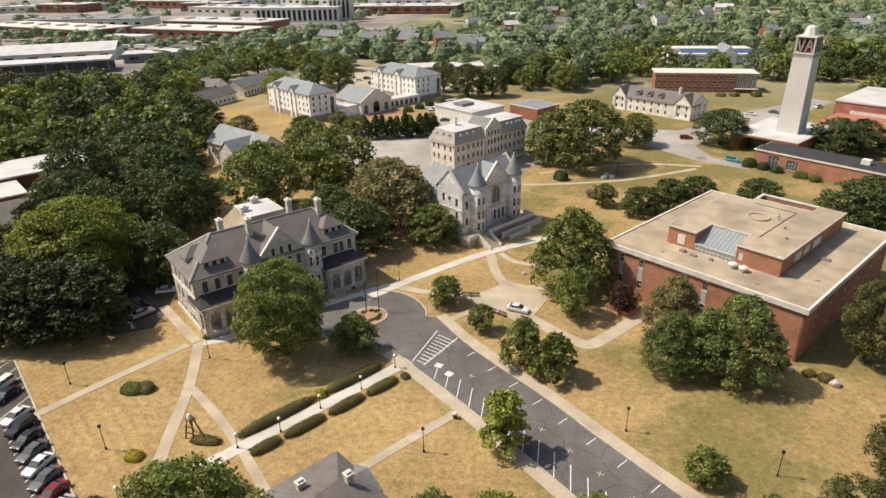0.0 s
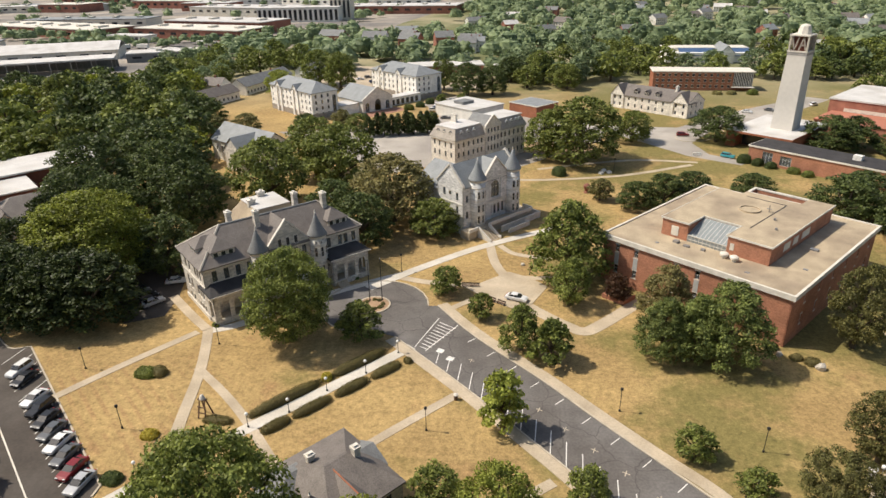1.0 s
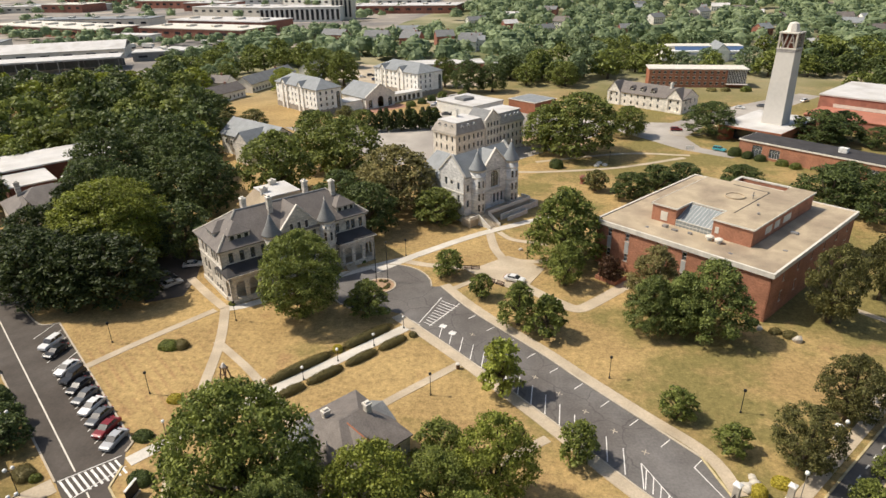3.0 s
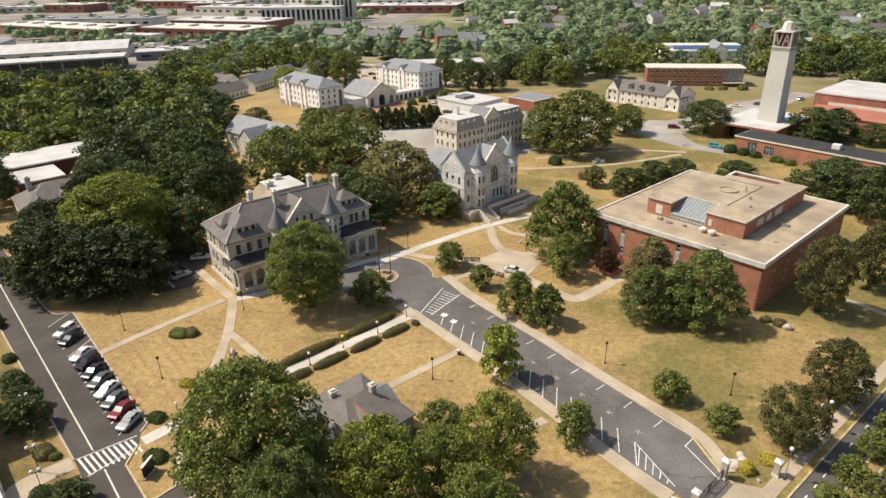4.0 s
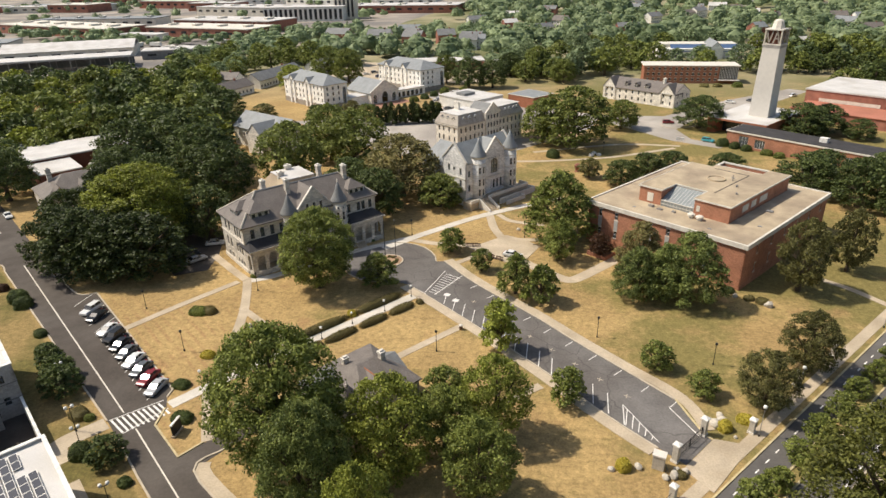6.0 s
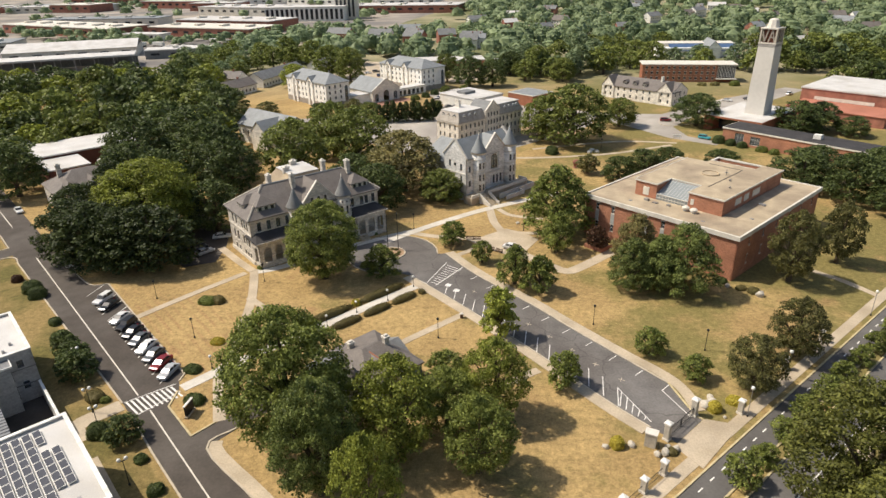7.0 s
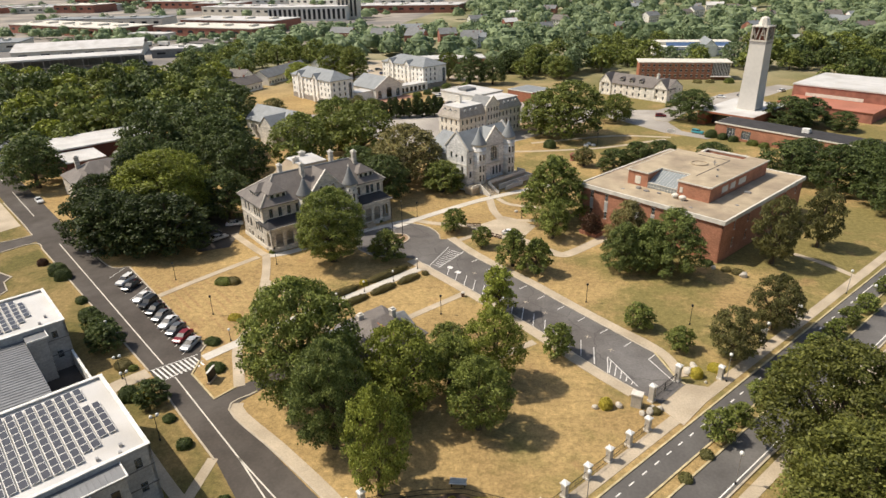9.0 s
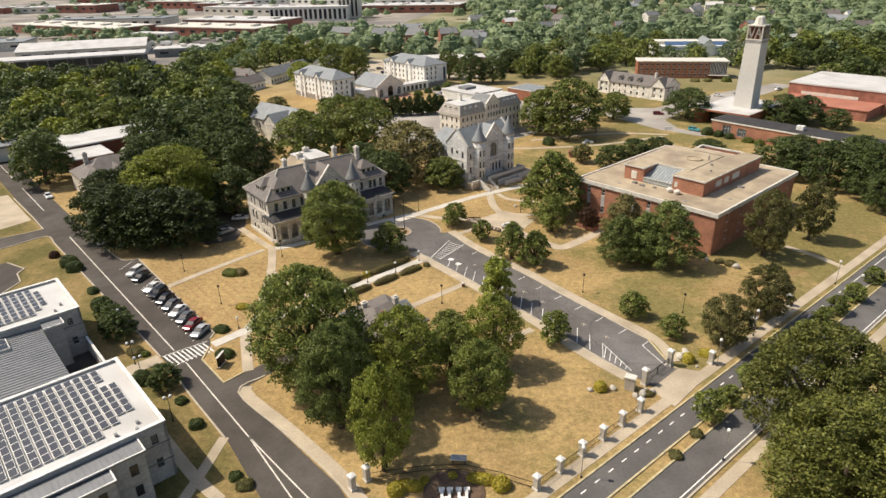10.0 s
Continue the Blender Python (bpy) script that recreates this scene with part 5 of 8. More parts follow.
# ---- the four-storey mansard building ----
QS = "quad_stone"
qd = thing("mansard_building", at(-145.2, 134.0, 0, 90), "pale stone four-storey building with a mansard roof and dormers", "building")
rows3 = ((7.9, 1.7), (4.7, 1.7), (1.4, 1.7))
wall(qd, (0, 0), (13.6, 0), 0, 10.5, QS, [(x, z, 0.85, h, "sash") for x in (1.6, 3.9, 6.2, 8.5, 10.6, 12.4) for z, h in rows3 if not (x == 6.2 and z < 2)] + [(6.2, 0.6, 1.5, 2.8, "sash", True)])
wall(qd, (13.6, -0.8), (21.0, -0.8), 0, 13.2, QS, [(x, z, 0.8, h, "sash") for x in (1.3, 2.9, 4.5, 6.1) for z, h in (*rows3, (10.9, 1.5))])
wall(qd, (21.0, 0), (34.6, 0), 0, 10.5, QS, [(x, z, 0.85, h, "sash") for x in (1.2, 3.2, 5.4, 7.7, 10.0, 12.2) for z, h in rows3 if not (x == 7.7 and z < 2)] + [(7.7, 0.6, 1.5, 2.8, "sash", True)])
wall(qd, (0, 12), (0, 0), 0, 10.5, QS, [(x, z, 0.85, h, "sash") for x in (1.8, 4.2, 7.2, 10.0) for z, h in rows3])
wall(qd, (34.6, 0), (34.6, 12), 0, 10.5, QS, [(x, z, 0.85, h, "sash") for x in (2, 5, 8, 10.5) for z, h in rows3])
wall(qd, (34.6, 12), (0, 12), 0, 10.5, QS)
part("gable_side", boxes((13.6, 13.9, -0.8, 0.0, 0, 13.2), (20.7, 21.0, -0.8, 0.0, 0, 13.2), (13.6, 13.9, 0.0, 8, 10.6, 13.2), (20.7, 21.0, 0, 8, 10.6, 13.2)), M[QS], qd)
gable_wall(qd, (13.6, -0.8), (21.0, -0.8), 13.2, 3.2, QS)
coping(qd, (13.6, -0.85), (21.0, -0.85), 13.2, 3.3)
bm = bmesh.new()
gable(bm, 13.7, 20.9, -0.5, 9, 13.2, 3.1, "y", 0.1, 0.2, 0.0)
part("gable_roof", bm, M["slate_grey"], qd)
for x0, x1 in ((0, 13.6), (21.0, 34.6)):
    bm = bmesh.new()
    hip(bm, x0, x1, 0, 12, 10.75, 3.3, x0 + 1.3, x1 - (0.2 if x0 < 1 else 1.3), 1.3, 10.7, 0.4)
    part("mansard", bm, M["mansard"], qd, "weathered brownish-grey mansard slopes")
    part("roof_deck", boxes((x0 + 1.2, x1 - 0.2, 1.2, 10.8, 14.06, 14.3)), M["white_roof"], qd)
for x in (3.4, 6.3, 9.2, 25.4, 27.8, 30.2, 32.0):
    dormer(qd, x, 0.5, 11.2, 1.4, 1.7, 1.6, 0, QS, "white_roof", 1, False)
for y in (3, 6, 9):
    dormer(qd, 0.5, y, 11.2, 1.4, 1.7, 1.6, -90, QS, "slate_grey", 1, False)
for b_ in ((-0.35, 13.55, -0.4, -0.004, 10.1, 10.45), (21.05, 34.95, -0.4, -0.004, 10.1, 10.45), (-0.4, -0.004, -0.004, 12.3, 10.1, 10.45)):
    part("cornice", boxes(b_), M["trim_stone"], qd)
for b_ in ((-0.15, 13.55, -0.14, -0.004, 3.9, 4.1), (21.05, 34.75, -0.14, -0.004, 3.9, 4.1)):
    part("belt_course", boxes(b_), M["trim_stone"], qd)
chimney(qd, 8.0, 9.0, 13, 17.0, 0.9, 2.4, "quad_stone")
# low rear blocks with pale roofs
lr = thing("low_flat_building", at(-216, 188), "low building with a white flat roof", "building")
part("wall", boxes((0, 24, 0, 20, 0, 5)), M["white_wall"], lr)
part("roof", boxes((-0.3, 24.3, -0.3, 20.3, 5.004, 5.4)), M["white_roof"], lr)
part("roof_unit", boxes((7, 13, 5, 12, 5.4, 6.6)), M["slate_grey"], lr)
lr2 = thing("brick_annex", at(-192, 212), "low orange brick annex with a flat grey roof", "building")
part("wall", boxes((0, 16, 0, 15, 0, 5.2)), M["brick"], lr2)
part("parapet", boxes((-0.2, 16.2, -0.2, 15.2, 5.204, 5.5)), M["fascia"], lr2)
part("roof", boxes((0.4, 15.6, 0.4, 14.6, 5.504, 5.6)), M["slate_blue"], lr2)

# ---- the brick library ----
lib = thing("brick_library", at(-66.8, 104.6), "square red-brick library with a pale fascia and gravel roof", "building")
LW, LD, LH = 39.2, 45.0, 9.9
strips = [3.6, 8.1, 17.2, 21.6, 31.0]
wins = []
for x in strips:
    wins += [(x, 7.3, 0.95, 1.75, "pale"), (x, 2.6, 0.95, 1.75, "pale")]
wall(lib, (0, 0), (LW, 0), 0, LH, "lib_brick", wins, "fascia")
wall(lib, (LW, 0), (LW, LD), 0, LH, "lib_brick", [(x, z, 0.8, 2.0, "pale") for x in (6, 13, 20, 27, 34, 41) for z in (7.0, 2.6)], "fascia")
wall(lib, (LW, LD), (0, LD), 0, LH, "lib_brick")
wall(lib, (0, LD), (0, 0), 0, LH, "lib_brick", [(x, z, 0.95, 1.75, "pale") for x in (6, 14, 22, 30, 38) for z in (7.3, 2.6)], "fascia")
for x in strips:
    part("spandrel_panel", boxes((x - 0.5, x + 0.5, -0.05, -0.004, 4.6, 7.12)), M["panel_grey"], lib, "pale grey panel between windows")
part("fascia", boxes((-0.45, LW + 0.45, -0.45, -0.003, LH - 0.25, LH + 0.75), (-0.45, LW + 0.45, LD + 0.003, LD + 0.45, LH - 0.25, LH + 0.75), (-0.45, -0.003, -0.003, LD + 0.003, LH - 0.25, LH + 0.75), (LW + 0.003, LW + 0.45, -0.003, LD + 0.003, LH - 0.25, LH + 0.75)), M["fascia"], lib, "pale concrete fascia")
part("roof", boxes((-0.003, LW + 0.003, -0.003, LD + 0.003, LH + 0.004, LH + 0.5)), M["gravel_roof"], lib, "tan gravel roof")
pn = new("penthouse")
pn.parent = lib
P0 = LH + 0.5
PH = 14.1
part("penthouse_wall", boxes((8.4, 14.2, 8.8, 15.0, P0, PH), (22.6, 31.0, 8.8, 15.0, P0, PH), (8.4, 31.0, 15.0, 34.5, P0, PH), (14.0, 31.0, 34.5, 36.2, P0, PH), (26.0, 31.0, 36.2, 40.5, P0, PH)), M["lib_brick"], pn)
for b_ in ((8.2, 14.35, 8.6, 15.0, PH + 0.004, PH + 0.3), (22.45, 31.2, 8.6, 15.0, PH + 0.004, PH + 0.3), (8.2, 31.2, 15.0, 34.5, PH + 0.004, PH + 0.3), (13.8, 31.2, 34.5, 36.4, PH + 0.004, PH + 0.3), (25.8, 31.2, 36.4, 40.7, PH + 0.004, PH + 0.3)):
    part("penthouse_roof", boxes(b_), M["gravel_roof"], pn)
part("roof_edge", boxes((8.1, 14.45, 8.5, 8.6, PH, PH + 0.36), (22.35, 31.3, 8.5, 8.6, PH, PH + 0.36), (31.2, 31.32, 8.5, 40.8, PH, PH + 0.36), (8.08, 8.2, 8.5, 34.6, PH, PH + 0.36), (14.35, 14.47, 8.6, 15.1, PH, PH + 0.36), (22.33, 22.45, 8.6, 15.1, PH, PH + 0.36), (14.3, 22.5, 14.9, 15.0, PH, PH + 0.36)), M["fascia"], pn)
part("court_parapet", boxes((14.0, 26.0, 40.2, 40.5, P0, PH), (14.0, 14.3, 36.2, 40.2, P0, PH)), M["lib_brick"], pn)
part("court_coping", boxes((13.8, 25.8, 40.1, 40.7, PH + 0.004, PH + 0.34), (13.8, 14.4, 36.4, 40.1, PH + 0.004, PH + 0.34), (14.4, 25.8, 36.4, 36.6, PH + 0.004, PH + 0.34)), M["fascia"], pn)
part("court_floor", boxes((14.3, 26.0, 36.2, 40.2, P0, P0 + 0.12)), M["dark_roof"], pn)
for x in (16.0, 19.0, 22.5):
    part("cooling_unit", boxes((x, x + 2.0, 37.3, 39.2, P0 + 0.12, P0 + 2.6)), M["metal"], pn)
bm = bmesh.new()
A = [(14.3, 8.9, P0 + 1.4), (22.5, 8.9, P0 + 1.4), (22.5, 14.9, PH - 0.1), (14.3, 14.9, PH - 0.1)]
face(bm, *A)
face(bm, (14.3, 8.9, P0), (22.5, 8.9, P0), (22.5, 8.9, P0 + 1.4), (14.3, 8.9, P0 + 1.4))
sky = part("skylight", bm, M["sky_glass"], pn, "sloping glass skylight with pale bars")
part("glazing_bar", boxes(*[(14.3 + k * 0.82 - 0.04, 14.3 + k * 0.82 + 0.04, 8.84, 8.92, P0, P0 + 1.5) for k in range(11)], (14.3, 22.5, 8.8, 8.95, P0 + 1.3, P0 + 1.5), (14.3, 22.5, 8.8, 8.95, P0 + 0.5, P0 + 0.6)), M["frame_white"], sky)
bm = bmesh.new()
for k in range(11):
    x = 14.3 + k * 0.82
    A = [bm.verts.new(p) for p in ((x - 0.04, 8.9, P0 + 1.42), (x + 0.04, 8.9, P0 + 1.42), (x + 0.04, 14.9, PH - 0.05), (x - 0.04, 14.9, PH - 0.05))]
    bm.faces.new(A)
part("glazing_bar", bm, M["frame_white"], sky)
for b_ in ((10.6, 12.2, 8.72, 8.796, P0 + 0.5, P0 + 2.6), (23.2, 24.0, 8.72, 8.796, P0 + 1.0, P0 + 2.4), (31.004, 31.08, 15, 18, P0 + 1.0, P0 + 2.6), (31.004, 31.08, 19.5, 22, P0 + 1.0, P0 + 2.6), (31.004, 31.08, 24, 28, P0 + 1.0, P0 + 2.6)):
    part("louvre", boxes(b_), M["fascia"], pn)
bm = bmesh.new()
lathe(bm, [(2.2, PH + 0.3), (2.2, PH + 0.62), (1.95, PH + 0.62), (1.95, PH + 0.4), (0.0, PH + 0.44)], 28, 19.5, 25)
part("round_skylight", bm, M["gravel_roof"], pn)
part("roof_seam", boxes((23.9, 24.1, 15.0, 33, PH + 0.3, PH + 0.36), (15.2, 24.0, 33, 33.2, PH + 0.3, PH + 0.36)), M["dark_roof"], pn)
for x, y, w, d, h in ((16.0, 37.0, 0.1, 0.1, 0.1),):
    part("roof_unit", boxes((8.6, 11.4, 36, 39, P0, P0 + 1.5)), M["metal"], pn)
for x, y, z in ((23.3, 6.6, P0), (25.4, 6.4, P0)):
    bm = bmesh.new()
    lathe(bm, [(0.5, z), (0.5, z + 0.5), (0.85, z + 0.55), (0.85, z + 0.95), (0.4, z + 1.2)], 16, x, y)
    part("roof_fan", bm, M["fascia"], lib)
for b_ in ((12.5, 13.6, 6.2, 7.2, P0, P0 + 0.5), (15.0, 16.2, 5.8, 6.6, P0, P0 + 0.3), (18.5, 19.3, 6.4, 7.0, P0, P0 + 0.4), (33.5, 35.0, 22, 23, P0, P0 + 0.35), (29.0, 29.8, 3.0, 3.6, P0, P0 + 0.08), (36.0, 36.8, 12.0, 12.6, P0, P0 + 0.08), (10.0, 10.7, 3.5, 4.1, P0, P0 + 0.08)):
    part("roof_hatch", boxes(b_), M["metal"], lib)
part("vent_pipe", boxes((22.8, 22.95, 26.5, 26.65, PH, PH + 1.8), (22.4, 23.4, 26.4, 26.7, PH + 1.0, PH + 1.1), (25.5, 25.9, 22.5, 22.9, PH, PH + 0.8), (27.8, 28.2, 17.5, 17.9, PH, PH + 0.7)), M["metal"], pn)

# ---- the lodge ----
lg = thing("stone_lodge", at(-58.05, 20.5) @ Matrix.Scale(0.87, 4), "small grey stone lodge with a slate roof and round corner", "building")
wall(lg, (0, 0), (15, 0), 0, 6.3, HS, [(4, 4.0, 0.9, 1.6, "sash"), (4, 1.4, 0.9, 1.6, "sash")])
wall(lg, (15, 0), (15, 11.8), 0, 6.3, HS, [(9.4, 4.0, 0.9, 1.6, "sash"), (9.4, 1.4, 0.9, 1.6, "sash"), (4.6, 1.4, 1.2, 1.6, "sash")])
wall(lg, (15, 11.8), (0, 11.8), 0, 6.3, HS, [(2.5, 4.0, 0.9, 1.6, "sash"), (2.5, 1.4, 0.9, 1.6, "sash")])
wall(lg, (0, 11.8), (0, 0), 0, 6.3, HS, [(6, 4.0, 0.9, 1.6, "sash")])
bm = bmesh.new()
hip(bm, 0, 15, 0, 11.8, 6.5, 3.0, 7.3, 7.7, 3.6, 7.6, 0.4)
part("roof", bm, M["slate"], lg)
gable_wall(lg, (15.2, 1.6), (15.2, 7.4), 6.1, 2.8, HS)
part("gable_base", boxes((15.004, 15.2, 1.6, 7.4, 0, 6.1)), M[HS], lg)
bm = bmesh.new()
gable(bm, 8.0, 15.3, 1.6, 7.4, 6.2, 2.85, "x", 0.3, 0.2, 0.25)
part("front_gable_roof", bm, M["slate"], lg)
part("ridge_cap", boxes((8.2, 15.4, 4.4, 4.6, 9.02, 9.14)), M["brick"], lg, "reddish clay ridge tiles")
o = part("gable_window", boxes((15.35, 15.45, 4.1, 4.9, 6.4, 7.8)), M["dark_glass"], lg)
bm = bmesh.new()
gable(bm, 3.8, 10.2, 8.0, 12.5, 6.3, 1.7, "y", 0.3, 0.2, 0.2)
part("rear_gable_roof", bm, M["slate_grey"], lg)
part("rear_wing", boxes((4.0, 10.0, 11.82, 12.4, 0, 6.3)), M[HS], lg)
gable_wall(lg, (10.0, 12.41), (4.0, 12.41), 6.15, 1.55, HS)
turret(lg, 10.3, -0.4, 2.3, 0, 5.6, 9.0, HS, "slate", [(a, 3.0, 0.7, 1.6) for a in (-30, 20)])
part("left_wing", boxes((0.0, 6.5, -4.0, -0.02, 0, 5.6)), M[HS], lg)
bm = bmesh.new()
hip(bm, 0.0, 6.5, -4.0, 2.5, 5.75, 2.1, 2.6, 3.9, -0.4, 2.0, 0.35)
part("left_roof", bm, M["slate_grey"], lg)
chimney(lg, 8.4, 8.6, 7.6, 10.6, 1.0, 1.0)
chimney(lg, 4.2, 3.4, 6.6, 9.6, 0.9, 1.1)

# ---- the pale block building with solar panels ----
sb = thing("solar_roof_building", at(-104.0, -16.0), "pale concrete-block building with solar panels on white roofs", "building")
SW = "pale_block"
wwin = [(x, z, 0.9, 1.5, "plain") for x in (3.5, 8.2, 12.6) for z in (6.2, 2.2)]
def roof_block(x0, x1, y0, y1, h, wins_s=(), wins_e=(), wins_w=(), wins_n=()):
    wall(sb, (x0, y0), (x1, y0), 0, h, SW, wins_s, None)
    wall(sb, (x1, y0), (x1, y1), 0, h, SW, wins_e, None)
    wall(sb, (x1, y1), (x0, y1), 0, h, SW, wins_n, None)
    wall(sb, (x0, y1), (x0, y0), 0, h, SW, wins_w, None)
    part("roof", boxes((x0 + 0.36, x1 - 0.36, y0 + 0.36, y1 - 0.36, h - 0.6, h - 0.35)), M["white_roof"], sb)
    part("parapet_cap", boxes((x0 - 0.1, x1 + 0.1, y0 - 0.1, y0 + 0.45, h + 0.004, h + 0.14), (x0 - 0.1, x1 + 0.1, y1 - 0.45, y1 + 0.1, h + 0.004, h + 0.14), (x0 - 0.1, x0 + 0.45, y0 + 0.45, y1 - 0.45, h + 0.004, h + 0.14), (x1 - 0.45, x1 + 0.1, y0 + 0.45, y1 - 0.45, h + 0.004, h + 0.14)), M["white_paint"], sb)
    part("block_band", boxes((x0 - 0.05, x1 + 0.05, y1 + 0.0, y1 + 0.06, 3.1, 3.3), (x0 - 0.05, x1 + 0.05, y1 + 0.0, y1 + 0.06, 6.4 - 0.35, 6.55 - 0.35), (x1 + 0.004, x1 + 0.06, y0, y1, 3.1, 3.3), (x1 + 0.004, x1 + 0.06, y0, y1, 6.05, 6.2)), M["block_dark"], sb)


roof_block(0, 16.0, -34, 0, 9.3, wins_e=[(x, z, 0.9, 1.4, "plain") for x in (29.5, 32) for z in (6.4, 2.4)], wins_n=[(x, z, 0.9, 1.4, "plain") for x in (3, 8, 13) for z in (6.4, 2.4)])
roof_block(38.3, 59.0, -40, -0.2, 9.3, wins_e=[(x, z, 0.9, 1.6, "plain") for x in (35.2, 38.0, 30) for z in (6.3, 2.3)], wins_n=[(x, z, 0.9, 1.6, "plain") for x in (3, 8, 13, 18) for z in (6.3, 2.3)], wins_w=[(1.5, 3, 1.2, 4.0, "plain")])
# link with a ribbed metal roof
part("link_wall", boxes((16.02, 38.28, -34, -7.2, 0, 7.6)), M[SW], sb)
for x in (20, 25, 30, 35):
    for z in (1.6, 4.8):
        o = part("window", boxes((x - 0.6, x + 0.6, -7.2, -7.12, z, z + 1.7)), M["frame_dark"], sb)
        part("pane", boxes((x - 0.5, x + 0.5, -7.119, -7.09, z + 0.1, z + 1.6)), M["dark_glass"], o)
bm = bmesh.new()
A = [(16.02, -6.6, 7.9), (38.28, -6.6, 7.9), (38.28, -34, 9.0), (16.02, -34, 9.0)]
lo = [bm.verts.new((x, y, z - 0.25)) for x, y, z in A]
hi = [bm.verts.new(p) for p in A]
bm.faces.new(hi)
bm.faces.new(lo[::-1])
for k in range(4):
    bm.faces.new((lo[k], lo[(k + 1) % 4], hi[(k + 1) % 4], hi[k]))
mr = part("metal_roof", bm, M["metal_roof"], sb, "grey standing-seam metal roof")
for k in range(28):
    x = 16.5 + k * 0.8
    bm = bmesh.new()
    V = [bm.verts.new((x + dx, y, z)) for y, z in ((-6.6, 7.9), (-34, 9.0)) for dx, z in ((-0.03, z), (-0.03, z + 0.09), (0.03, z + 0.09), (0.03, z))]
    for a in ((0, 1, 5, 4), (1, 2, 6, 5), (2, 3, 7, 6)):
        bm.faces.new([V[i] for i in a])
    part("seam", bm, M["metal_roof"], mr)
skl = part("roof_light", boxes((17.5, 21.5, -14.5, -12.0, 8.1, 8.62)), M["frame_white"], sb)
part("pane", boxes((17.7, 19.4, -14.3, -12.2, 8.624, 8.66), (19.6, 21.3, -14.3, -12.2, 8.624, 8.66)), M["dark_glass"], skl)
part("courtyard_wall", boxes((16.05, 29.0, -0.45, -0.05, 0, 3.2)), M["white_paint"], sb)
part("courtyard_floor", boxes((16.05, 38.2, -7.0, -0.5, 0, 0.06)), M["asphalt_dark"], sb)
part("bay_wall", boxes((16.03, 18.5, -6.55, -3.6, 0, 8.4)), M[SW], sb)
cb = part("bay_roof", boxes((16.0, 18.8, -6.58, -3.4, 8.404, 8.6)), M["metal_roof"], sb)
part("roof_edge", boxes((18.8, 18.95, -6.58, -3.25, 8.45, 8.75), (16.0, 18.8, -3.4, -3.25, 8.45, 8.75)), M["white_paint"], sb)
for k in range(4):
    part("seam", boxes((16.0, 18.8, -6.2 + 0.75 * k, -6.14 + 0.75 * k, 8.602, 8.69)), M["metal_roof"], cb)
for z in (1.8, 5.2):
    o = part("window", boxes((16.8, 17.8, -3.598, -3.54, z, z + 1.7)), M["frame_dark"], sb)
    part("pane", boxes((16.88, 17.72, -3.538, -3.51, z + 0.08, z + 1.62)), M["dark_glass"], o)
# stepped bays on the street side with ribbed roofs
for x0, x1, y0, y1, h in ((59.02, 62.0, -22, -4.2, 8.6), (62.02, 64.5, -26, -8.6, 8.2)):
    part("bay_wall", boxes((x0, x1, y0, y1, 0, h - 0.2)), M[SW], sb)
    br_ = part("bay_roof", boxes((x0 - 0.05, x1 + 0.25, y0 - 0.2, y1 + 0.2, h - 0.196, h)), M["metal_roof"], sb)
    part("roof_edge", boxes((x1 + 0.1, x1 + 0.3, y0 - 0.25, y1 + 0.25, h + 0.0, h + 0.14), (x0, x1 + 0.1, y1 + 0.05, y1 + 0.25, h + 0.0, h + 0.14)), M["white_paint"], sb)
    for k in range(int((y1 - y0) / 0.7)):
        part("seam", boxes((x0, x1 + 0.1, y0 + 0.4 + 0.7 * k, y0 + 0.46 + 0.7 * k, h + 0.002, h + 0.09)), M["metal_roof"], br_)
    for y in (y1 - 1.6, y1 - 4.6):
        for z in (2.0, 5.4):
            o = part("window", boxes((x1 + 0.002, x1 + 0.06, y - 0.5, y + 0.5, z, z + 1.7)), M["frame_dark"], sb)
            part("pane", boxes((x1 + 0.062, x1 + 0.08, y - 0.42, y + 0.42, z + 0.08, z + 1.62)), M["dark_glass"], o)

# solar modules: each one a framed sheet on a tilted rack
pv_frame = to_mesh("solar_module", boxes((0, 1.62, 0, 1.0, 0, 0.05)))
pv_cell = to_mesh("cell", boxes((0.06, 1.56, 0.06, 0.94, 0.052, 0.06)))


def pv_field(x0, nx, y0, ny, z, skip=()):
    for i in range(nx):
        for j in range(ny):
            if (i, j) in skip:
                continue
            m = Matrix.Translation((x0 + i * 1.70, y0 - j * 1.22, z)) @ Matrix.Rotation(radians(6), 4, "X")
            o = link_mesh("solar_module", pv_frame, M["white_paint"], sb, "", m)
            link_mesh("cell", pv_cell, M["pv"], o)


pv_field(39.6, 10, -3.4, 25, 9.15, {(i, j) for i in (8, 9) for j in range(0, 2)} | {(9, 2), (9, 3)} | {(0, 0), (1, 0), (2, 1), (2, 0)} | {(i, j) for i in range(7, 10) for j in range(21, 25)})
pv_field(1.4, 7, -5.0, 12, 9.15, {(6, 0), (6, 1), (0, 0), (5, 0)})
for x, y in ((56.5, -3), (57.2, -6), (58, -3.5), (12, -2.2), (14, -3.5)):
    part("roof_vent", boxes((x - 0.2, x + 0.2, y - 0.2, y + 0.2, 8.95, 9.4)), M["metal"], sb)

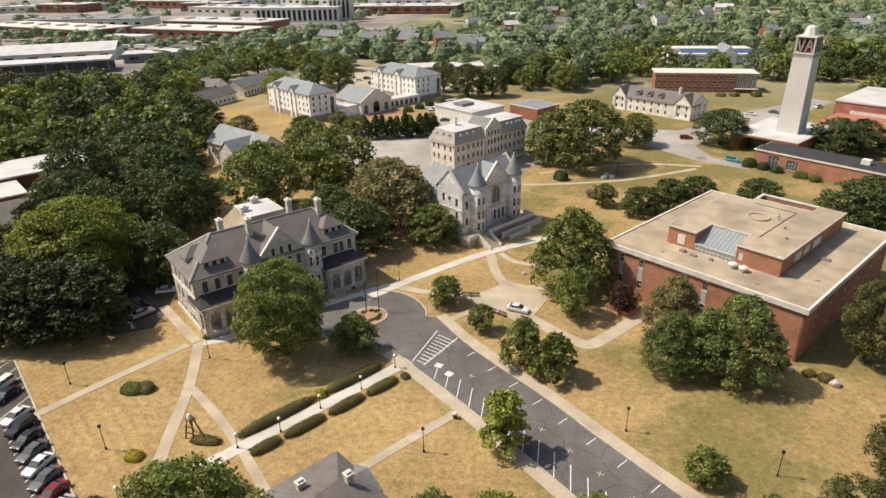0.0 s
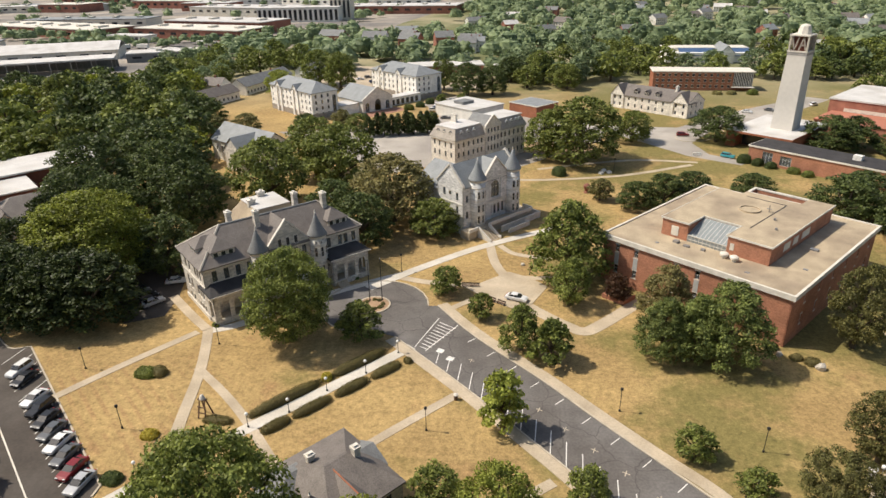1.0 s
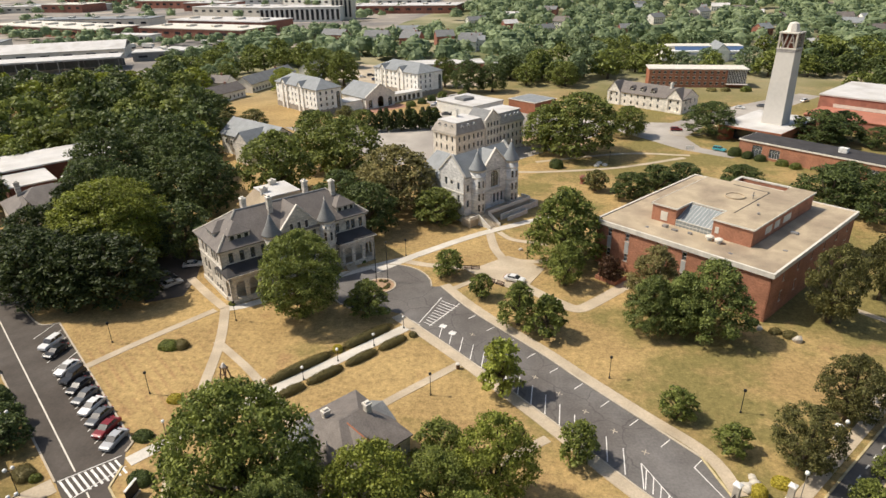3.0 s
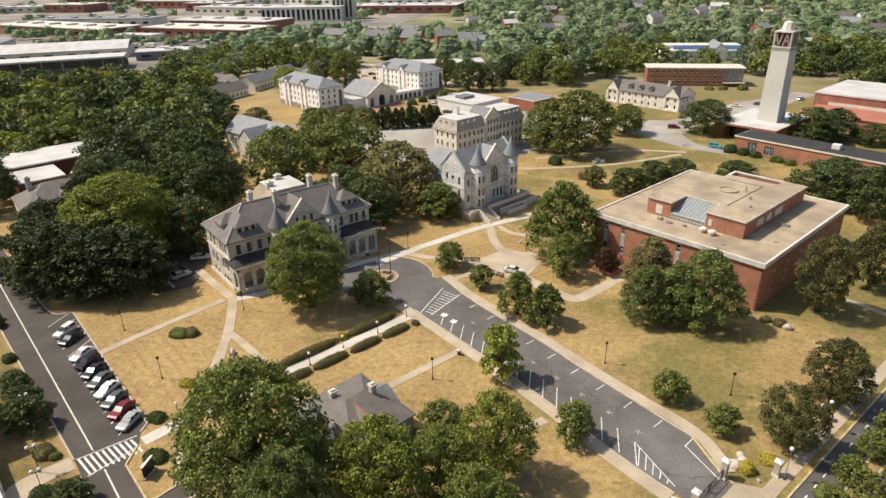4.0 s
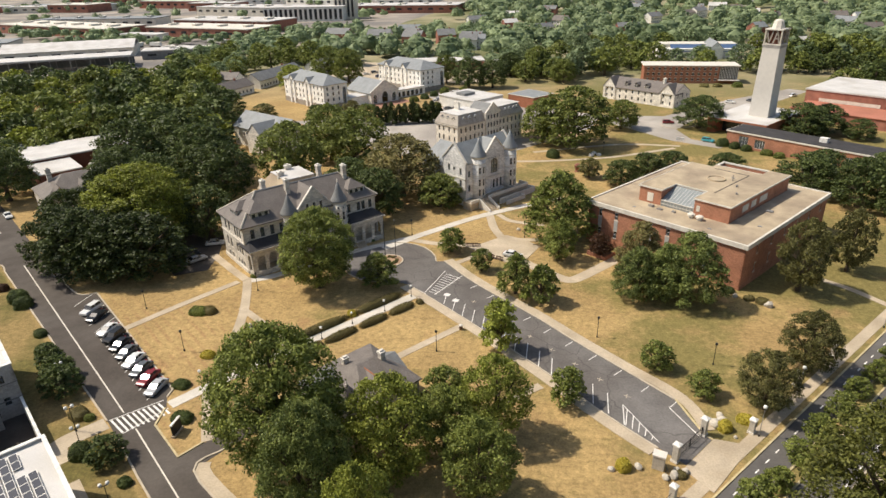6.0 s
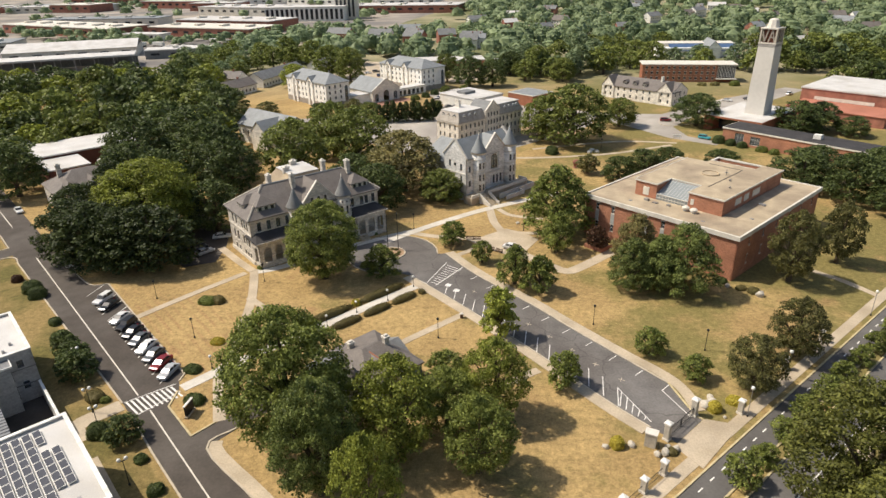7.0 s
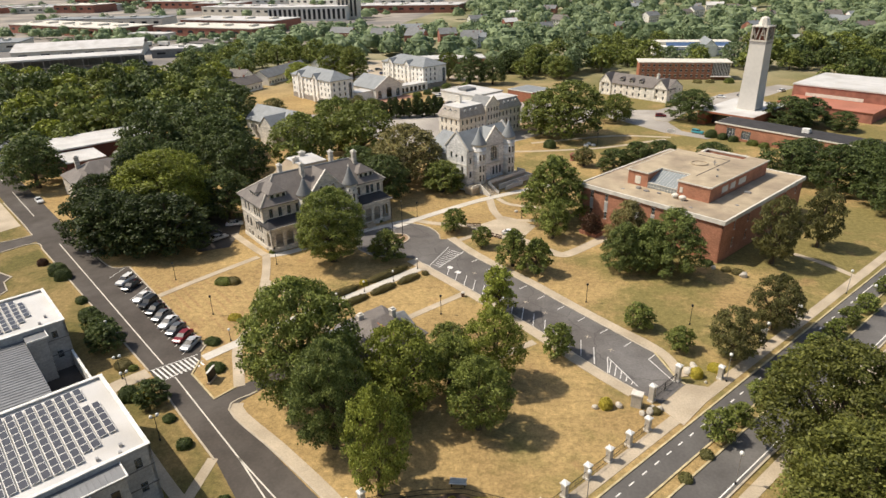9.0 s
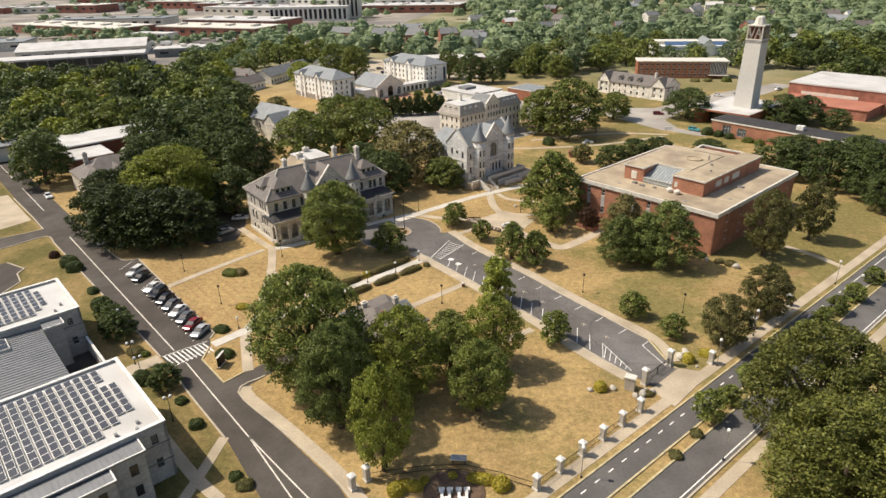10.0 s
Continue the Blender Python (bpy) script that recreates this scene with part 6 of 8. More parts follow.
# ---- white dormitory ----
def dorm(u0, v0, name_label, wid, dep):
    t = thing("dormitory", at(u0, v0), name_label, "building", "dormitory blocks")
    h = 11.6
    cols = [1.8 + 3.4 * k for k in range(int(wid / 3.4))]
    wall(t, (0, 0), (wid, 0), 0, h, "white_block", [(x, z, 0.95, 1.5, "plain") for x in cols for z in (9.3, 6.6, 3.9, 1.2)], None)
    wall(t, (wid, 0), (wid, dep), 0, h, "white_block", [(x, z, 0.95, 1.5, "plain") for x in (2, 5.2, 8.4) for z in (9.3, 6.6, 3.9, 1.2)] + [(dep - 1.8, 1.0, 2.0, 9.0, "wide", True)], None)
    wall(t, (wid, dep), (0, dep), 0, h, "white_block", (), None)
    wall(t, (0, dep), (0, 0), 0, h, "white_block", [(x, z, 0.95, 1.5, "plain") for x in (3, 7, 10) for z in (9.3, 6.6, 3.9, 1.2)], None)
    part("stone_base", boxes((-0.12, wid + 0.12, -0.12, -0.003, 0, 2.4), (wid + 0.003, wid + 0.12, -0.003, dep, 0, 2.4)), M["stone"], t)
    bm = bmesh.new()
    hip(bm, 0, wid, 0, dep, h + 0.2, 4.0, dep * 0.45, wid - dep * 0.45, over=0.5)
    part("roof", bm, M["slate_blue"], t)
    for x in (wid * 0.22, wid * 0.62):
        gable_wall(t, (x - 2.6, -0.5), (x + 2.6, -0.5), h - 0.1, 2.8, "white_block")
        part("bay", boxes((x - 2.6, x - 1.2, -0.5, -0.003, 0, h - 0.1), (x + 1.2, x + 2.6, -0.5, -0.003, 0, h - 0.1)), M["white_block"], t)
        bm = bmesh.new()
        gable(bm, x - 2.6, x + 2.6, -0.5, 4.5, h, 2.8, "y", 0.3, 0.2, 0.25)
        part("gable_roof", bm, M["slate_blue"], t)
    return t


dorm(-286, 142.5, "white four-storey dormitory with grey hipped roofs", 38, 13.5)
dorm(-286, 203.5, "white four-storey dormitory with grey hipped roofs", 38, 17)
gh = thing("gatehouse", at(-242.5, 166, 0, 90), "pale stone gatehouse with a tall arch under a grey gable", "building")
wall(gh, (0, 0), (17.5, 0), 0, 5.6, "quad_stone", [(2.6, 0.2, 2.4, 4.2, "wide", True), (14.6, 0.2, 2.4, 4.2, "wide", True), (8.75, 0.2, 3.6, 5.3, "open", True)], None)
gable_wall(gh, (0, 0), (17.5, 0), 5.6, 5.2, "quad_stone")
part("back_wall", boxes((0, 17.5, 20, 20.4, 0, 5.6), (0, 0.4, 0.36, 20, 0, 5.6), (17.1, 17.5, 0.36, 20, 0, 5.6)), M["quad_stone"], gh)
bm = bmesh.new()
gable(bm, 0, 17.5, 0.3, 22, 5.6, 5.1, "y", 0.4, 0.25, 0.0)
part("roof", bm, M["slate_blue"], gh)
coping(gh, (0, -0.1), (17.5, -0.1), 5.6, 5.3)
for b_ in ((-9.5, -0.02, 3, 12, 0, 4.2), (17.52, 38, 3, 9, 0, 3.8)):
    part("link_wall", boxes(b_), M["white_block"], gh)
part("link_roof", boxes((-9.7, -0.02, 2.7, 12.3, 4.204, 4.6), (17.52, 38, 2.7, 9.3, 3.804, 4.1)), M["white_roof"], gh)
for k in range(6):
    x = 19.2 + 3.0 * k
    o = part("arched_window", boxes((x, x + 2.0, 2.9, 2.98, 0.3, 3.0)), M["frame_white"], gh)
    part("pane", boxes((x + 0.15, x + 1.85, 2.86, 2.896, 0.4, 2.9)), M["dark_glass"], o)
part("plaza_paving", boxes((-2, 20, -9, -0.3, 0, 0.05)), M["red_plaza"], gh)

# ---- stone gabled building to the north ----
sg = thing("gabled_stone_building", at(-168, 257), "pale stone building with steep gables and slate roof", "building")
wall(sg, (0, 0), (39, 0), 0, 6.3, "quad_stone", [(x, z, 0.9, 1.5, "sash") for x in (2, 5, 9.5, 13, 16.5, 20, 23.5, 27, 33.2, 36.8) for z in (4.2, 1.2)], None)
wall(sg, (39, 0), (39, 14), 0, 6.3, "quad_stone", [(x, z, 0.9, 1.5, "sash") for x in (3, 7, 11) for z in (4.2, 1.2)], None)
wall(sg, (39, 14), (0, 14), 0, 6.3, "quad_stone", (), None)
wall(sg, (0, 14), (0, 0), 0, 6.3, "quad_stone", (), None)
bm = bmesh.new()
gable(bm, 0, 39, 0, 14, 6.4, 3.9, "x", 0.4, 0.25, 0.1)
part("roof", bm, M["slate"], sg)
for x0, x1 in ((0, 7), (31, 39)):
    gable_wall(sg, (x0, -0.4), (x1, -0.4), 6.3, 4.4, "quad_stone")
    part("bay", boxes((x0, x1, -0.4, -0.004, 0, 1.0), (x0, x1, -0.4, -0.004, 5.9, 6.3), (x0, x0 + 1.2, -0.4, -0.004, 1.0, 5.9), (x1 - 1.2, x1, -0.4, -0.004, 1.0, 5.9)), M["quad_stone"], sg)
    bm = bmesh.new()
    gable(bm, x0, x1, -0.4, 7, 6.4, 4.4, "y", 0.3, 0.25, 0.2)
    part("gable_roof", bm, M["slate"], sg)
gable_wall(sg, (39.01, 0), (39.01, 14), 6.3, 3.7, "quad_stone")
for x in (12, 17.5, 23):
    dormer(sg, x, 1.4, 7.2, 2.2, 1.3, 2.4, 0, "slate", "slate", 2, False)
chimney(sg, 29.5, 6.5, 8, 12.0, 0.9, 1.6, "quad_stone")

# ---- long red-brick block ----
rb = thing("long_brick_building", pose(77.5, 345.0, 0, 0, 0, -5), "long red-brick building with a flat roof and white fins", "building")
wall(rb, (0, 0), (40, 0), 0, 9.2, "lib_brick", [(2.2 + 3.0 * k, z, 1.3, 1.2, "plain") for k in range(13) for z in (7.2, 4.4, 1.5)], "fascia")
part("wall", boxes((0, 40, 0.36, 14, 0, 9.0), (40.02, 50, 1.0, 14, 0, 9.0)), M["brick"], rb)
part("roof", boxes((-0.6, 50.6, -0.6, 14.6, 9.22, 9.7)), M["fascia"], rb)
for k in range(12):
    part("fin", boxes((40.4 + 0.82 * k, 40.6 + 0.82 * k, 0.1, 1.0, 2.4, 9.2)), M["white_paint"], rb)
part("glazing", boxes((40.1, 49.9, 0.92, 0.98, 2.4, 9.0)), M["dark_glass"], rb)
part("canopy", boxes((39.5, 50.5, -2.5, 1.0, 1.9, 2.15)), M["fascia"], rb)

# ---- far pale hall with blue roof panels ----
fh = thing("pale_assembly_hall", pose(106, 441, 0, 0, 0, -3), "pale building with blue solar roof panels and a glass gable", "building")
part("wall", boxes((0, 54, 2, 26, 0, 6)), M["white_wall"], fh)
part("roof", boxes((-0.4, 54.4, 12, 26.4, 6.004, 8.2)), M["fascia"], fh)
for x0, x1 in ((9, 32), (42, 54)):
    bm = bmesh.new()
    A = [(x0, 1.6, 4.4), (x1, 1.6, 4.4), (x1, 11.9, 8.0), (x0, 11.9, 8.0)]
    lo = [bm.verts.new((x, y, z - 0.4)) for x, y, z in A]
    hi = [bm.verts.new(p) for p in A]
    bm.faces.new(hi)
    bm.faces.new(lo[::-1])
    for k in range(4):
        bm.faces.new((lo[k], lo[(k + 1) % 4], hi[(k + 1) % 4], hi[k]))
    part("solar_roof", bm, M["pv_blue"], fh)
part("gable_block", boxes((32.5, 41.5, -4, 20, 0, 7)), M["white_wall"], fh)
bm = bmesh.new()
gable(bm, 32.5, 41.5, -4, 20, 7, 4.5, "y", 0.5, 0.3, 0.4)
part("gable_roof", bm, M["slate_blue"], fh)
gable_wall(fh, (32.5, -4.01), (41.5, -4.01), 7, 4.2, "white_block")

# ---- bell tower and low brick buildings ----
tw_ = thing("bell_tower", at(-83.8, 244.0), "tall square pale concrete bell tower with an open crown", "tower")
bm = bmesh.new()
for z0, z1, a0, a1 in ((0, 32.2, 3.9, 3.2),):
    lo = [bm.verts.new((s * a0, t * a0, z0)) for s, t in ((-1, -1), (1, -1), (1, 1), (-1, 1))]
    hi = [bm.verts.new((s * a1, t * a1, z1)) for s, t in ((-1, -1), (1, -1), (1, 1), (-1, 1))]
    bm.faces.new(lo[::-1])
    bm.faces.new(hi)
    for k in range(4):
        bm.faces.new((lo[k], lo[(k + 1) % 4], hi[(k + 1) % 4], hi[k]))
part("shaft", bm, M["tower_conc"], tw_)
part("collar", boxes((-3.3, 3.3, -3.3, 3.3, 32.2, 33.2)), M["stone_grey"], tw_)
part("crown_core", boxes((-2.3, 2.3, -2.3, 2.3, 33.2, 38.6)), M["brick_dark"], tw_)
for sx in (-1, 1):
    for sy in (-1, 1):
        part("crown_post", boxes((sx * 2.95 - 0.3, sx * 2.95 + 0.3, sy * 2.95 - 0.3, sy * 2.95 + 0.3, 33.2, 38.6)), M["stone_pale"], tw_)
for z_, y_ in ((38.6, 39.1), (33.2, 33.6)):
    part("crown_slab", boxes((-3.4, 3.4, -3.4, 3.4, z_, y_)), M["trim_stone"], tw_)
for a in (0, 90, 180, 270):
    for x0, x1, z0, z1 in ((-2.5, -1.4, 38.4, 33.8), (-1.4, -0.3, 33.8, 38.4), (0.1, 1.3, 33.8, 38.4), (1.3, 2.4, 38.4, 33.8), (0.6, 2.0, 35.6, 35.6)):
        bm = bmesh.new()
        p, q = Vector((x0, 0, z0)), Vector((x1, 0, z1))
        d = (q - p).normalized()
        n = Vector((-d.z, 0, d.x)) * 0.22
        A = [bm.verts.new(c) for c in (p - n, q - n, q + n, p + n)]
        B = [bm.verts.new(c + Vector((0, 0.3, 0))) for c in (p - n, q - n, q + n, p + n)]
        bm.faces.new(A)
        bm.faces.new(B[::-1])
        for k in range(4):
            bm.faces.new((A[k], A[(k + 1) % 4], B[(k + 1) % 4], B[k]))
        link_mesh("crest_bar", to_mesh("crest_bar", bm), M["stone"], tw_, "", Matrix.Rotation(radians(a), 4, "Z") @ Matrix.Translation((0, -2.95, 0)))
bm = bmesh.new()
lathe(bm, [(2.5, 39.1), (2.4, 39.5), (1.75, 41.8), (1.3, 42.2), (0.1, 42.5)], 8)
part("dome", bm, M["trim_stone"], tw_)

la = thing("low_brick_building", at(-98, 228), "low brick building with a white flat roof", "building")
part("wall", boxes((0, 0.4, 0, 34, 0, 5.2), (22.6, 23, 0, 34, 0, 5.2), (0.4, 22.6, 33.6, 34, 0, 5.2), (0.4, 3, 0, 0.4, 0, 5.2), (17, 22.6, 0, 0.4, 0, 5.2), (3, 17, 5, 5.4, 0, 5.2), (3.0, 3.4, 0.4, 5, 0, 5.2), (16.6, 17, 0.4, 5, 0, 5.2)), M["brick"], la)
part("fascia", boxes((-0.15, 23.15, -0.15, 34.15, 5.204, 5.85)), M["brick"], la)
part("roof", boxes((0, 23, 0, 34, 5.854, 5.95)), M["white_roof"], la)
part("entrance_glazing", boxes((4, 16, 4.9, 4.98, 0.2, 4.8)), M["dark_glass"], la)
lb = thing("low_brick_building", at(-83, 213.2, 0, -2.5), "long low brick building with a dark flat roof", "building")
wall(lb, (0, 0), (62, 0), 0, 5.3, "lib_brick", [(6.5, 0.4, 3.4, 4.0, "wide"), (12.5, 0.8, 3.6, 3.2, "wide"), (36, 0.8, 4, 3.0, "wide"), (43, 0.8, 4, 3.0, "wide"), (50, 0.8, 4, 3.0, "wide")], None)
part("wall", boxes((0, 0.4, 0.36, 12, 0, 5.3), (0.4, 62, 11.6, 12, 0, 5.3), (61.6, 62, 0.36, 11.6, 0, 5.3)), M["brick"], lb)
part("fascia", boxes((-0.3, 62.3, -0.3, 12.3, 5.304, 5.8)), M["fascia"], lb)
part("roof", boxes((0.0, 62.0, 0.0, 12.0, 5.804, 5.9)), M["dark_roof"], lb)
part("roof_unit", boxes((30, 32.5, 5, 7, 5.9, 7.4)), M["white_paint"], lb)
eb = thing("red_brick_hall", at(-86, 268), "large red-brick hall with a white roof", "building")
part("wall", boxes((0, 44, 26, 66, 0, 9.0)), M["brick_far"], eb)
part("low_wall", boxes((2, 40, 6, 25.98, 0, 4.2)), M["brick_far"], eb)
part("low_roof", boxes((1.6, 40.4, 5.6, 25.98, 4.204, 4.5)), mat("red_roof", (0.42, 0.17, 0.11), 0.9, var=0.15, scale=0.1), eb, "reddish low roof")
part("roof", boxes((-0.3, 44.3, 25.7, 66.3, 9.004, 9.6)), M["white_roof"], eb)
part("wall_band", boxes((6, 30, 25.8, 25.98, 4.6, 6.0)), M["fascia"], eb)

# ---- west side buildings ----
wb = thing("long_dark_brick_building", at(-242, 12), "long dark brick building with a white flat roof", "building")
part("wall", boxes((0, 20, 0, 34, 0, 7.6), (20.02, 36, 0, 12, 0, 6.6)), M["brick_dark"], wb)
part("roof", boxes((-0.4, 20.4, -0.4, 34.4, 7.604, 8.1), (20.42, 36.4, -0.4, 12.4, 6.604, 7.0)), M["white_roof"], wb)
wh = thing("slate_roofed_house", at(-196, 8), "stone house with steep slate gables and chimneys", "house")
part("wall", boxes((0, 16, 0, 20, 0, 6)), M["hall_stone"], wh)
bm = bmesh.new()
hip(bm, 0, 16, 0, 20, 6.1, 4.6, 7.8, 8.2, 7, 13, 0.4)
part("roof", bm, M["slate"], wh)
for y in (4, 10.5):
    gable_wall(wh, (16.05, y - 2.4), (16.05, y + 2.4), 5.9, 3.4, "quad_stone")
    bm = bmesh.new()
    gable(bm, 9, 16.1, y - 2.4, y + 2.4, 6.0, 3.4, "x", 0.3, 0.2, 0.3)
    part("gable_roof", bm, M["slate"], wh)
chimney(wh, 6, 4, 8, 12.5)
chimney(wh, 10, 15, 8, 12.5)
ws = thing("grey_gabled_building", at(-222, 84, 0, 8), "stone building with a steep grey roof", "building")
wall(ws, (0, 0), (30, 0), 0, 7.5, "quad_stone", [(3 + 3.5 * k, 3.5, 0.8, 2.0, "plain") for k in range(8)], None)
part("wall", boxes((0, 30, 0.4, 13, 0, 7.5)), M["quad_stone"], ws)
bm = bmesh.new()
gable(bm, 0, 30, 0, 13, 7.6, 4.8, "x", 0.4, 0.25, 0.2)
part("roof", bm, M["slate_blue"], ws)
bm = bmesh.new()
gable(bm, 16, 25, -5, 7, 7.6, 4.0, "y", 0.3, 0.2, 0.2)
part("cross_roof", bm, M["slate_blue"], ws)
part("cross_wall", boxes((16, 25, -5, -0.02, 0, 7.5)), M["quad_stone"], ws)
gable_wall(ws, (30.01, 0), (30.01, 13), 7.4, 4.5, "quad_stone")
gable_wall(ws, (16, -5.01), (25, -5.01), 7.4, 3.8, "quad_stone")


# ---- hedges and shrubs ----
def shell_leaves(rng, n, a, b, c, size, power=3.0):
    """Leaf quads over a rounded box of half sizes a, b and height c."""
    d = rng.normal(size=(n, 3))
    d[:, 2] = np.abs(d[:, 2])
    k = (np.abs(d[:, 0]) ** power + np.abs(d[:, 1]) ** power + np.abs(d[:, 2]) ** power) ** (-1 / power)
    P = d * k[:, None] * rng.uniform(0.9, 1.06, n)[:, None] * np.array([a, b, c])
    nrm = d / np.linalg.norm(d, axis=1)[:, None] + rng.normal(size=d.shape) * 0.5
    nrm /= np.linalg.norm(nrm, axis=1)[:, None]
    s1 = np.cross(nrm, rng.normal(size=d.shape))
    s1 /= np.linalg.norm(s1, axis=1)[:, None]
    s2 = np.cross(nrm, s1)
    s = (size * rng.uniform(0.6, 1.3, n))[:, None]
    V = np.stack([P - s1 * s, P + s2 * s * 0.7, P + s1 * s, P - s2 * s * 0.7], 1).reshape(-1, 3)
    return V, np.arange(4 * n).reshape(-1, 4)


def rounded_core(a, b, c):
    bm = bmesh.new()
    bmesh.ops.create_icosphere(bm, subdivisions=3, radius=1.0)
    for v in bm.verts:
        d = v.co
        k = (abs(d.x) ** 3 + abs(d.y) ** 3 + abs(d.z) ** 3) ** (-1 / 3)
        v.co = Vector((d.x * k * a * 0.9, d.y * k * b * 0.9, max(-0.05, d.z * k * c * 0.9)))
    return bm


SHRUB = {}


def shrub(x, y, a, b, c, leaf="green", turn=0.0, name="shrub", label="", category="shrub", group="", dens=1.0):
    key = (round(a, 1), round(b, 1), round(c, 1), leaf)
    if key not in SHRUB:
        rng = np.random.default_rng(int(a * 100 + b * 37 + c * 11))
        n = int(min(4200, 150 * (a * b + 2 * c * (a + b)) * dens) + 220)
        fol = mesh_np("foliage", *shell_leaves(rng, n, a, b, c, 0.12 if leaf != "hedge" else 0.085))
        fol.materials.append(LEAF[leaf])
        SHRUB[key] = (fol, to_mesh("core", rounded_core(a, b, c), True))
        SHRUB[key][1].materials.append(LEAF[leaf])
    t = thing(name, pose(x, y, 0, 0, 0, turn), label or "low rounded green shrub on the lawn", category, group)
    link_mesh("foliage", SHRUB[key][0], None, t)
    link_mesh("core", SHRUB[key][1], None, t)
    return t


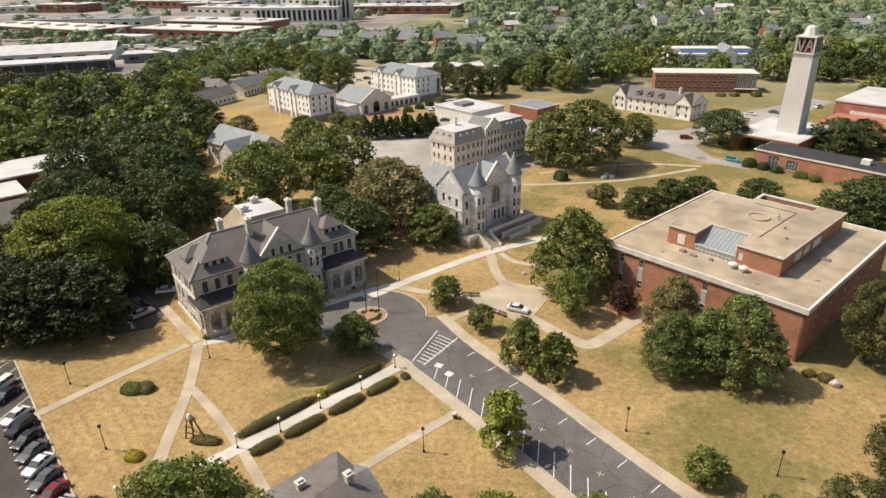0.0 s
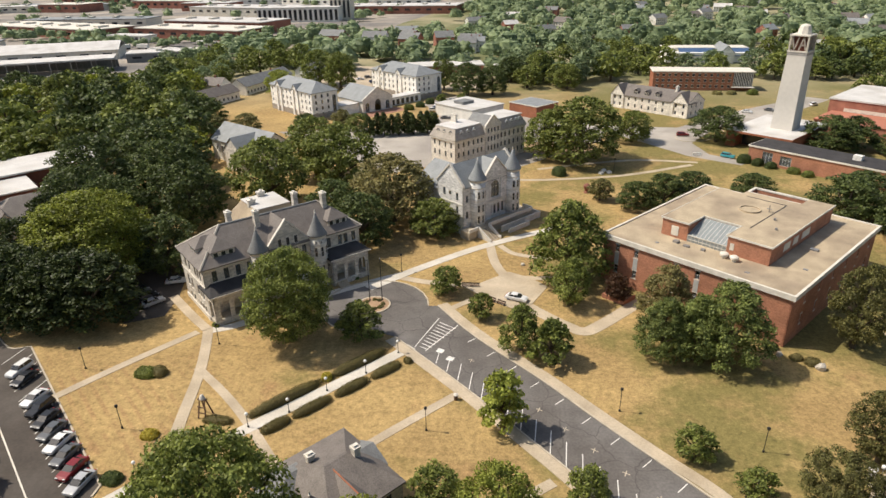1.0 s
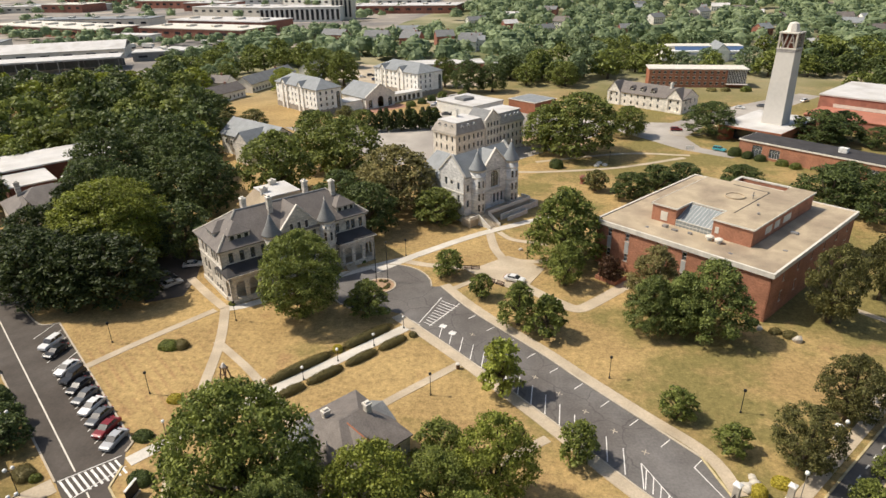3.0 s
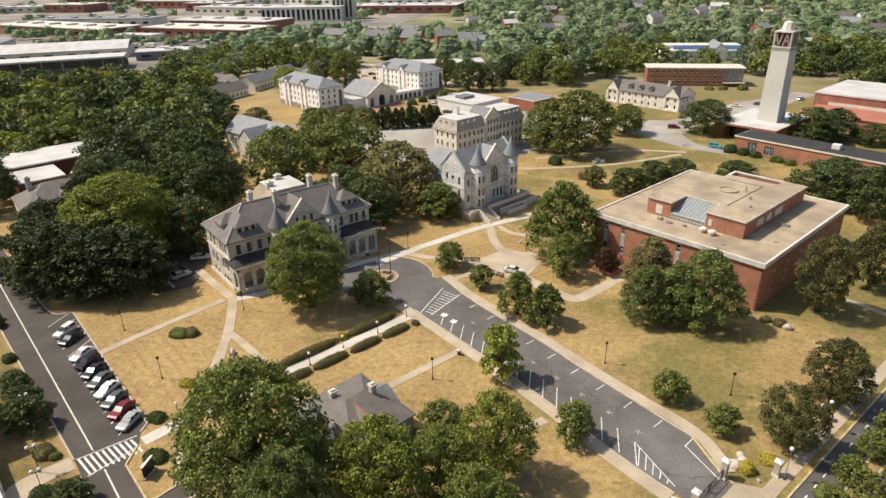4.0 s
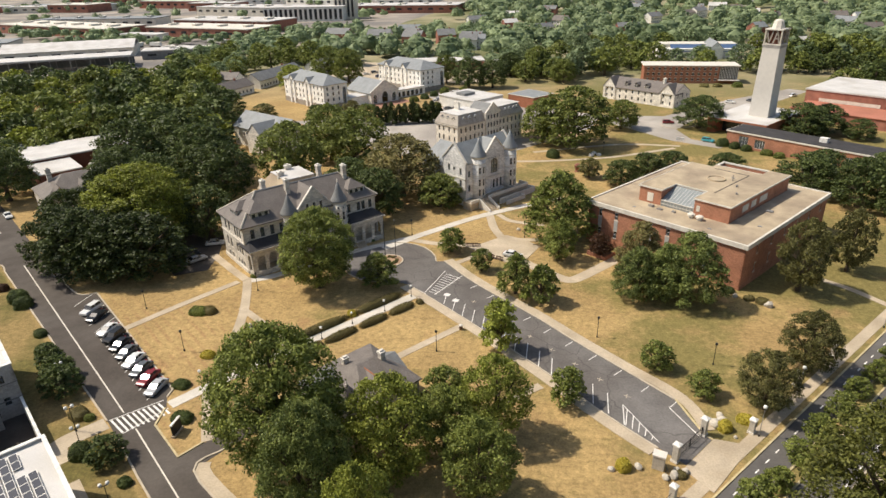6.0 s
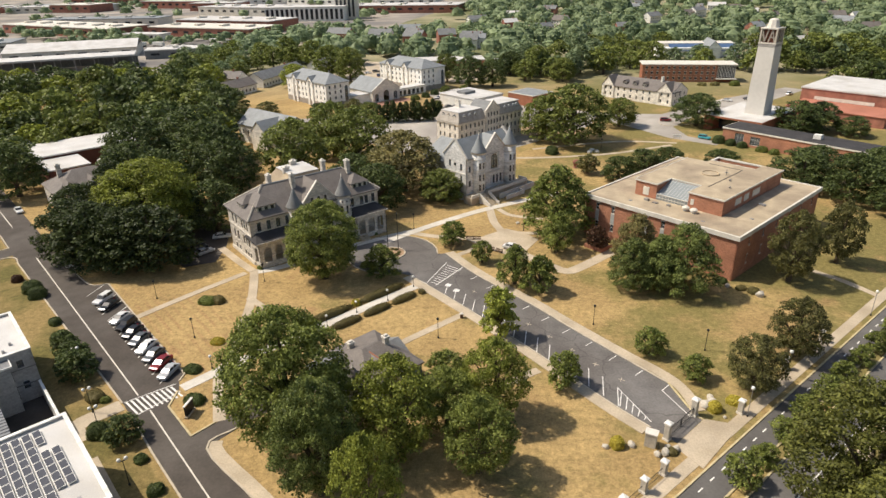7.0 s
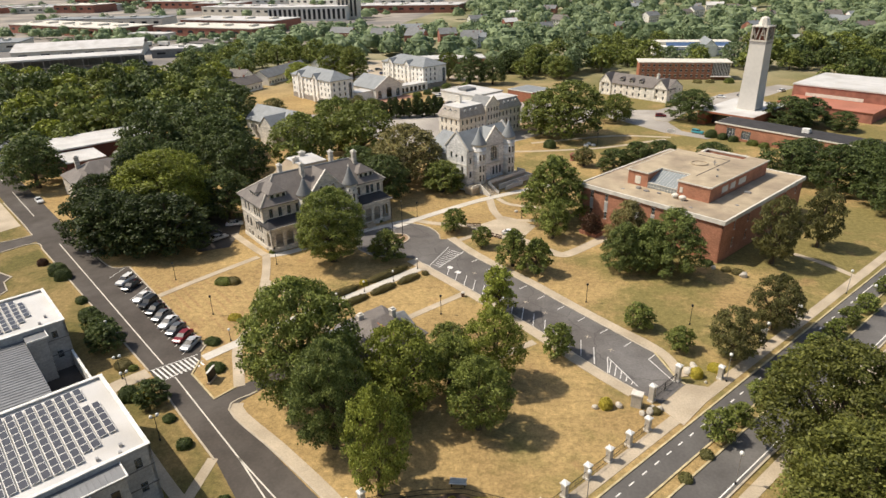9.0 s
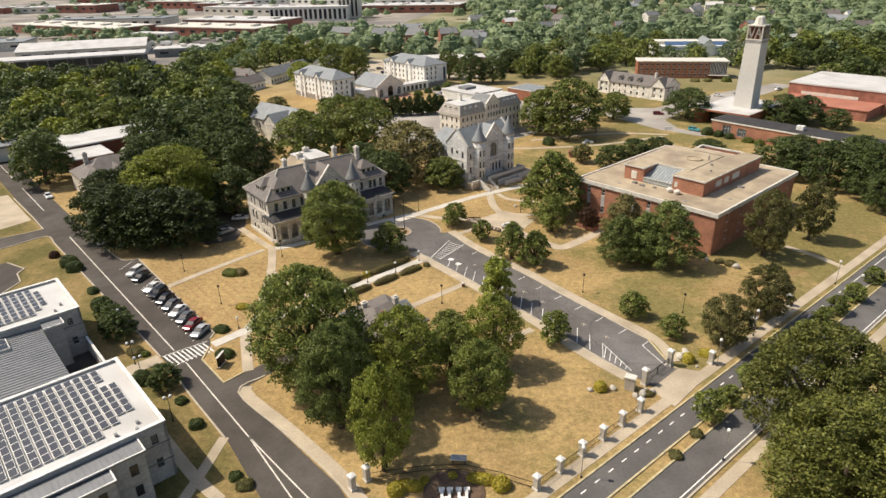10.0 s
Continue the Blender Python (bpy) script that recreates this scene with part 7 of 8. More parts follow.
for u, v0, v1, w, h in ((-76.5, 25.0, 38.3, 1.0, 1.25), (-76.5, 40.3, 51.8, 1.0, 1.3), (-71.7, 24.6, 29.4, 0.95, 1.1), (-71.6, 30.0, 37.0, 0.95, 1.15), (-71.5, 37.8, 44.4, 0.95, 1.15), (-71.4, 45.0, 51.2, 0.95, 1.15), (-71.0, 52.0, 53.4, 0.8, 0.8)):
    x, y = xy(u, (v0 + v1) / 2)
    shrub(x, y, (v1 - v0) / 2, w, h, "hedge", TURN + 90, "hedge", "clipped brownish-green hedge beside the footpath", "hedge", "hedges along the footpath")
SHRUBS = [
    (-99.6, 17.2, 1.9, 1.4, 1.3, "green", "loose green shrub on the dry lawn"), (-98.4, 19.0, 1.6, 1.3, 1.2, "hedge", "loose green shrub on the dry lawn"),
    (-83.0, 12.0, 1.3, 1.1, 0.9, "yellow", "bright yellow shrub on the dry lawn"), (-76.6, 39.4, 0.9, 0.8, 1.2, "yellow", "yellowish shrub between the hedges"),
    (-77.4, 4.9, 1.5, 1.2, 1.0, "dark", "rounded dark shrub beside the parking bays"), (-68.6, 1.6, 1.7, 1.3, 1.2, "dark", "rounded dark shrub beside the signboard"),
    (-79.0, 21.0, 2.4, 0.9, 0.9, "hedge", "low hedge beside the bell frame"),
    (-140.5, -10.5, 1.1, 1.1, 1.5, "red", "dark red shrub on the lawn"), (-132.0, -9.0, 2.0, 1.6, 2.6, "dark", "dark shrub beside the campus road"), (-128.5, -8.8, 1.8, 1.6, 2.2, "dark", "dark shrub beside the campus road"),
    (-113.0, -8.9, 1.3, 1.1, 1.2, "dark", "dark shrub beside the campus road"), (-104.0, -9.6, 2.2, 1.8, 2.2, "dark", "dark shrub beside the campus road"),
    (-70.9, -12.4, 1.6, 1.5, 2.0, "dark", "rounded dark shrub by the solar building"), (-69.2, -11.0, 1.2, 1.1, 1.2, "yellow", "yellow shrub by the solar building"),
    (-81.0, -10.2, 1.8, 1.4, 1.2, "hedge", "low shrub by the walk"), (-79.0, -9.2, 0.8, 0.7, 0.8, "green", "low shrub by the walk"),
    (-60.6, -9.6, 1.0, 0.9, 0.9, "dark", "small shrub on the verge"), (-53.0, -10.2, 1.1, 1.0, 1.2, "dark", "small shrub on the verge"), (-36.0, -10.4, 1.2, 1.0, 1.0, "olive", "small shrub on the verge"), (-38.5, -10.6, 0.9, 0.9, 0.8, "dark", "small shrub on the verge"),
    (-15.2, 42.7, 1.0, 1.0, 1.5, "yellow", "clipped yellow bush in a stone planter"), (-9.4, 60.6, 1.0, 1.0, 1.5, "yellow", "clipped yellow bush by the gate"), (-8.0, 64.6, 1.3, 1.0, 1.1, "yellow", "clipped yellow bush by the gate"), (-9.0, 47.2, 0.8, 0.8, 0.7, "hedge", "dry plants by the gate pier"),
    (1.3, 37.5, 0.9, 0.9, 0.9, "olive", "small shrub on the street median"), (1.1, 43.8, 0.9, 0.9, 0.9, "olive", "small shrub on the street median"),
    (-20.9, 4.2, 1.2, 1.0, 1.5, "yellow", "clipped golden shrub round the flower bed"), (-11.8, 15.2, 1.2, 1.1, 1.5, "yellow", "clipped golden shrub round the flower bed"),
    (-19.7, 8.2, 0.6, 0.6, 0.8, "yellow", "clipped golden shrub round the flower bed"), (-17.6, 11.6, 0.6, 0.6, 0.8, "yellow", "clipped golden shrub round the flower bed"),
    (-20.2, 6.0, 1.8, 0.8, 1.2, "yellow", "clipped golden hedge round the flower bed"), (-14.4, 13.9, 2.0, 0.8, 1.2, "yellow", "clipped golden hedge round the flower bed"),
    (-106.6, 33.0, 0.7, 0.5, 0.8, "green", "small shrub by the stone porch"), (-104.6, 64.5, 1.2, 0.7, 0.8, "dark", "dark shrub by the hall steps"), (-104.3, 61.0, 1.0, 0.7, 0.9, "dark", "dark shrub by the hall steps"),
    (-22.0, 103.0, 1.3, 1.1, 1.1, "hedge", "dry shrub at the library corner"), (-24.5, 102.5, 1.1, 0.9, 0.9, "hedge", "dry shrub at the library corner"), (-29.0, 102.9, 1.2, 0.9, 1.0, "dark", "dry shrub at the library corner"),
    (-109.4, 168.5, 0.3, 0.3, 0.4, "dark", "small plant on the lawn"), (-119.0, 156.0, 2.2, 2.0, 2.8, "dark", "rounded shrub on the lawn"),
    (-78.5, 211.0, 2.0, 1.6, 2.2, "dark", "dark shrub by the low brick building"), (-74.0, 210.6, 1.8, 1.6, 2.0, "dark", "dark shrub by the low brick building"), (-66.5, 210.0, 2.0, 1.6, 1.9, "green", "dark shrub by the low brick building"), (-62.0, 209.6, 1.8, 1.5, 1.8, "green", "dark shrub by the low brick building"), (-83.0, 210.8, 2.2, 1.8, 2.8, "dark", "dark shrub by the low brick building"),
    (-128.0, 222.0, 1.8, 1.6, 2.4, "green", "rounded shrub beside the drive"),
    (-236.0, 150.0, 1.8, 1.6, 2.0, "green", "shrub before the dormitory"), (-234.0, 160.0, 2.2, 1.8, 2.2, "dark", "shrub before the dormitory"), (-233.0, 186.0, 2.4, 1.8, 2.4, "green", "shrub before the dormitory"), (-234.0, 194.0, 2.2, 1.8, 2.4, "dark", "shrub before the dormitory"), (-236.0, 202.0, 2.2, 1.8, 2.6, "dark", "shrub before the dormitory"), (-248.0, 139.0, 2.8, 2.4, 3.4, "dark", "dark rounded tree-like shrub by the dormitory"),
    (-140.0, 322.0, 2.4, 2.0, 1.8, "brown", "dry brown shrub by the brick building"), (-145.0, 317.0, 2.4, 2.0, 1.8, "brown", "dry brown shrub by the brick building"), (-132.0, 328.0, 2.6, 2.2, 2.6, "green", "shrub by the brick building"),
]
for u, v, a, b, c, leaf, label in SHRUBS:
    shrub(*xy(u, v), a, b, c, leaf, TURN + (u * 31) % 90 if a - b < 0.5 else TURN + 40, "shrub", label)
for u, v, r, h in ((0.7, 54.6, 1.8, 3.4), (0.7, 61.8, 2.0, 3.8), (0.9, 69.1, 2.3, 4.0), (1.3, 76.7, 2.3, 4.2), (1.3, 83.6, 1.9, 3.6), (1.9, 90.3, 2.0, 3.8), (2.4, 97.0, 2.0, 4.0), (2.8, 105.0, 2.1, 4.0), (3.1, 116.0, 2.0, 4.0), (0.4, 48.5, 2.2, 5.5)):
    tree(*xy(u, v), r, h, "green", "round", "small", "small clipped tree on the street median", True)
for u, v, r, h in ((-100.0, -9.9, 2.4, 4.6), (-94.0, -10.0, 2.6, 5.0), (-89.0, -10.4, 3.0, 6.0), (-66.8, -9.8, 2.6, 4.6)):
    tree(*xy(u, v), r, h, "dark", "round", "small", "small dark tree beside the campus road", True)
for k in range(10):
    tree(-55 + 2.9 * k, 243.5 + 0.6 * k + (k % 2) * 2.5, 3.0, 8.6 + 0.8 * (k % 3), "deep", "cone", "small", "dark pointed evergreen in a row", True)
for u, v, r, h in ((-208, 166, 2.3, 6.0), (-200, 172, 2.2, 6.5), (-232, 206, 2.6, 5.0), (-226, 214, 2.4, 4.6)):
    tree(*xy(u, v), r, h, "green", "round", "small", "small tree before the dormitory")

# ---- lamps, poles, signs ----
def rod(bm, x, y, r, z0, z1, seg=10):
    lathe(bm, [(r, z0), (r * 0.8, z1)], seg, x, y)


LAMPS = {}


def lamp(kind, x, y, turn=0.0):
    if kind not in LAMPS:
        h = {"lawn": 4.0, "globe": 2.3, "double": 4.4, "street": 5.2}[kind]
        label = {"lawn": "slim dark lawn lamp post with a small head", "globe": "short footpath lamp with a white globe", "double": "lamp post with two white heads", "street": "grey street lamp post beside the pavement"}[kind]
        t = thing("lamp_post", Matrix.Identity(4), label, "lamp", kind + " lamps")
        bm = bmesh.new()
        lathe(bm, [(0.16, 0), (0.16, 0.3), (0.07, 0.36)], 10)
        part("base", bm, M["black_metal"], t)
        bm = bmesh.new()
        rod(bm, 0, 0, 0.06, 0.34, h)
        part("pole", bm, M["black_metal"] if kind != "street" else M["metal"], t)
        spots = [(-0.45, 0), (0.45, 0)] if kind == "double" else [(0, 0)]
        if kind == "double":
            part("arm", boxes((-0.5, 0.5, -0.04, 0.04, h - 0.1, h)), M["black_metal"], t)
        for sx, sy in spots:
            bm = bmesh.new()
            if kind == "lawn":
                lathe(bm, [(0.1, h - 0.05), (0.24, h + 0.1), (0.24, h + 0.4), (0.08, h + 0.5)], 10, sx, sy)
            elif kind == "street":
                lathe(bm, [(0.1, h - 0.1), (0.3, h), (0.26, h + 0.35), (0.05, h + 0.45)], 10, sx, sy)
            else:
                lathe(bm, [(0.08, h), (0.22, h + 0.08), (0.28, h + 0.26), (0.22, h + 0.44), (0.05, h + 0.52)], 12, sx, sy)
            part("lamp_head", bm, M["black_metal"] if kind == "lawn" else M["lamp_glass"], t, smooth=True)
        LAMPS[kind] = t
        t.matrix_world = pose(x, y, 0, 0, 0, turn)
        return t
    return copy_thing(LAMPS[kind], pose(x, y, 0, 0, 0, turn))


for x, y in ((-58.3, 66.3), (37.2, 68.0), (-53.0, 90.2), (-73.7, 81.0), (-11.4, 69.1), (18.3, 75.7), (-23.3, 122.3), (5.8, 122.3), (28.0, 240.0), (36.0, 200.0)):
    lamp("lawn", x, y)
for x, y in ((-33.6, 71.8), (-29.0, 77.6), (-23.5, 82.9), (-18.9, 89.4), (-38.8, 67.9), (-50.6, 56.8)):
    lamp("globe", x, y)
for x, y in ((-64.8, 43.7), (-61.0, 39.4), (-50.3, 29.2), (-74.0, 54.5)):
    lamp("double", x, y, 40)
for x, y in ((12.5, 21.7), (32.8, 26.5), (38.6, 49.8), (72.6, 82.4), (48.2, 60.2), (74.0, 76.0)):
    lamp("street", x, y)
for u, v in ((-93.7, 61.0), (-92.1, 63.0)):
    f = thing("flagpole", at(u, v), "tall dark metal flagpole on the planting island", "flagpole", "flagpoles")
    bm = bmesh.new()
    lathe(bm, [(0.22, 0.1), (0.22, 0.3), (0.09, 0.36), (0.05, 9.6)], 12)
    part("pole", bm, M["black_metal"], f)
    bm = bmesh.new()
    lathe(bm, [(0.03, 9.6), (0.11, 9.68), (0.11, 9.78), (0.02, 9.88)], 10)
    part("finial", bm, M["metal"], f)
for k in range(9):
    a = k * 2.4
    shrub(*xy(-91.7 + 1.9 * math.cos(a), 60.5 + 1.9 * math.sin(a)), 0.5, 0.4, 0.5, "brown" if k % 2 else "olive", k * 40, "shrub", "dry low plant on the round island")

# signboard by the road
sg_ = thing("signboard", at(-66.0, -0.2, 0, -52), "dark green signboard on a pale base with plain bars", "sign")
part("base", boxes((-1.3, 1.3, -0.25, 0.25, 0, 0.35)), M["concrete"], sg_)
part("board", boxes((-1.15, 1.15, -0.12, 0.12, 0.352, 2.2)), M["black_metal"], sg_)
part("top_cap", boxes((-1.25, 1.25, -0.18, 0.18, 2.204, 2.36)), M["white_paint"], sg_)
for k in range(5):
    part("text_bar", boxes((-0.95, 0.3 + 0.12 * (k % 3), -0.135, -0.123, 1.9 - 0.3 * k, 2.0 - 0.3 * k)), M["panel_grey"], sg_)
# tilted notice board behind the flower bed
nb = thing("notice_board", at(-19.0, 14.0, 0, 42), "tilted pale blue notice board on two posts", "sign")
part("board", boxes((-1.15, 1.15, -0.45, 0.55, 1.0, 1.08)), M["sky_glass"], nb)
for x in (-0.9, 0.9):
    part("post", boxes((x - 0.06, x + 0.06, -0.06, 0.06, 0, 1.0)), M["black_metal"], nb)
part("frame", boxes((-1.2, 1.2, -0.52, -0.454, 0.98, 1.1), (-1.2, 1.2, 0.554, 0.62, 0.98, 1.1)), M["white_paint"], nb)
# flower bed with two white crest shapes
fb = thing("flower_bed", at(-15.4, 9.8, 0, 47), "round mulched flower bed with two white crest shapes", "flower bed")
bm = bmesh.new()
lathe(bm, [(4.2, 0.0), (4.2, 0.12), (3.6, 0.22), (0.0, 0.3)], 36)
part("mulch", bm, M["mulch"], fb)
for x in (-1.15, 1.15):
    part("crest", boxes((x - 0.95, x - 0.15, -0.2, 0.35, 0.25, 0.75), (x + 0.15, x + 0.95, -0.2, 0.35, 0.25, 0.75), (x - 0.7, x - 0.3, -1.7, -0.2, 0.25, 0.7), (x + 0.3, x + 0.7, -1.7, -0.2, 0.25, 0.7), (x - 0.3, x + 0.3, -1.7, -1.25, 0.25, 0.7)), M["white_paint"], fb)
# bell frame on the lawn
bf = thing("bell_stand", at(-81.7, 20.2, 0, 30), "brown wooden frame holding a pale bell", "sculpture")
for x, y in ((-0.7, -0.9), (0.7, -0.9), (-0.7, 0.9), (0.7, 0.9)):
    bm = bmesh.new()
    A = [bm.verts.new((x + dx, y + dy, 0)) for dx, dy in ((-0.09, -0.09), (0.09, -0.09), (0.09, 0.09), (-0.09, 0.09))]
    B = [bm.verts.new((x * 0.62 + dx, y * 0.2 + dy, 3.1)) for dx, dy in ((-0.08, -0.08), (0.08, -0.08), (0.08, 0.08), (-0.08, 0.08))]
    bm.faces.new(A[::-1])
    bm.faces.new(B)
    for k in range(4):
        bm.faces.new((A[k], A[(k + 1) % 4], B[(k + 1) % 4], B[k]))
    part("leg", bm, M["wood"], bf)
for z, h in ((1.0, 0.75), (2.0, 0.55)):
    part("crossbar", boxes((-0.75, 0.75, -0.68 * h - 0.28, -0.68 * h - 0.16, z, z + 0.14)), M["wood"], bf)
part("top_beam", boxes((-0.75, 0.75, -0.3, 0.3, 3.1, 3.3)), M["wood"], bf)
bm = bmesh.new()
lathe(bm, [(0.5, 3.3), (0.42, 3.5), (0.3, 3.8), (0.22, 4.0), (0.05, 4.1)], 16)
part("bell", bm, M["trim_stone"], bf, smooth=True)
# benches, bin, stones
def bench(u, v, turn):
    b = thing("bench", at(u, v, 0, turn), "brown wooden park bench on the plaza edge", "bench", "plaza benches")
    for k in range(3):
        part("seat_slat", boxes((-1.0, 1.0, -0.25 + 0.17 * k, -0.11 + 0.17 * k, 0.42, 0.46)), M["wood"], b)
    for k in range(2):
        part("back_slat", boxes((-1.0, 1.0, 0.28, 0.32, 0.55 + 0.2 * k, 0.7 + 0.2 * k)), M["wood"], b)
    for x in (-0.85, 0.85):
        part("leg", boxes((x - 0.04, x + 0.04, -0.25, 0.3, 0, 0.42), (x - 0.04, x + 0.04, 0.24, 0.28, 0.42, 0.95)), M["black_metal"], b)


for u, v, a in ((-82.8, 81.2, 45), (-84.2, 80.0, 45), (-73.6, 79.6, 8), (-76.0, 79.2, 8)):
    bench(u, v, a)
lb_ = thing("litter_bin", at(-57.4, 51.6), "brown litter bin beside the footpath", "bin")
bm = bmesh.new()
lathe(bm, [(0.32, 0), (0.36, 0.9)], 14)
part("body", bm, M["wood"], lb_)
bm = bmesh.new()
lathe(bm, [(0.4, 0.9), (0.4, 1.0), (0.2, 1.15)], 14)
part("lid", bm, M["trim_stone"], lb_)
sc = thing("stone_sculpture", at(-102.4, 148.2), "reddish stone sculpture on the lawn", "sculpture")
bm = bmesh.new()
lathe(bm, [(0.9, 0), (0.6, 0.6), (0.9, 1.4), (1.1, 2.2), (0.5, 2.8)], 12)
part("stone", bm, M["brick_far"], sc)
wsn = thing("white_lawn_sign", at(-98.0, 207.0, 0, 30), "white low sign beside the drive", "sign")
part("board", boxes((-1.4, 1.4, -0.15, 0.15, 0.1, 1.3)), M["white_paint"], wsn)
part("plinth", boxes((-1.5, 1.5, -0.25, 0.25, 0, 0.1)), M["concrete"], wsn)
for u, v in ((-110.0, 166.5), (-108.5, 169.0), (-111.0, 169.5)):
    o = thing("pale_boulder", at(u, v), "pale flat boulder on the dry lawn", "stone", "pale boulders")
    bm = bmesh.new()
    lathe(bm, [(0.9, 0), (1.0, 0.4), (0.6, 0.8)], 7)
    part("stone", bm, M["trim_stone"], o)
pl = thing("brick_planter", at(-58.5, 99.2), "square red-brick planter with a pierced wall", "planter")
part("wall", boxes((-2.6, 2.6, -2.2, -1.9, 0, 0.9), (-2.6, -2.3, -1.9, 2.2, 0, 0.9), (2.3, 2.6, -1.9, 2.2, 0, 0.9)), M["lib_brick"], pl)
for k in range(6):
    part("pier", boxes((-2.4 + 0.85 * k, -2.15 + 0.85 * k, -2.26, -2.2, 0, 1.0)), M["brick_far"], pl)
part("soil", boxes((-2.3, 2.3, -1.9, 2.2, 0, 0.5)), M["mulch"], pl)

# ---- fence and gate ----
def pillar(u, v, h=2.2, w=0.75, label="square pale stone fence pillar with a capstone"):
    p = thing("stone_pillar", at(u, v), label, "pillar", "fence pillars")
    part("shaft", boxes((-w / 2, w / 2, -w / 2, w / 2, 0, h)), M["stone_pale"], p)
    part("base", boxes((-w / 2 - 0.1, w / 2 + 0.1, -w / 2 - 0.1, w / 2 + 0.1, 0, 0.35)), M["trim_stone"], p)
    bm = bmesh.new()
    hip(bm, -w / 2, w / 2, -w / 2, w / 2, h + 0.2, 0.25, -0.05, 0.05, -0.05, 0.05, 0.12, 0.2)
    part("capstone", bm, M["white_paint"], p)


def iron_fence(pts, h=1.5):
    """Rails and bars along a line of the plan."""
    (u0, v0), (u1, v1) = pts
    d = math.hypot(u1 - u0, v1 - v0)
    f = thing("iron_fence", at(u0, v0, 0, math.degrees(math.atan2(v1 - v0, u1 - u0))), "black iron railing between the stone pillars", "fence", "railings")
    for z in (0.25, h - 0.2):
        part("rail", boxes((0, d, -0.025, 0.025, z, z + 0.06)), M["black_metal"], f)
    n = int(d / 0.3)
    bar = to_mesh("bar", boxes((-0.013, 0.013, -0.013, 0.013, 0.05, h)))
    for k in range(1, n):
        link_mesh("bar", bar, M["black_metal"], f, "", Matrix.Translation((d * k / n, 0, 0)))


pv_ = [18.4, 23.2, 28.1, 33.0, 37.8, 42.6]
for a in pv_:
    pillar(-8.3 + 0.025 * (a - 18), a)
for a, b in zip(pv_, pv_[1:]):
    iron_fence(((-8.3 + 0.025 * (a - 18), a + 0.45), (-8.3 + 0.025 * (b - 18), b - 0.45)))
pillar(-11.0, 49.2, 2.9, 0.8, "tall pale gate pillar with a capstone")
pillar(-11.0, 57.2, 2.9, 0.8, "tall pale gate pillar with a capstone")
for u, v in ((-6.3, 62.8), (-6.4, 79.5), (-5.4, 93.0), (-25.4, 0.2), (-25.4, 2.6)):
    pillar(u, v, 2.3)
iron_fence(((-8.0, 43.1), (-10.8, 46.2)))
for a, b in (((-8.6, 18.1), (-13.0, 16.2)), ((-13.0, 16.2), (-17.5, 13.6)), ((-17.5, 13.6), (-21.0, 9.6)), ((-21.0, 9.6), (-23.6, 5.6)), ((-23.6, 5.6), (-25.2, 3.0))):
    iron_fence((a, b), 1.3)
gt = thing("iron_gate", at(-11.0, 49.7, 0, 90), "black iron double gate across the driveway", "gate")
for x0, x1 in ((0.0, 3.5), (3.55, 7.05)):
    lf = part("gate_leaf", boxes((x0, x0 + 0.08, -0.04, 0.04, 0.1, 1.7), (x1 - 0.08, x1, -0.04, 0.04, 0.1, 1.7), (x0, x1, -0.03, 0.03, 0.2, 0.28), (x0, x1, -0.03, 0.03, 1.55, 1.63)), M["black_metal"], gt)
    for k in range(1, 14):
        x = x0 + (x1 - x0) * k / 14
        part("bar", boxes((x - 0.013, x + 0.013, -0.013, 0.013, 0.2, 1.75)), M["black_metal"], lf)
gp = thing("gate_pier", at(-12.0, 46.4, 0, 20), "broad weathered stone pier beside the gate", "pillar")
part("pier", boxes((-0.8, 0.8, -0.6, 0.6, 0, 2.3)), M["stone_pale"], gp)
part("cap", boxes((-0.9, 0.9, -0.7, 0.7, 2.3, 2.5)), M["trim_stone"], gp)
rng_ = random.Random(5)
for u, v, s in ((-9.6, 46.4, 0.7), (-8.9, 48.1, 0.6), (-9.9, 47.7, 0.5), (-10.2, 45.3, 0.55), (-10.8, 60.4, 0.9), (-10.4, 61.9, 0.8), (-11.2, 62.8, 0.6), (-16.2, 41.2, 0.5), (-13.8, 44.3, 0.6), (-7.4, 60.0, 0.3), (-27.0, 101.6, 0.6), (-20.4, 102.4, 0.9), (-82.6, 96.6, 0.5)):
    o = thing("boulder", at(u, v, 0, rng_.uniform(0, 180)), "grey weathered boulder beside the planting", "stone", "boulders")
    bm = bmesh.new()
    bmesh.ops.create_icosphere(bm, subdivisions=2, radius=s)
    for w in bm.verts:
        w.co = Vector((w.co.x * rng_.uniform(0.9, 1.25), w.co.y * rng_.uniform(0.75, 1.0), max(0, w.co.z * rng_.uniform(0.8, 1.1) + s * 0.35)))
    part("stone", bm, M["stone_pale"], o)

# ---- cars ----
CARPAINT = {k: mat("car_paint_" + k, c, 0.3, 0.1, var=0.04, scale=2.0, bump=0, spec=0.6) for k, c in {"white": (0.72, 0.71, 0.68), "black": (0.012, 0.013, 0.015), "grey": (0.10, 0.105, 0.11), "red": (0.20, 0.012, 0.016), "silver": (0.42, 0.42, 0.42), "teal": (0.05, 0.32, 0.36), "blue": (0.03, 0.06, 0.16)}.items()}
CAR = {}


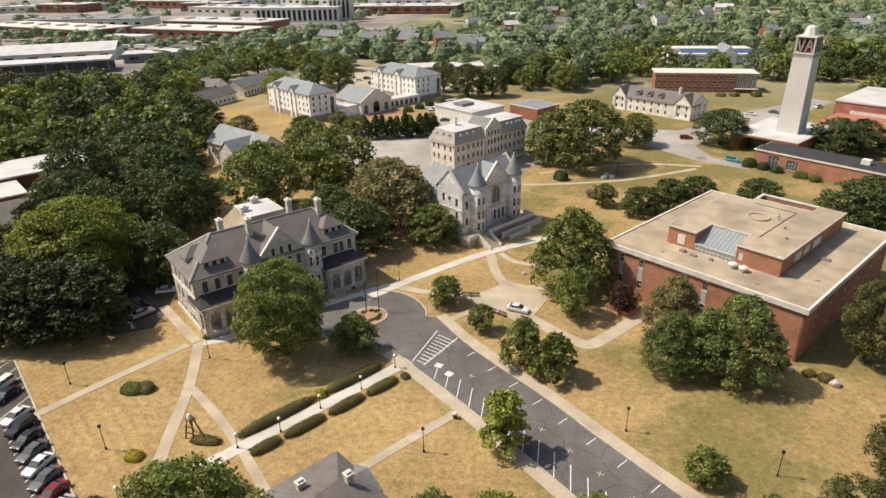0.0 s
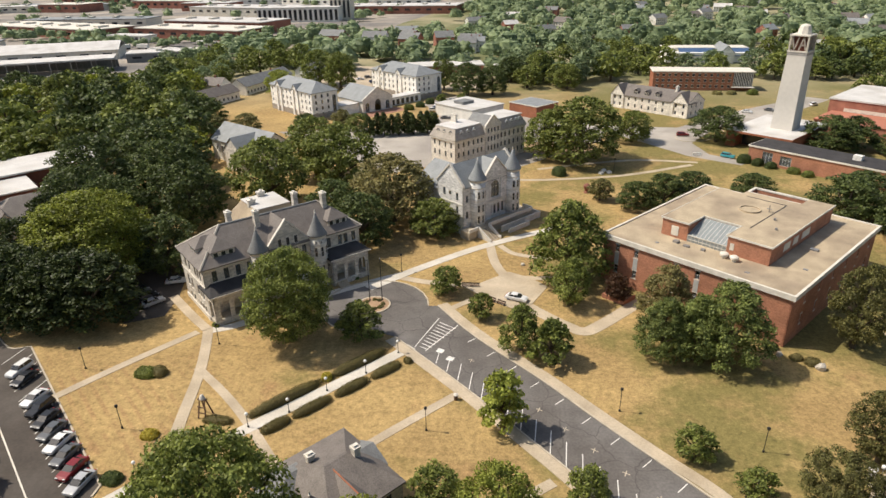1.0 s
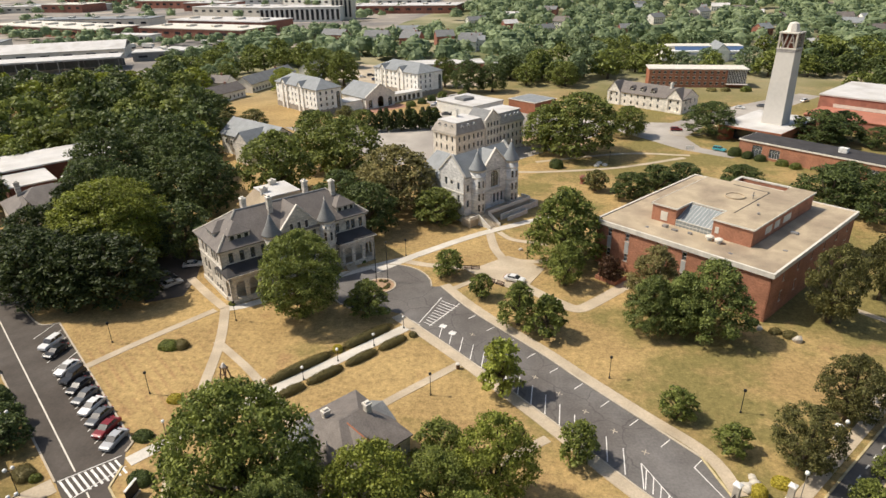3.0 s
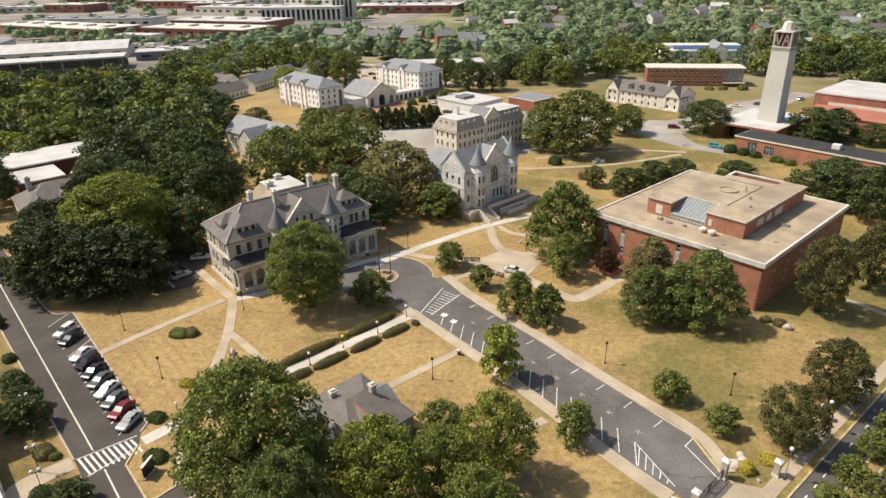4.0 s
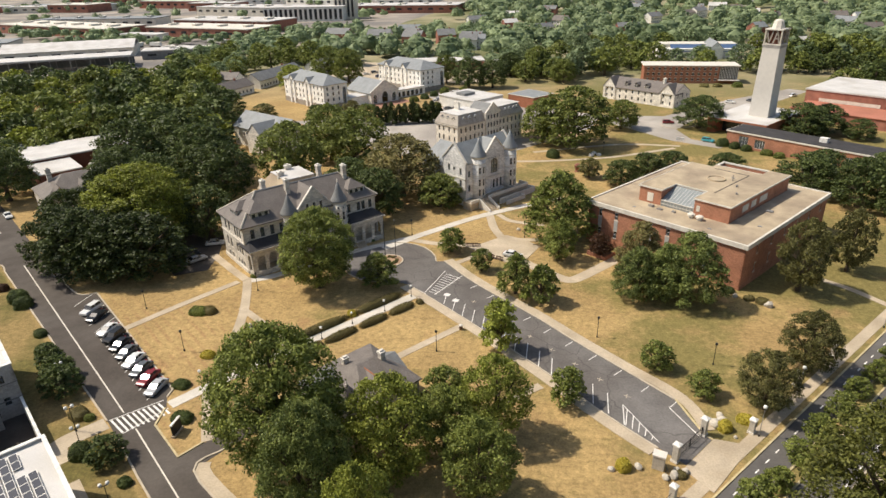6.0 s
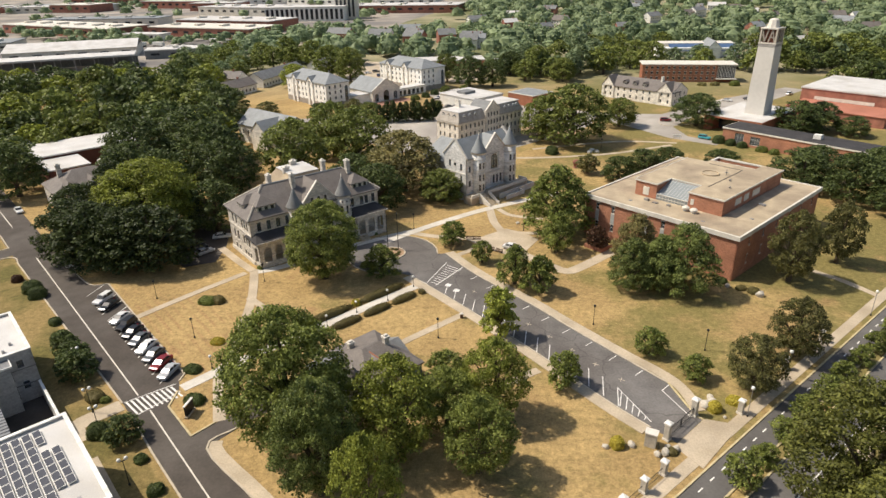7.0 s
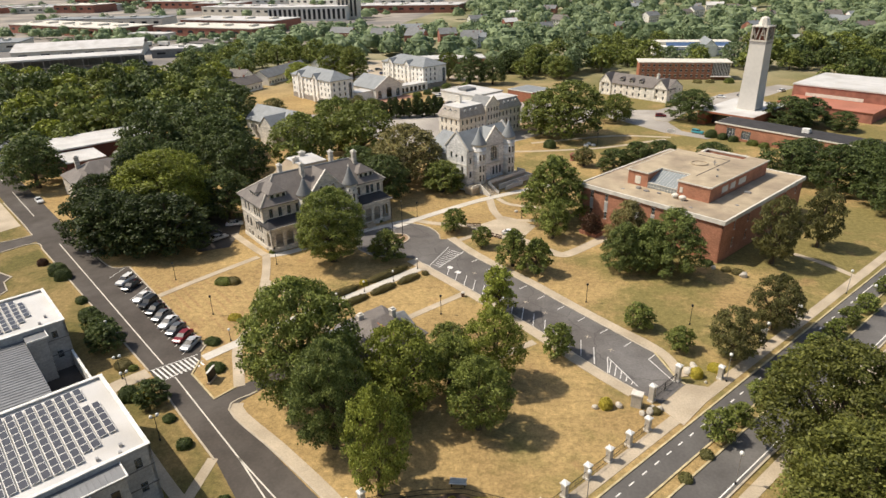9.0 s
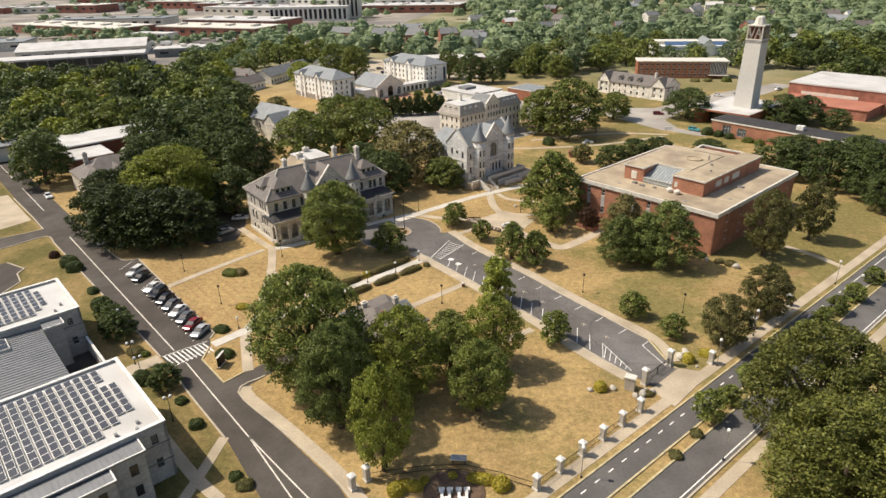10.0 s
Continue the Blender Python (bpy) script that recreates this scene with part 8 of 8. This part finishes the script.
def car_meshes(kind):
    if kind in CAR:
        return CAR[kind]
    L, Wd = 4.7, 1.82
    roof = {"sedan": 1.42, "suv": 1.68}[kind]
    low = [(-2.35, 0.35), (-2.3, 0.75), (-2.1, 0.92), (-1.35, 0.98), (1.0, 0.98), (2.0, 0.86), (2.32, 0.68), (2.35, 0.35)]
    if kind == "suv":
        low = [(-2.35, 0.4), (-2.35, 0.9), (-2.25, 1.05), (1.0, 1.08), (2.1, 1.0), (2.33, 0.8), (2.35, 0.4)]
    bm = bmesh.new()
    secs = []
    for y, k in ((-Wd / 2, 0.97), (-Wd / 2 + 0.12, 1.0), (Wd / 2 - 0.12, 1.0), (Wd / 2, 0.97)):
        secs.append([bm.verts.new((x * (1 if k == 1.0 else 0.975), y, z if k == 1.0 else 0.35 + (z - 0.35) * 0.9)) for x, z in low])
    for a, b in zip(secs, secs[1:]):
        for i in range(len(low)):
            j = (i + 1) % len(low)
            bm.faces.new((a[i], a[j], b[j], b[i]))
    bm.faces.new(secs[0])
    bm.faces.new(secs[-1][::-1])
    body = to_mesh("body", bm)
    z0 = 0.95 if kind == "sedan" else 1.04
    prof = ([(-1.75, z0), (-1.05, roof - 0.02), (0.25, roof - 0.03), (1.15, z0)] if kind == "sedan" else [(-2.2, z0), (-1.95, roof - 0.02), (0.35, roof - 0.03), (1.1, z0)])
    bm = bmesh.new()
    A = [bm.verts.new((x, -0.80 if z < roof - 0.1 else -0.64, z)) for x, z in prof]
    B = [bm.verts.new((v.co.x, -v.co.y, v.co.z)) for v in A]
    bm.faces.new(A)
    bm.faces.new(B[::-1])
    for i in range(4):
        j = (i + 1) % 4
        bm.faces.new((A[i], A[j], B[j], B[i]))
    cabin = to_mesh("cabin_glass", bm)
    xa, xb = prof[1][0], prof[2][0]
    roofm = to_mesh("roof", boxes((xa - 0.04, xb + 0.04, -0.66, 0.66, roof - 0.035, roof + 0.01)))
    pillars = []
    for s in (-1, 1):
        for i in (0, 2):
            p, q = prof[i], prof[i + 1]
            pil = bmesh.new()
            V = [pil.verts.new((p[0] + d, s * 0.815, p[1])) for d in (-0.05, 0.07)] + [pil.verts.new((q[0] + d, s * 0.655, q[1])) for d in (0.07, -0.05)]
            pil.faces.new(V)
            pillars.append(to_mesh("pillar", pil))
        pillars.append(to_mesh("pillar", boxes((-0.42, -0.34, s * 0.72 - 0.09, s * 0.72 + 0.09, z0 - 0.02, roof - 0.06))))
    bm = bmesh.new()
    lathe(bm, [(0.24, -0.11), (0.33, -0.09), (0.33, 0.09), (0.24, 0.11)], 16)
    tyre = to_mesh("tyre", bm)
    bm = bmesh.new()
    lathe(bm, [(0.22, -0.115), (0.2, 0.118)], 12)
    rim = to_mesh("rim", bm)
    hl = to_mesh("headlight", boxes((2.2, 2.335, -0.2, 0.2, 0.62, 0.76)))
    tl = to_mesh("tail_light", boxes((-2.36, -2.26, -0.18, 0.18, 0.68, 0.86)))
    CAR[kind] = (body, cabin, roofm, pillars, tyre, rim, hl, tl)
    return CAR[kind]


M["tyre"] = mat("tyre", (0.015, 0.015, 0.015), 0.9, var=0.1, bump=0)
M["tail_red"] = mat("tail_red", (0.3, 0.01, 0.01), 0.3, var=0.05, bump=0)


def car(m, paint, kind="sedan", where="parked on asphalt"):
    body, cabin, roofm, pillars, tyre, rim, hl, tl = car_meshes(kind)
    c = thing("car", m, f"{paint} {'sedan' if kind == 'sedan' else 'sport utility'} car {where}", "car", "parked cars")

    def put(name, me, material, mm=None, parent=c):
        o = new(name, me)
        o.parent = parent
        if not me.materials:
            me.materials.append(material)
        o.material_slots[0].link = "OBJECT"
        o.material_slots[0].material = material
        if mm is not None:
            o.matrix_basis = mm
        return o

    bd = put("body", body, CARPAINT[paint])
    put("cabin_glass", cabin, M["dark_glass"])
    put("roof", roofm, CARPAINT[paint])
    for pil in pillars:
        put("pillar", pil, CARPAINT[paint])
    for x in (-1.42, 1.42):
        for y in (-0.8, 0.8):
            w = put("wheel", tyre, M["tyre"], Matrix.Translation((x, y, 0.33)) @ Matrix.Rotation(radians(90 if y > 0 else -90), 4, "X"))
            put("rim", rim, M["metal"], None, w)
    for y in (-0.62, 0.62):
        put("headlight", hl, M["lamp_glass"], Matrix.Translation((0, y, 0)))
        put("tail_light", tl, M["tail_red"], Matrix.Translation((0, y, 0)))
    return c


row = ["white", "black", None, "white", "black", "black", "grey", "white", "grey", "red", "silver"]
for k, p in enumerate(row):
    if p:
        car(at(-115.9 + 3.66 * k, 1.15 + 0.03 * k, 0.03, -56 + (k % 3) * 0.8), p, "suv" if k in (0, 4) else "sedan", "parked in an angled bay")
for u, v, a, p, kd, wh in ((-141.4, 0.3, 180, "white", "suv", "standing at the roadside"), (-192.8, -0.4, 0, "white", "sedan", "on the campus road"), (-130.8, 34.6, 60, "white", "sedan", "in the shaded car park"), (-124.4, 27.2, 95, "silver", "sedan", "in the shaded car park"), (-127.6, 27.0, 95, "black", "sedan", "in the shaded car park"), (-133.6, 26.2, 95, "black", "suv", "in the shaded car park"), (-130.6, 26.6, 95, "grey", "sedan", "in the shaded car park"),
                           (-115.6, 229.0, 40, "red", "suv", "on the curved drive"), (-126.0, 214.0, 10, "white", "suv", "on the curved drive"), (-89.5, 212.6, 5, "teal", "suv", "by the low brick building"), (-141.5, 149.0, 70, "white", "suv", "beside the mansard building"), (-116.0, 286.0, 10, "white", "sedan", "in the north car park"), (-110.0, 296.0, 10, "grey", "sedan", "in the north car park"), (-100.5, 321.0, 80, "white", "suv", "in the north car park")):
    car(at(u, v, 0.03, a), p, kd, wh)
wc = car(pose(2.7, 110.4, 0.09, 0, 0, -21), "white", "sedan", "parked on the concrete plaza")
for k in range(9):
    car(at(-206 + 2.2 * k, 185 + 3.4 * k, 0.03, 50), ("grey", "black", "white", "silver")[k % 4], "sedan", "in the dormitory car park")
for k in range(7):
    car(at(-222 - 1.6 * k, 192 + 3.6 * k, 0.03, 50), ("white", "blue", "grey")[k % 3], "suv", "in the dormitory car park")

# ---- far suburb, works and woods ----
rng = random.Random(11)


def house(x, y, turn, w, d, h, wall_m, roof_m, label):
    t = thing("house", pose(x, y, 0, 0, 0, turn), label, "house", "suburban houses")
    part("wall", boxes((-w / 2, w / 2, -d / 2, d / 2, 0, h)), M[wall_m], t)
    bm = bmesh.new()
    gable(bm, -w / 2, w / 2, -d / 2, d / 2, h, d * 0.33, "x", 0.5, 0.25, 0.4)
    part("roof", bm, M[roof_m], t)
    for s in (-1, 1):
        bm = bmesh.new()
        face(bm, (s * w / 2, -d / 2, h), (s * w / 2, d / 2, h), (s * w / 2, 0, h + d * 0.33))
        part("gable_wall", bm, M[wall_m], t)
    for k in range(int(w / 3)):
        x0 = -w / 2 + 1.4 + 3.0 * k
        for z in ((1.0, 3.7) if h > 5 else (1.0,)):
            part("window", boxes((x0 - 0.5, x0 + 0.5, -d / 2 - 0.05, -d / 2 - 0.004, z, z + 1.4)), M["dark_glass"], t)
    part("chimney", boxes((w * 0.2, w * 0.2 + 0.8, -0.4, 0.4, h, h + d * 0.33 + 1.0)), M["brick_far"], t)


HOUSES = [(-150.3, 307.5, 69.5, 31, 10, 4.6, "white_wall", "slate"), (-139.5, 353.0, 76, 46, 11, 5.0, "white_wall", "slate_grey"), (-119.0, 388.0, 70, 22, 12, 5.5, "white_wall", "slate_grey"), (-200, 262, 20, 22, 10, 4.5, "white_wall", "brick_far"), (-178, 262, 15, 18, 9, 4.2, "fascia", "slate"), (-232, 300, 10, 18, 10, 4.5, "white_wall", "slate_grey"), (-165, 340, -10, 20, 10, 5, "white_wall", "slate"), (-258, 255, 15, 14, 8, 4, "white_wall", "white_roof"), (-196, 212, 12, 26, 9, 6, "white_wall", "slate_grey")]
for k in range(62):
    x = rng.uniform(-130, 640)
    y = rng.uniform(470, 1000)
    if x < -40 and y > 620 or 85 < x < 190 and y < 530:
        continue
    HOUSES.append((x, y, rng.uniform(-40, 40), rng.uniform(13, 22), rng.uniform(9, 13), rng.choice((6.2, 7.0, 8.0)), rng.choice(("white_wall", "white_wall", "white_wall", "fascia", "brick_far")), rng.choice(("slate", "slate_grey", "slate_blue", "white_roof"))))
for x, y, w in ((-110, 545, 20), (-78, 530, 17), (-52, 540, 15), (-150, 560, 22), (-30, 500, 14)):
    HOUSES.append((x, y, rng.uniform(-20, 20), w, 13, 8, rng.choice(("white_wall", "brick_far")), "slate_grey"))
for x, y, a, w, d, h, wm, rm in HOUSES:
    house(x, y, a, w, d, h, wm, rm, "pale suburban house with a pitched roof among trees" if wm != "brick_far" else "brick suburban house with a pitched roof among trees")


def works(x, y, turn, w, d, h, wall_m, roof_m, label, pitched=0.0, strips_=0):
    t = thing("industrial_building", pose(x, y, 0, 0, 0, turn), label, "building", "works and warehouses")
    part("wall", boxes((-w / 2, w / 2, -d / 2, d / 2, 0, h)), M[wall_m], t)
    bm = bmesh.new()
    if pitched:
        gable(bm, -w / 2, w / 2, -d / 2, d / 2, h + 0.3, pitched, "x", 0.8, 0.3, 0.6)
    else:
        box(bm, -w / 2 - 0.5, w / 2 + 0.5, -d / 2 - 0.5, d / 2 + 0.5, h + 0.004, h + 0.8)
    part("roof", bm, M[roof_m], t)
    if strips_:
        for k in range(strips_):
            x0 = -w / 2 + w * (k + 0.5) / strips_
            part("window_strip", boxes((x0 - w / strips_ * 0.27, x0 + w / strips_ * 0.27, -d / 2 - 0.3, -d / 2 - 0.004, h * 0.12, h * 0.88)), M["dark_glass"], t)
    else:
        n = int(w / 14)
        for k in range(n):
            x0 = -w / 2 + w * (k + 0.5) / n
            part("window_band", boxes((x0 - 3.2, x0 + 3.2, -d / 2 - 0.2, -d / 2 - 0.004, h * 0.45, h * 0.7)), M["dark_glass"], t)
        for k in range(int(w / 30)):
            x0 = -w / 2 + w * (k + 0.5) / max(1, int(w / 30))
            part("roof_unit", boxes((x0 - 2, x0 + 2, -d * 0.15, d * 0.1, h + 0.8, h + 2.6)), M["fascia"], t)
    return t


works(-300, 627, -19, 132, 46, 9, "brick_far", "fascia", "long red-brick factory with flat roofs")
works(-300, 690, -19, 130, 50, 11, "brick_far", "white_roof", "long red-brick factory with flat roofs")
works(-480, 668, -24, 190, 50, 9, "brick_far", "fascia", "long brown-brick works with pale roofs")
works(-252, 803, 2, 100, 34, 16, "white_wall", "white_roof", "pale modern works with dark upright windows", 0, 16)
works(-205, 822, 2, 26, 26, 26, "fascia", "white_roof", "pale tower block of the works", 0, 5)
works(-352, 590, -14, 44, 16, 6, "white_wall", "white_roof", "small white commercial building with dark windows", 0, 7)
sh = works(-352, 478, 24, 96, 46, 7, "fascia", "white_roof", "large shed with a pitched white roof", 4.5)
cn = thing("open_shed", pose(-318, 404, 0, 0, 0, 26), "open steel shed with a white roof over trailers", "shed")
part("roof", boxes((-52, 52, -12, 12, 8.0, 8.8)), M["white_roof"], cn)
for k in range(9):
    for y in (-11, 11):
        part("post", boxes((-50 + 12.5 * k, -49.5 + 12.5 * k, y - 0.25, y + 0.25, 0, 8.0)), M["metal"], cn)
part("back_wall", boxes((-52, 52, 11.5, 12, 0, 5)), M["slate_grey"], cn)
works(-262, 470, 20, 44, 20, 6, "slate_grey", "white_roof", "low shed with a white flat roof")
works(-470, 520, 20, 60, 40, 7, "fascia", "slate_blue", "grey metal warehouse beyond the white shed")
for k in range(34):
    x, y = rng.uniform(-1050, -120), rng.uniform(740, 1500)
    if -330 < x < -140 and y < 860:
        continue
    works(x, y, rng.uniform(-25, 10), rng.uniform(60, 170), rng.uniform(30, 70), rng.uniform(7, 13), rng.choice(("brick_far", "brick_far", "fascia", "white_wall")), rng.choice(("white_roof", "fascia", "white_roof", "slate_blue")), "distant industrial building with a flat roof")
for k in range(10):
    x, y = rng.uniform(-60, 260), rng.uniform(1150, 1500)
    works(x, y, rng.uniform(-15, 15), rng.uniform(50, 120), rng.uniform(30, 50), rng.uniform(8, 12), rng.choice(("brick_far", "white_wall")), "fascia", "distant building beyond the woods")
works(-38, 400, 10, 46, 18, 5.5, "brick_far", "white_roof", "low brick building behind the dormitory")
works(5, 395, -6, 26, 14, 4.5, "white_wall", "white_roof", "low pale building behind the dormitory")
for k in range(26):
    x, y = rng.uniform(-420, -230), rng.uniform(505, 575)
    t = thing("lorry_trailer", pose(x, y, 0, 0, 0, rng.choice((-20, 70)) + rng.uniform(-4, 4)), "white box trailer standing in the works yard", "trailer", "trailers in the yard")
    part("box", boxes((-6, 6, -1.3, 1.3, 1.1, 4.0)), M["white_wall"], t)
    part("axle", boxes((3.0, 5.2, -1.2, 1.2, 0, 1.1), (-5.2, -4.6, -1.1, 1.1, 0, 1.1)), M["tyre"], t)
for k in range(30):
    car(pose(rng.uniform(-350, -235), rng.uniform(345, 376) - 0.2 * k, 0.03, 0, 0, rng.uniform(0, 30)), rng.choice(("white", "grey", "black", "blue", "red", "silver")), rng.choice(("sedan", "suv")), "in the works car park")

for k, (x, y, a, col) in enumerate(((-33, 303, 60, "white"), (-30, 302, 60, "grey"), (-27, 301.5, 60, "silver"), (-24, 301, 60, "black"), (-21, 300.5, 60, "white"), (-18, 300, 60, "red"), (-36, 279, 20, "white"), (-33, 275, 20, "silver"), (-24, 284, 15, "grey"), (-88, 378, 30, "white"), (-84, 384, 30, "grey"), (-78, 368, 30, "blue"), (-72, 390, 30, "white"))):
    car(pose(x, y, 0.03, 0, 0, a), col, "suv" if k % 3 else "sedan", "by the dormitories")
bm = bmesh.new()
prism(bm, [(-1500, 470), (-420, 440), (-400, 340), (-230, 325), (-215, 400), (-225, 480), (-130, 590), (-120, 760), (-60, 1150), (-60, 1900), (-1500, 1900)], -0.2, 0.02)
structure("works_yard", bm, mat("works_yard", (0.36, 0.31, 0.25), 0.95, var=0.2, scale=0.02, second=(0.18, 0.165, 0.15), smix=0.5, sscale=0.015), "pale dusty works yard", "ground")
bm = bmesh.new()
prism(bm, [(-114, 352), (-58, 350), (-14, 345), (-10, 362), (-60, 372), (-62, 420), (-106, 436)], -0.2, 0.024)
structure("rear_car_park", bm, M["concrete"], "pale car park behind the dormitories", "road")
bm = bmesh.new()
prism(bm, uvline((-205, -9.5), (-174, -9.0), (-171, -22), (-176, -60), (-215, -60)), -0.2, 0.03)
structure("gravel_lot", bm, M["concrete"], "pale gravel lot beside the campus road", "ground")
works(-186, 178, 47, 24, 12, 5, "white_wall", "slate_blue", "pale low hall among dark trees")
bm = bmesh.new()
prism(bm, [(3, 222), (30, 218), (34, 232), (8, 238)], -0.2, 0.034)
structure("bare_soil", bm, M["bare_earth"], "orange bare soil beside the mansard building", "ground")


# ---- woods ----
BLOCKED = [(-64, -24, 100, 152), (-124, -103, 30, 70), (-130, -98, 96, 124), (-160, -118, 128, 176), (-292, -190, 138, 240), (-245, -200, 10, 50), (-202, -176, 5, 32), (-226, -186, 80, 104), (-90, -38, 195, 226), (-120, -70, 225, 266), (-175, -84, 240, 300), (-90, -38, 270, 340), (-232, -222, 95, 143), (-292, -232, 104, 143), (-160, -30, -60, 35), (-420, -120, -14, 5), (-140, -60, 60, 205)]


def free(x, y):
    u, v = x * CA + y * SA, -x * SA + y * CA
    return not any(a < u < b and c < v < d for a, b, c, d in BLOCKED)


KEEP = [(-165, -112, 285, 400), (75, 200, 330, 372), (92, 178, 392, 470), (-60, 70, 315, 350), (-100, 0, 335, 405), (40, 75, 310, 370), (-420, -225, 320, 410)]
rw = random.Random(23)
spots = []


def scatter(n, x0, x1, y0, y1, r0, r1, gap):
    tries = 0
    got = 0
    while got < n and tries < n * 30:
        tries += 1
        x, y = rw.uniform(x0, x1), rw.uniform(y0, y1)
        if not free(x, y) or any(a < x < b and c < y < d for a, b, c, d in KEEP):
            continue
        r = rw.uniform(r0, r1)
        if any((x - p) ** 2 + (y - q) ** 2 < (gap * (r + s)) ** 2 for p, q, s in spots[-260:]):
            continue
        spots.append((x, y, r))
        got += 1
        # "far" leaves carry a painted haze, mostly for trees beyond y 335
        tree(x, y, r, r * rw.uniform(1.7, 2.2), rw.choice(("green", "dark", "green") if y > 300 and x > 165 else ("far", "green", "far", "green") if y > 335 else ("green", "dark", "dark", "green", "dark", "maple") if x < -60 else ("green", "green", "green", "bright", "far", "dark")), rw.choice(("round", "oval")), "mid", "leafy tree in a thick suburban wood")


scatter(86, -330, -112, 196, 330, 6.0, 10.5, 0.62)
scatter(26, -245, -165, 150, 215, 6.0, 9.5, 0.62)
scatter(34, -230, -120, 330, 440, 5.5, 9.0, 0.7)
scatter(16, -20, 60, 350, 400, 6, 10.0, 0.75)
scatter(44, 40, 260, 372, 480, 6, 10.0, 0.72)
scatter(22, 165, 330, 250, 370, 6, 10, 0.8)
scatter(20, 168, 340, 318, 400, 7, 11, 0.6)
scatter(10, 110, 200, 100, 180, 5, 8, 0.9)

# distant woods, joined: clumps of leaves over many crowns, haze in their colour
def far_wood(name, seed, regions, label):
    g = np.random.default_rng(seed)
    VV, CV, CF, base = [], [], [], 0
    ring = np.arange(8) * 0.7854
    UD = np.concatenate([[[0, 0, 1]], *[np.stack([np.cos(ring + q) * math.sqrt(1 - z * z), np.sin(ring + q) * math.sqrt(1 - z * z), np.full(8, z)], 1) for z, q in ((0.72, 0.0), (0.3, 0.3), (-0.25, 0.0))]])
    QF = [(0, 1 + k, 1 + (k + 1) % 8, 1 + (k + 1) % 8) for k in range(8)] + [(a + k, a + 8 + k, a + 8 + (k + 1) % 8, a + (k + 1) % 8) for a in (1, 9) for k in range(8)]
    for n, x0, x1, y0, y1, r0, r1 in regions:
        for _ in range(n):
            x, y = g.uniform(x0, x1), g.uniform(y0, y1)
            if any(a < x < b and c < y < d for a, b, c, d in KEEP) or not free(x, y) or any(abs(x - q[0]) < q[3] * 0.75 + 3 and -30 < y - q[1] < 12 for q in HOUSES):
                continue
            r = g.uniform(r0, r1)
            h = r * g.uniform(1.5, 2.0)
            k = int(45 + 4 * r)
            core = UD * (1 + 0.14 * np.sin(UD * 5 + x * 1.7 + y))
            CV.append(np.array([x, y, h * 0.42]) + core * np.array([r, r, h * 0.58]) * 0.84)
            d = g.normal(size=(k, 3))
            d /= np.linalg.norm(d, axis=1)[:, None]
            d[:, 2] = np.abs(d[:, 2]) * 1.0 - 0.15
            P = np.array([x, y, h * 0.42]) + d * np.array([r, r, h * 0.58]) * g.uniform(0.72, 1.08, k)[:, None]
            P += 0.16 * r * np.sin(d * 6 + x)
            nr = d * 0.8 + g.normal(size=d.shape) * 0.45 + np.array([0, 0, 0.3])
            nr /= np.linalg.norm(nr, axis=1)[:, None]
            a = np.cross(nr, g.normal(size=d.shape))
            a /= np.linalg.norm(a, axis=1)[:, None]
            b = np.cross(nr, a)
            s = (r * 0.17 * g.uniform(0.7, 1.3, k))[:, None]
            VV.append(np.stack([P - a * s, P + b * s * 0.8, P + a * s, P - b * s * 0.8], 1).reshape(-1, 3))
    V = np.concatenate(VV)
    n = len(UD)
    faces = [tuple(i * n + q for q in (f if f[2] != f[3] else f[:3])) for i in range(len(CV)) for f in QF]
    m = len(CV) * n
    faces += [(m + j, m + j + 1, m + j + 2, m + j + 3) for j in range(0, len(V), 4)]
    me = bpy.data.meshes.new(name)
    me.from_pydata(np.concatenate([*CV, V]).tolist(), [], faces)
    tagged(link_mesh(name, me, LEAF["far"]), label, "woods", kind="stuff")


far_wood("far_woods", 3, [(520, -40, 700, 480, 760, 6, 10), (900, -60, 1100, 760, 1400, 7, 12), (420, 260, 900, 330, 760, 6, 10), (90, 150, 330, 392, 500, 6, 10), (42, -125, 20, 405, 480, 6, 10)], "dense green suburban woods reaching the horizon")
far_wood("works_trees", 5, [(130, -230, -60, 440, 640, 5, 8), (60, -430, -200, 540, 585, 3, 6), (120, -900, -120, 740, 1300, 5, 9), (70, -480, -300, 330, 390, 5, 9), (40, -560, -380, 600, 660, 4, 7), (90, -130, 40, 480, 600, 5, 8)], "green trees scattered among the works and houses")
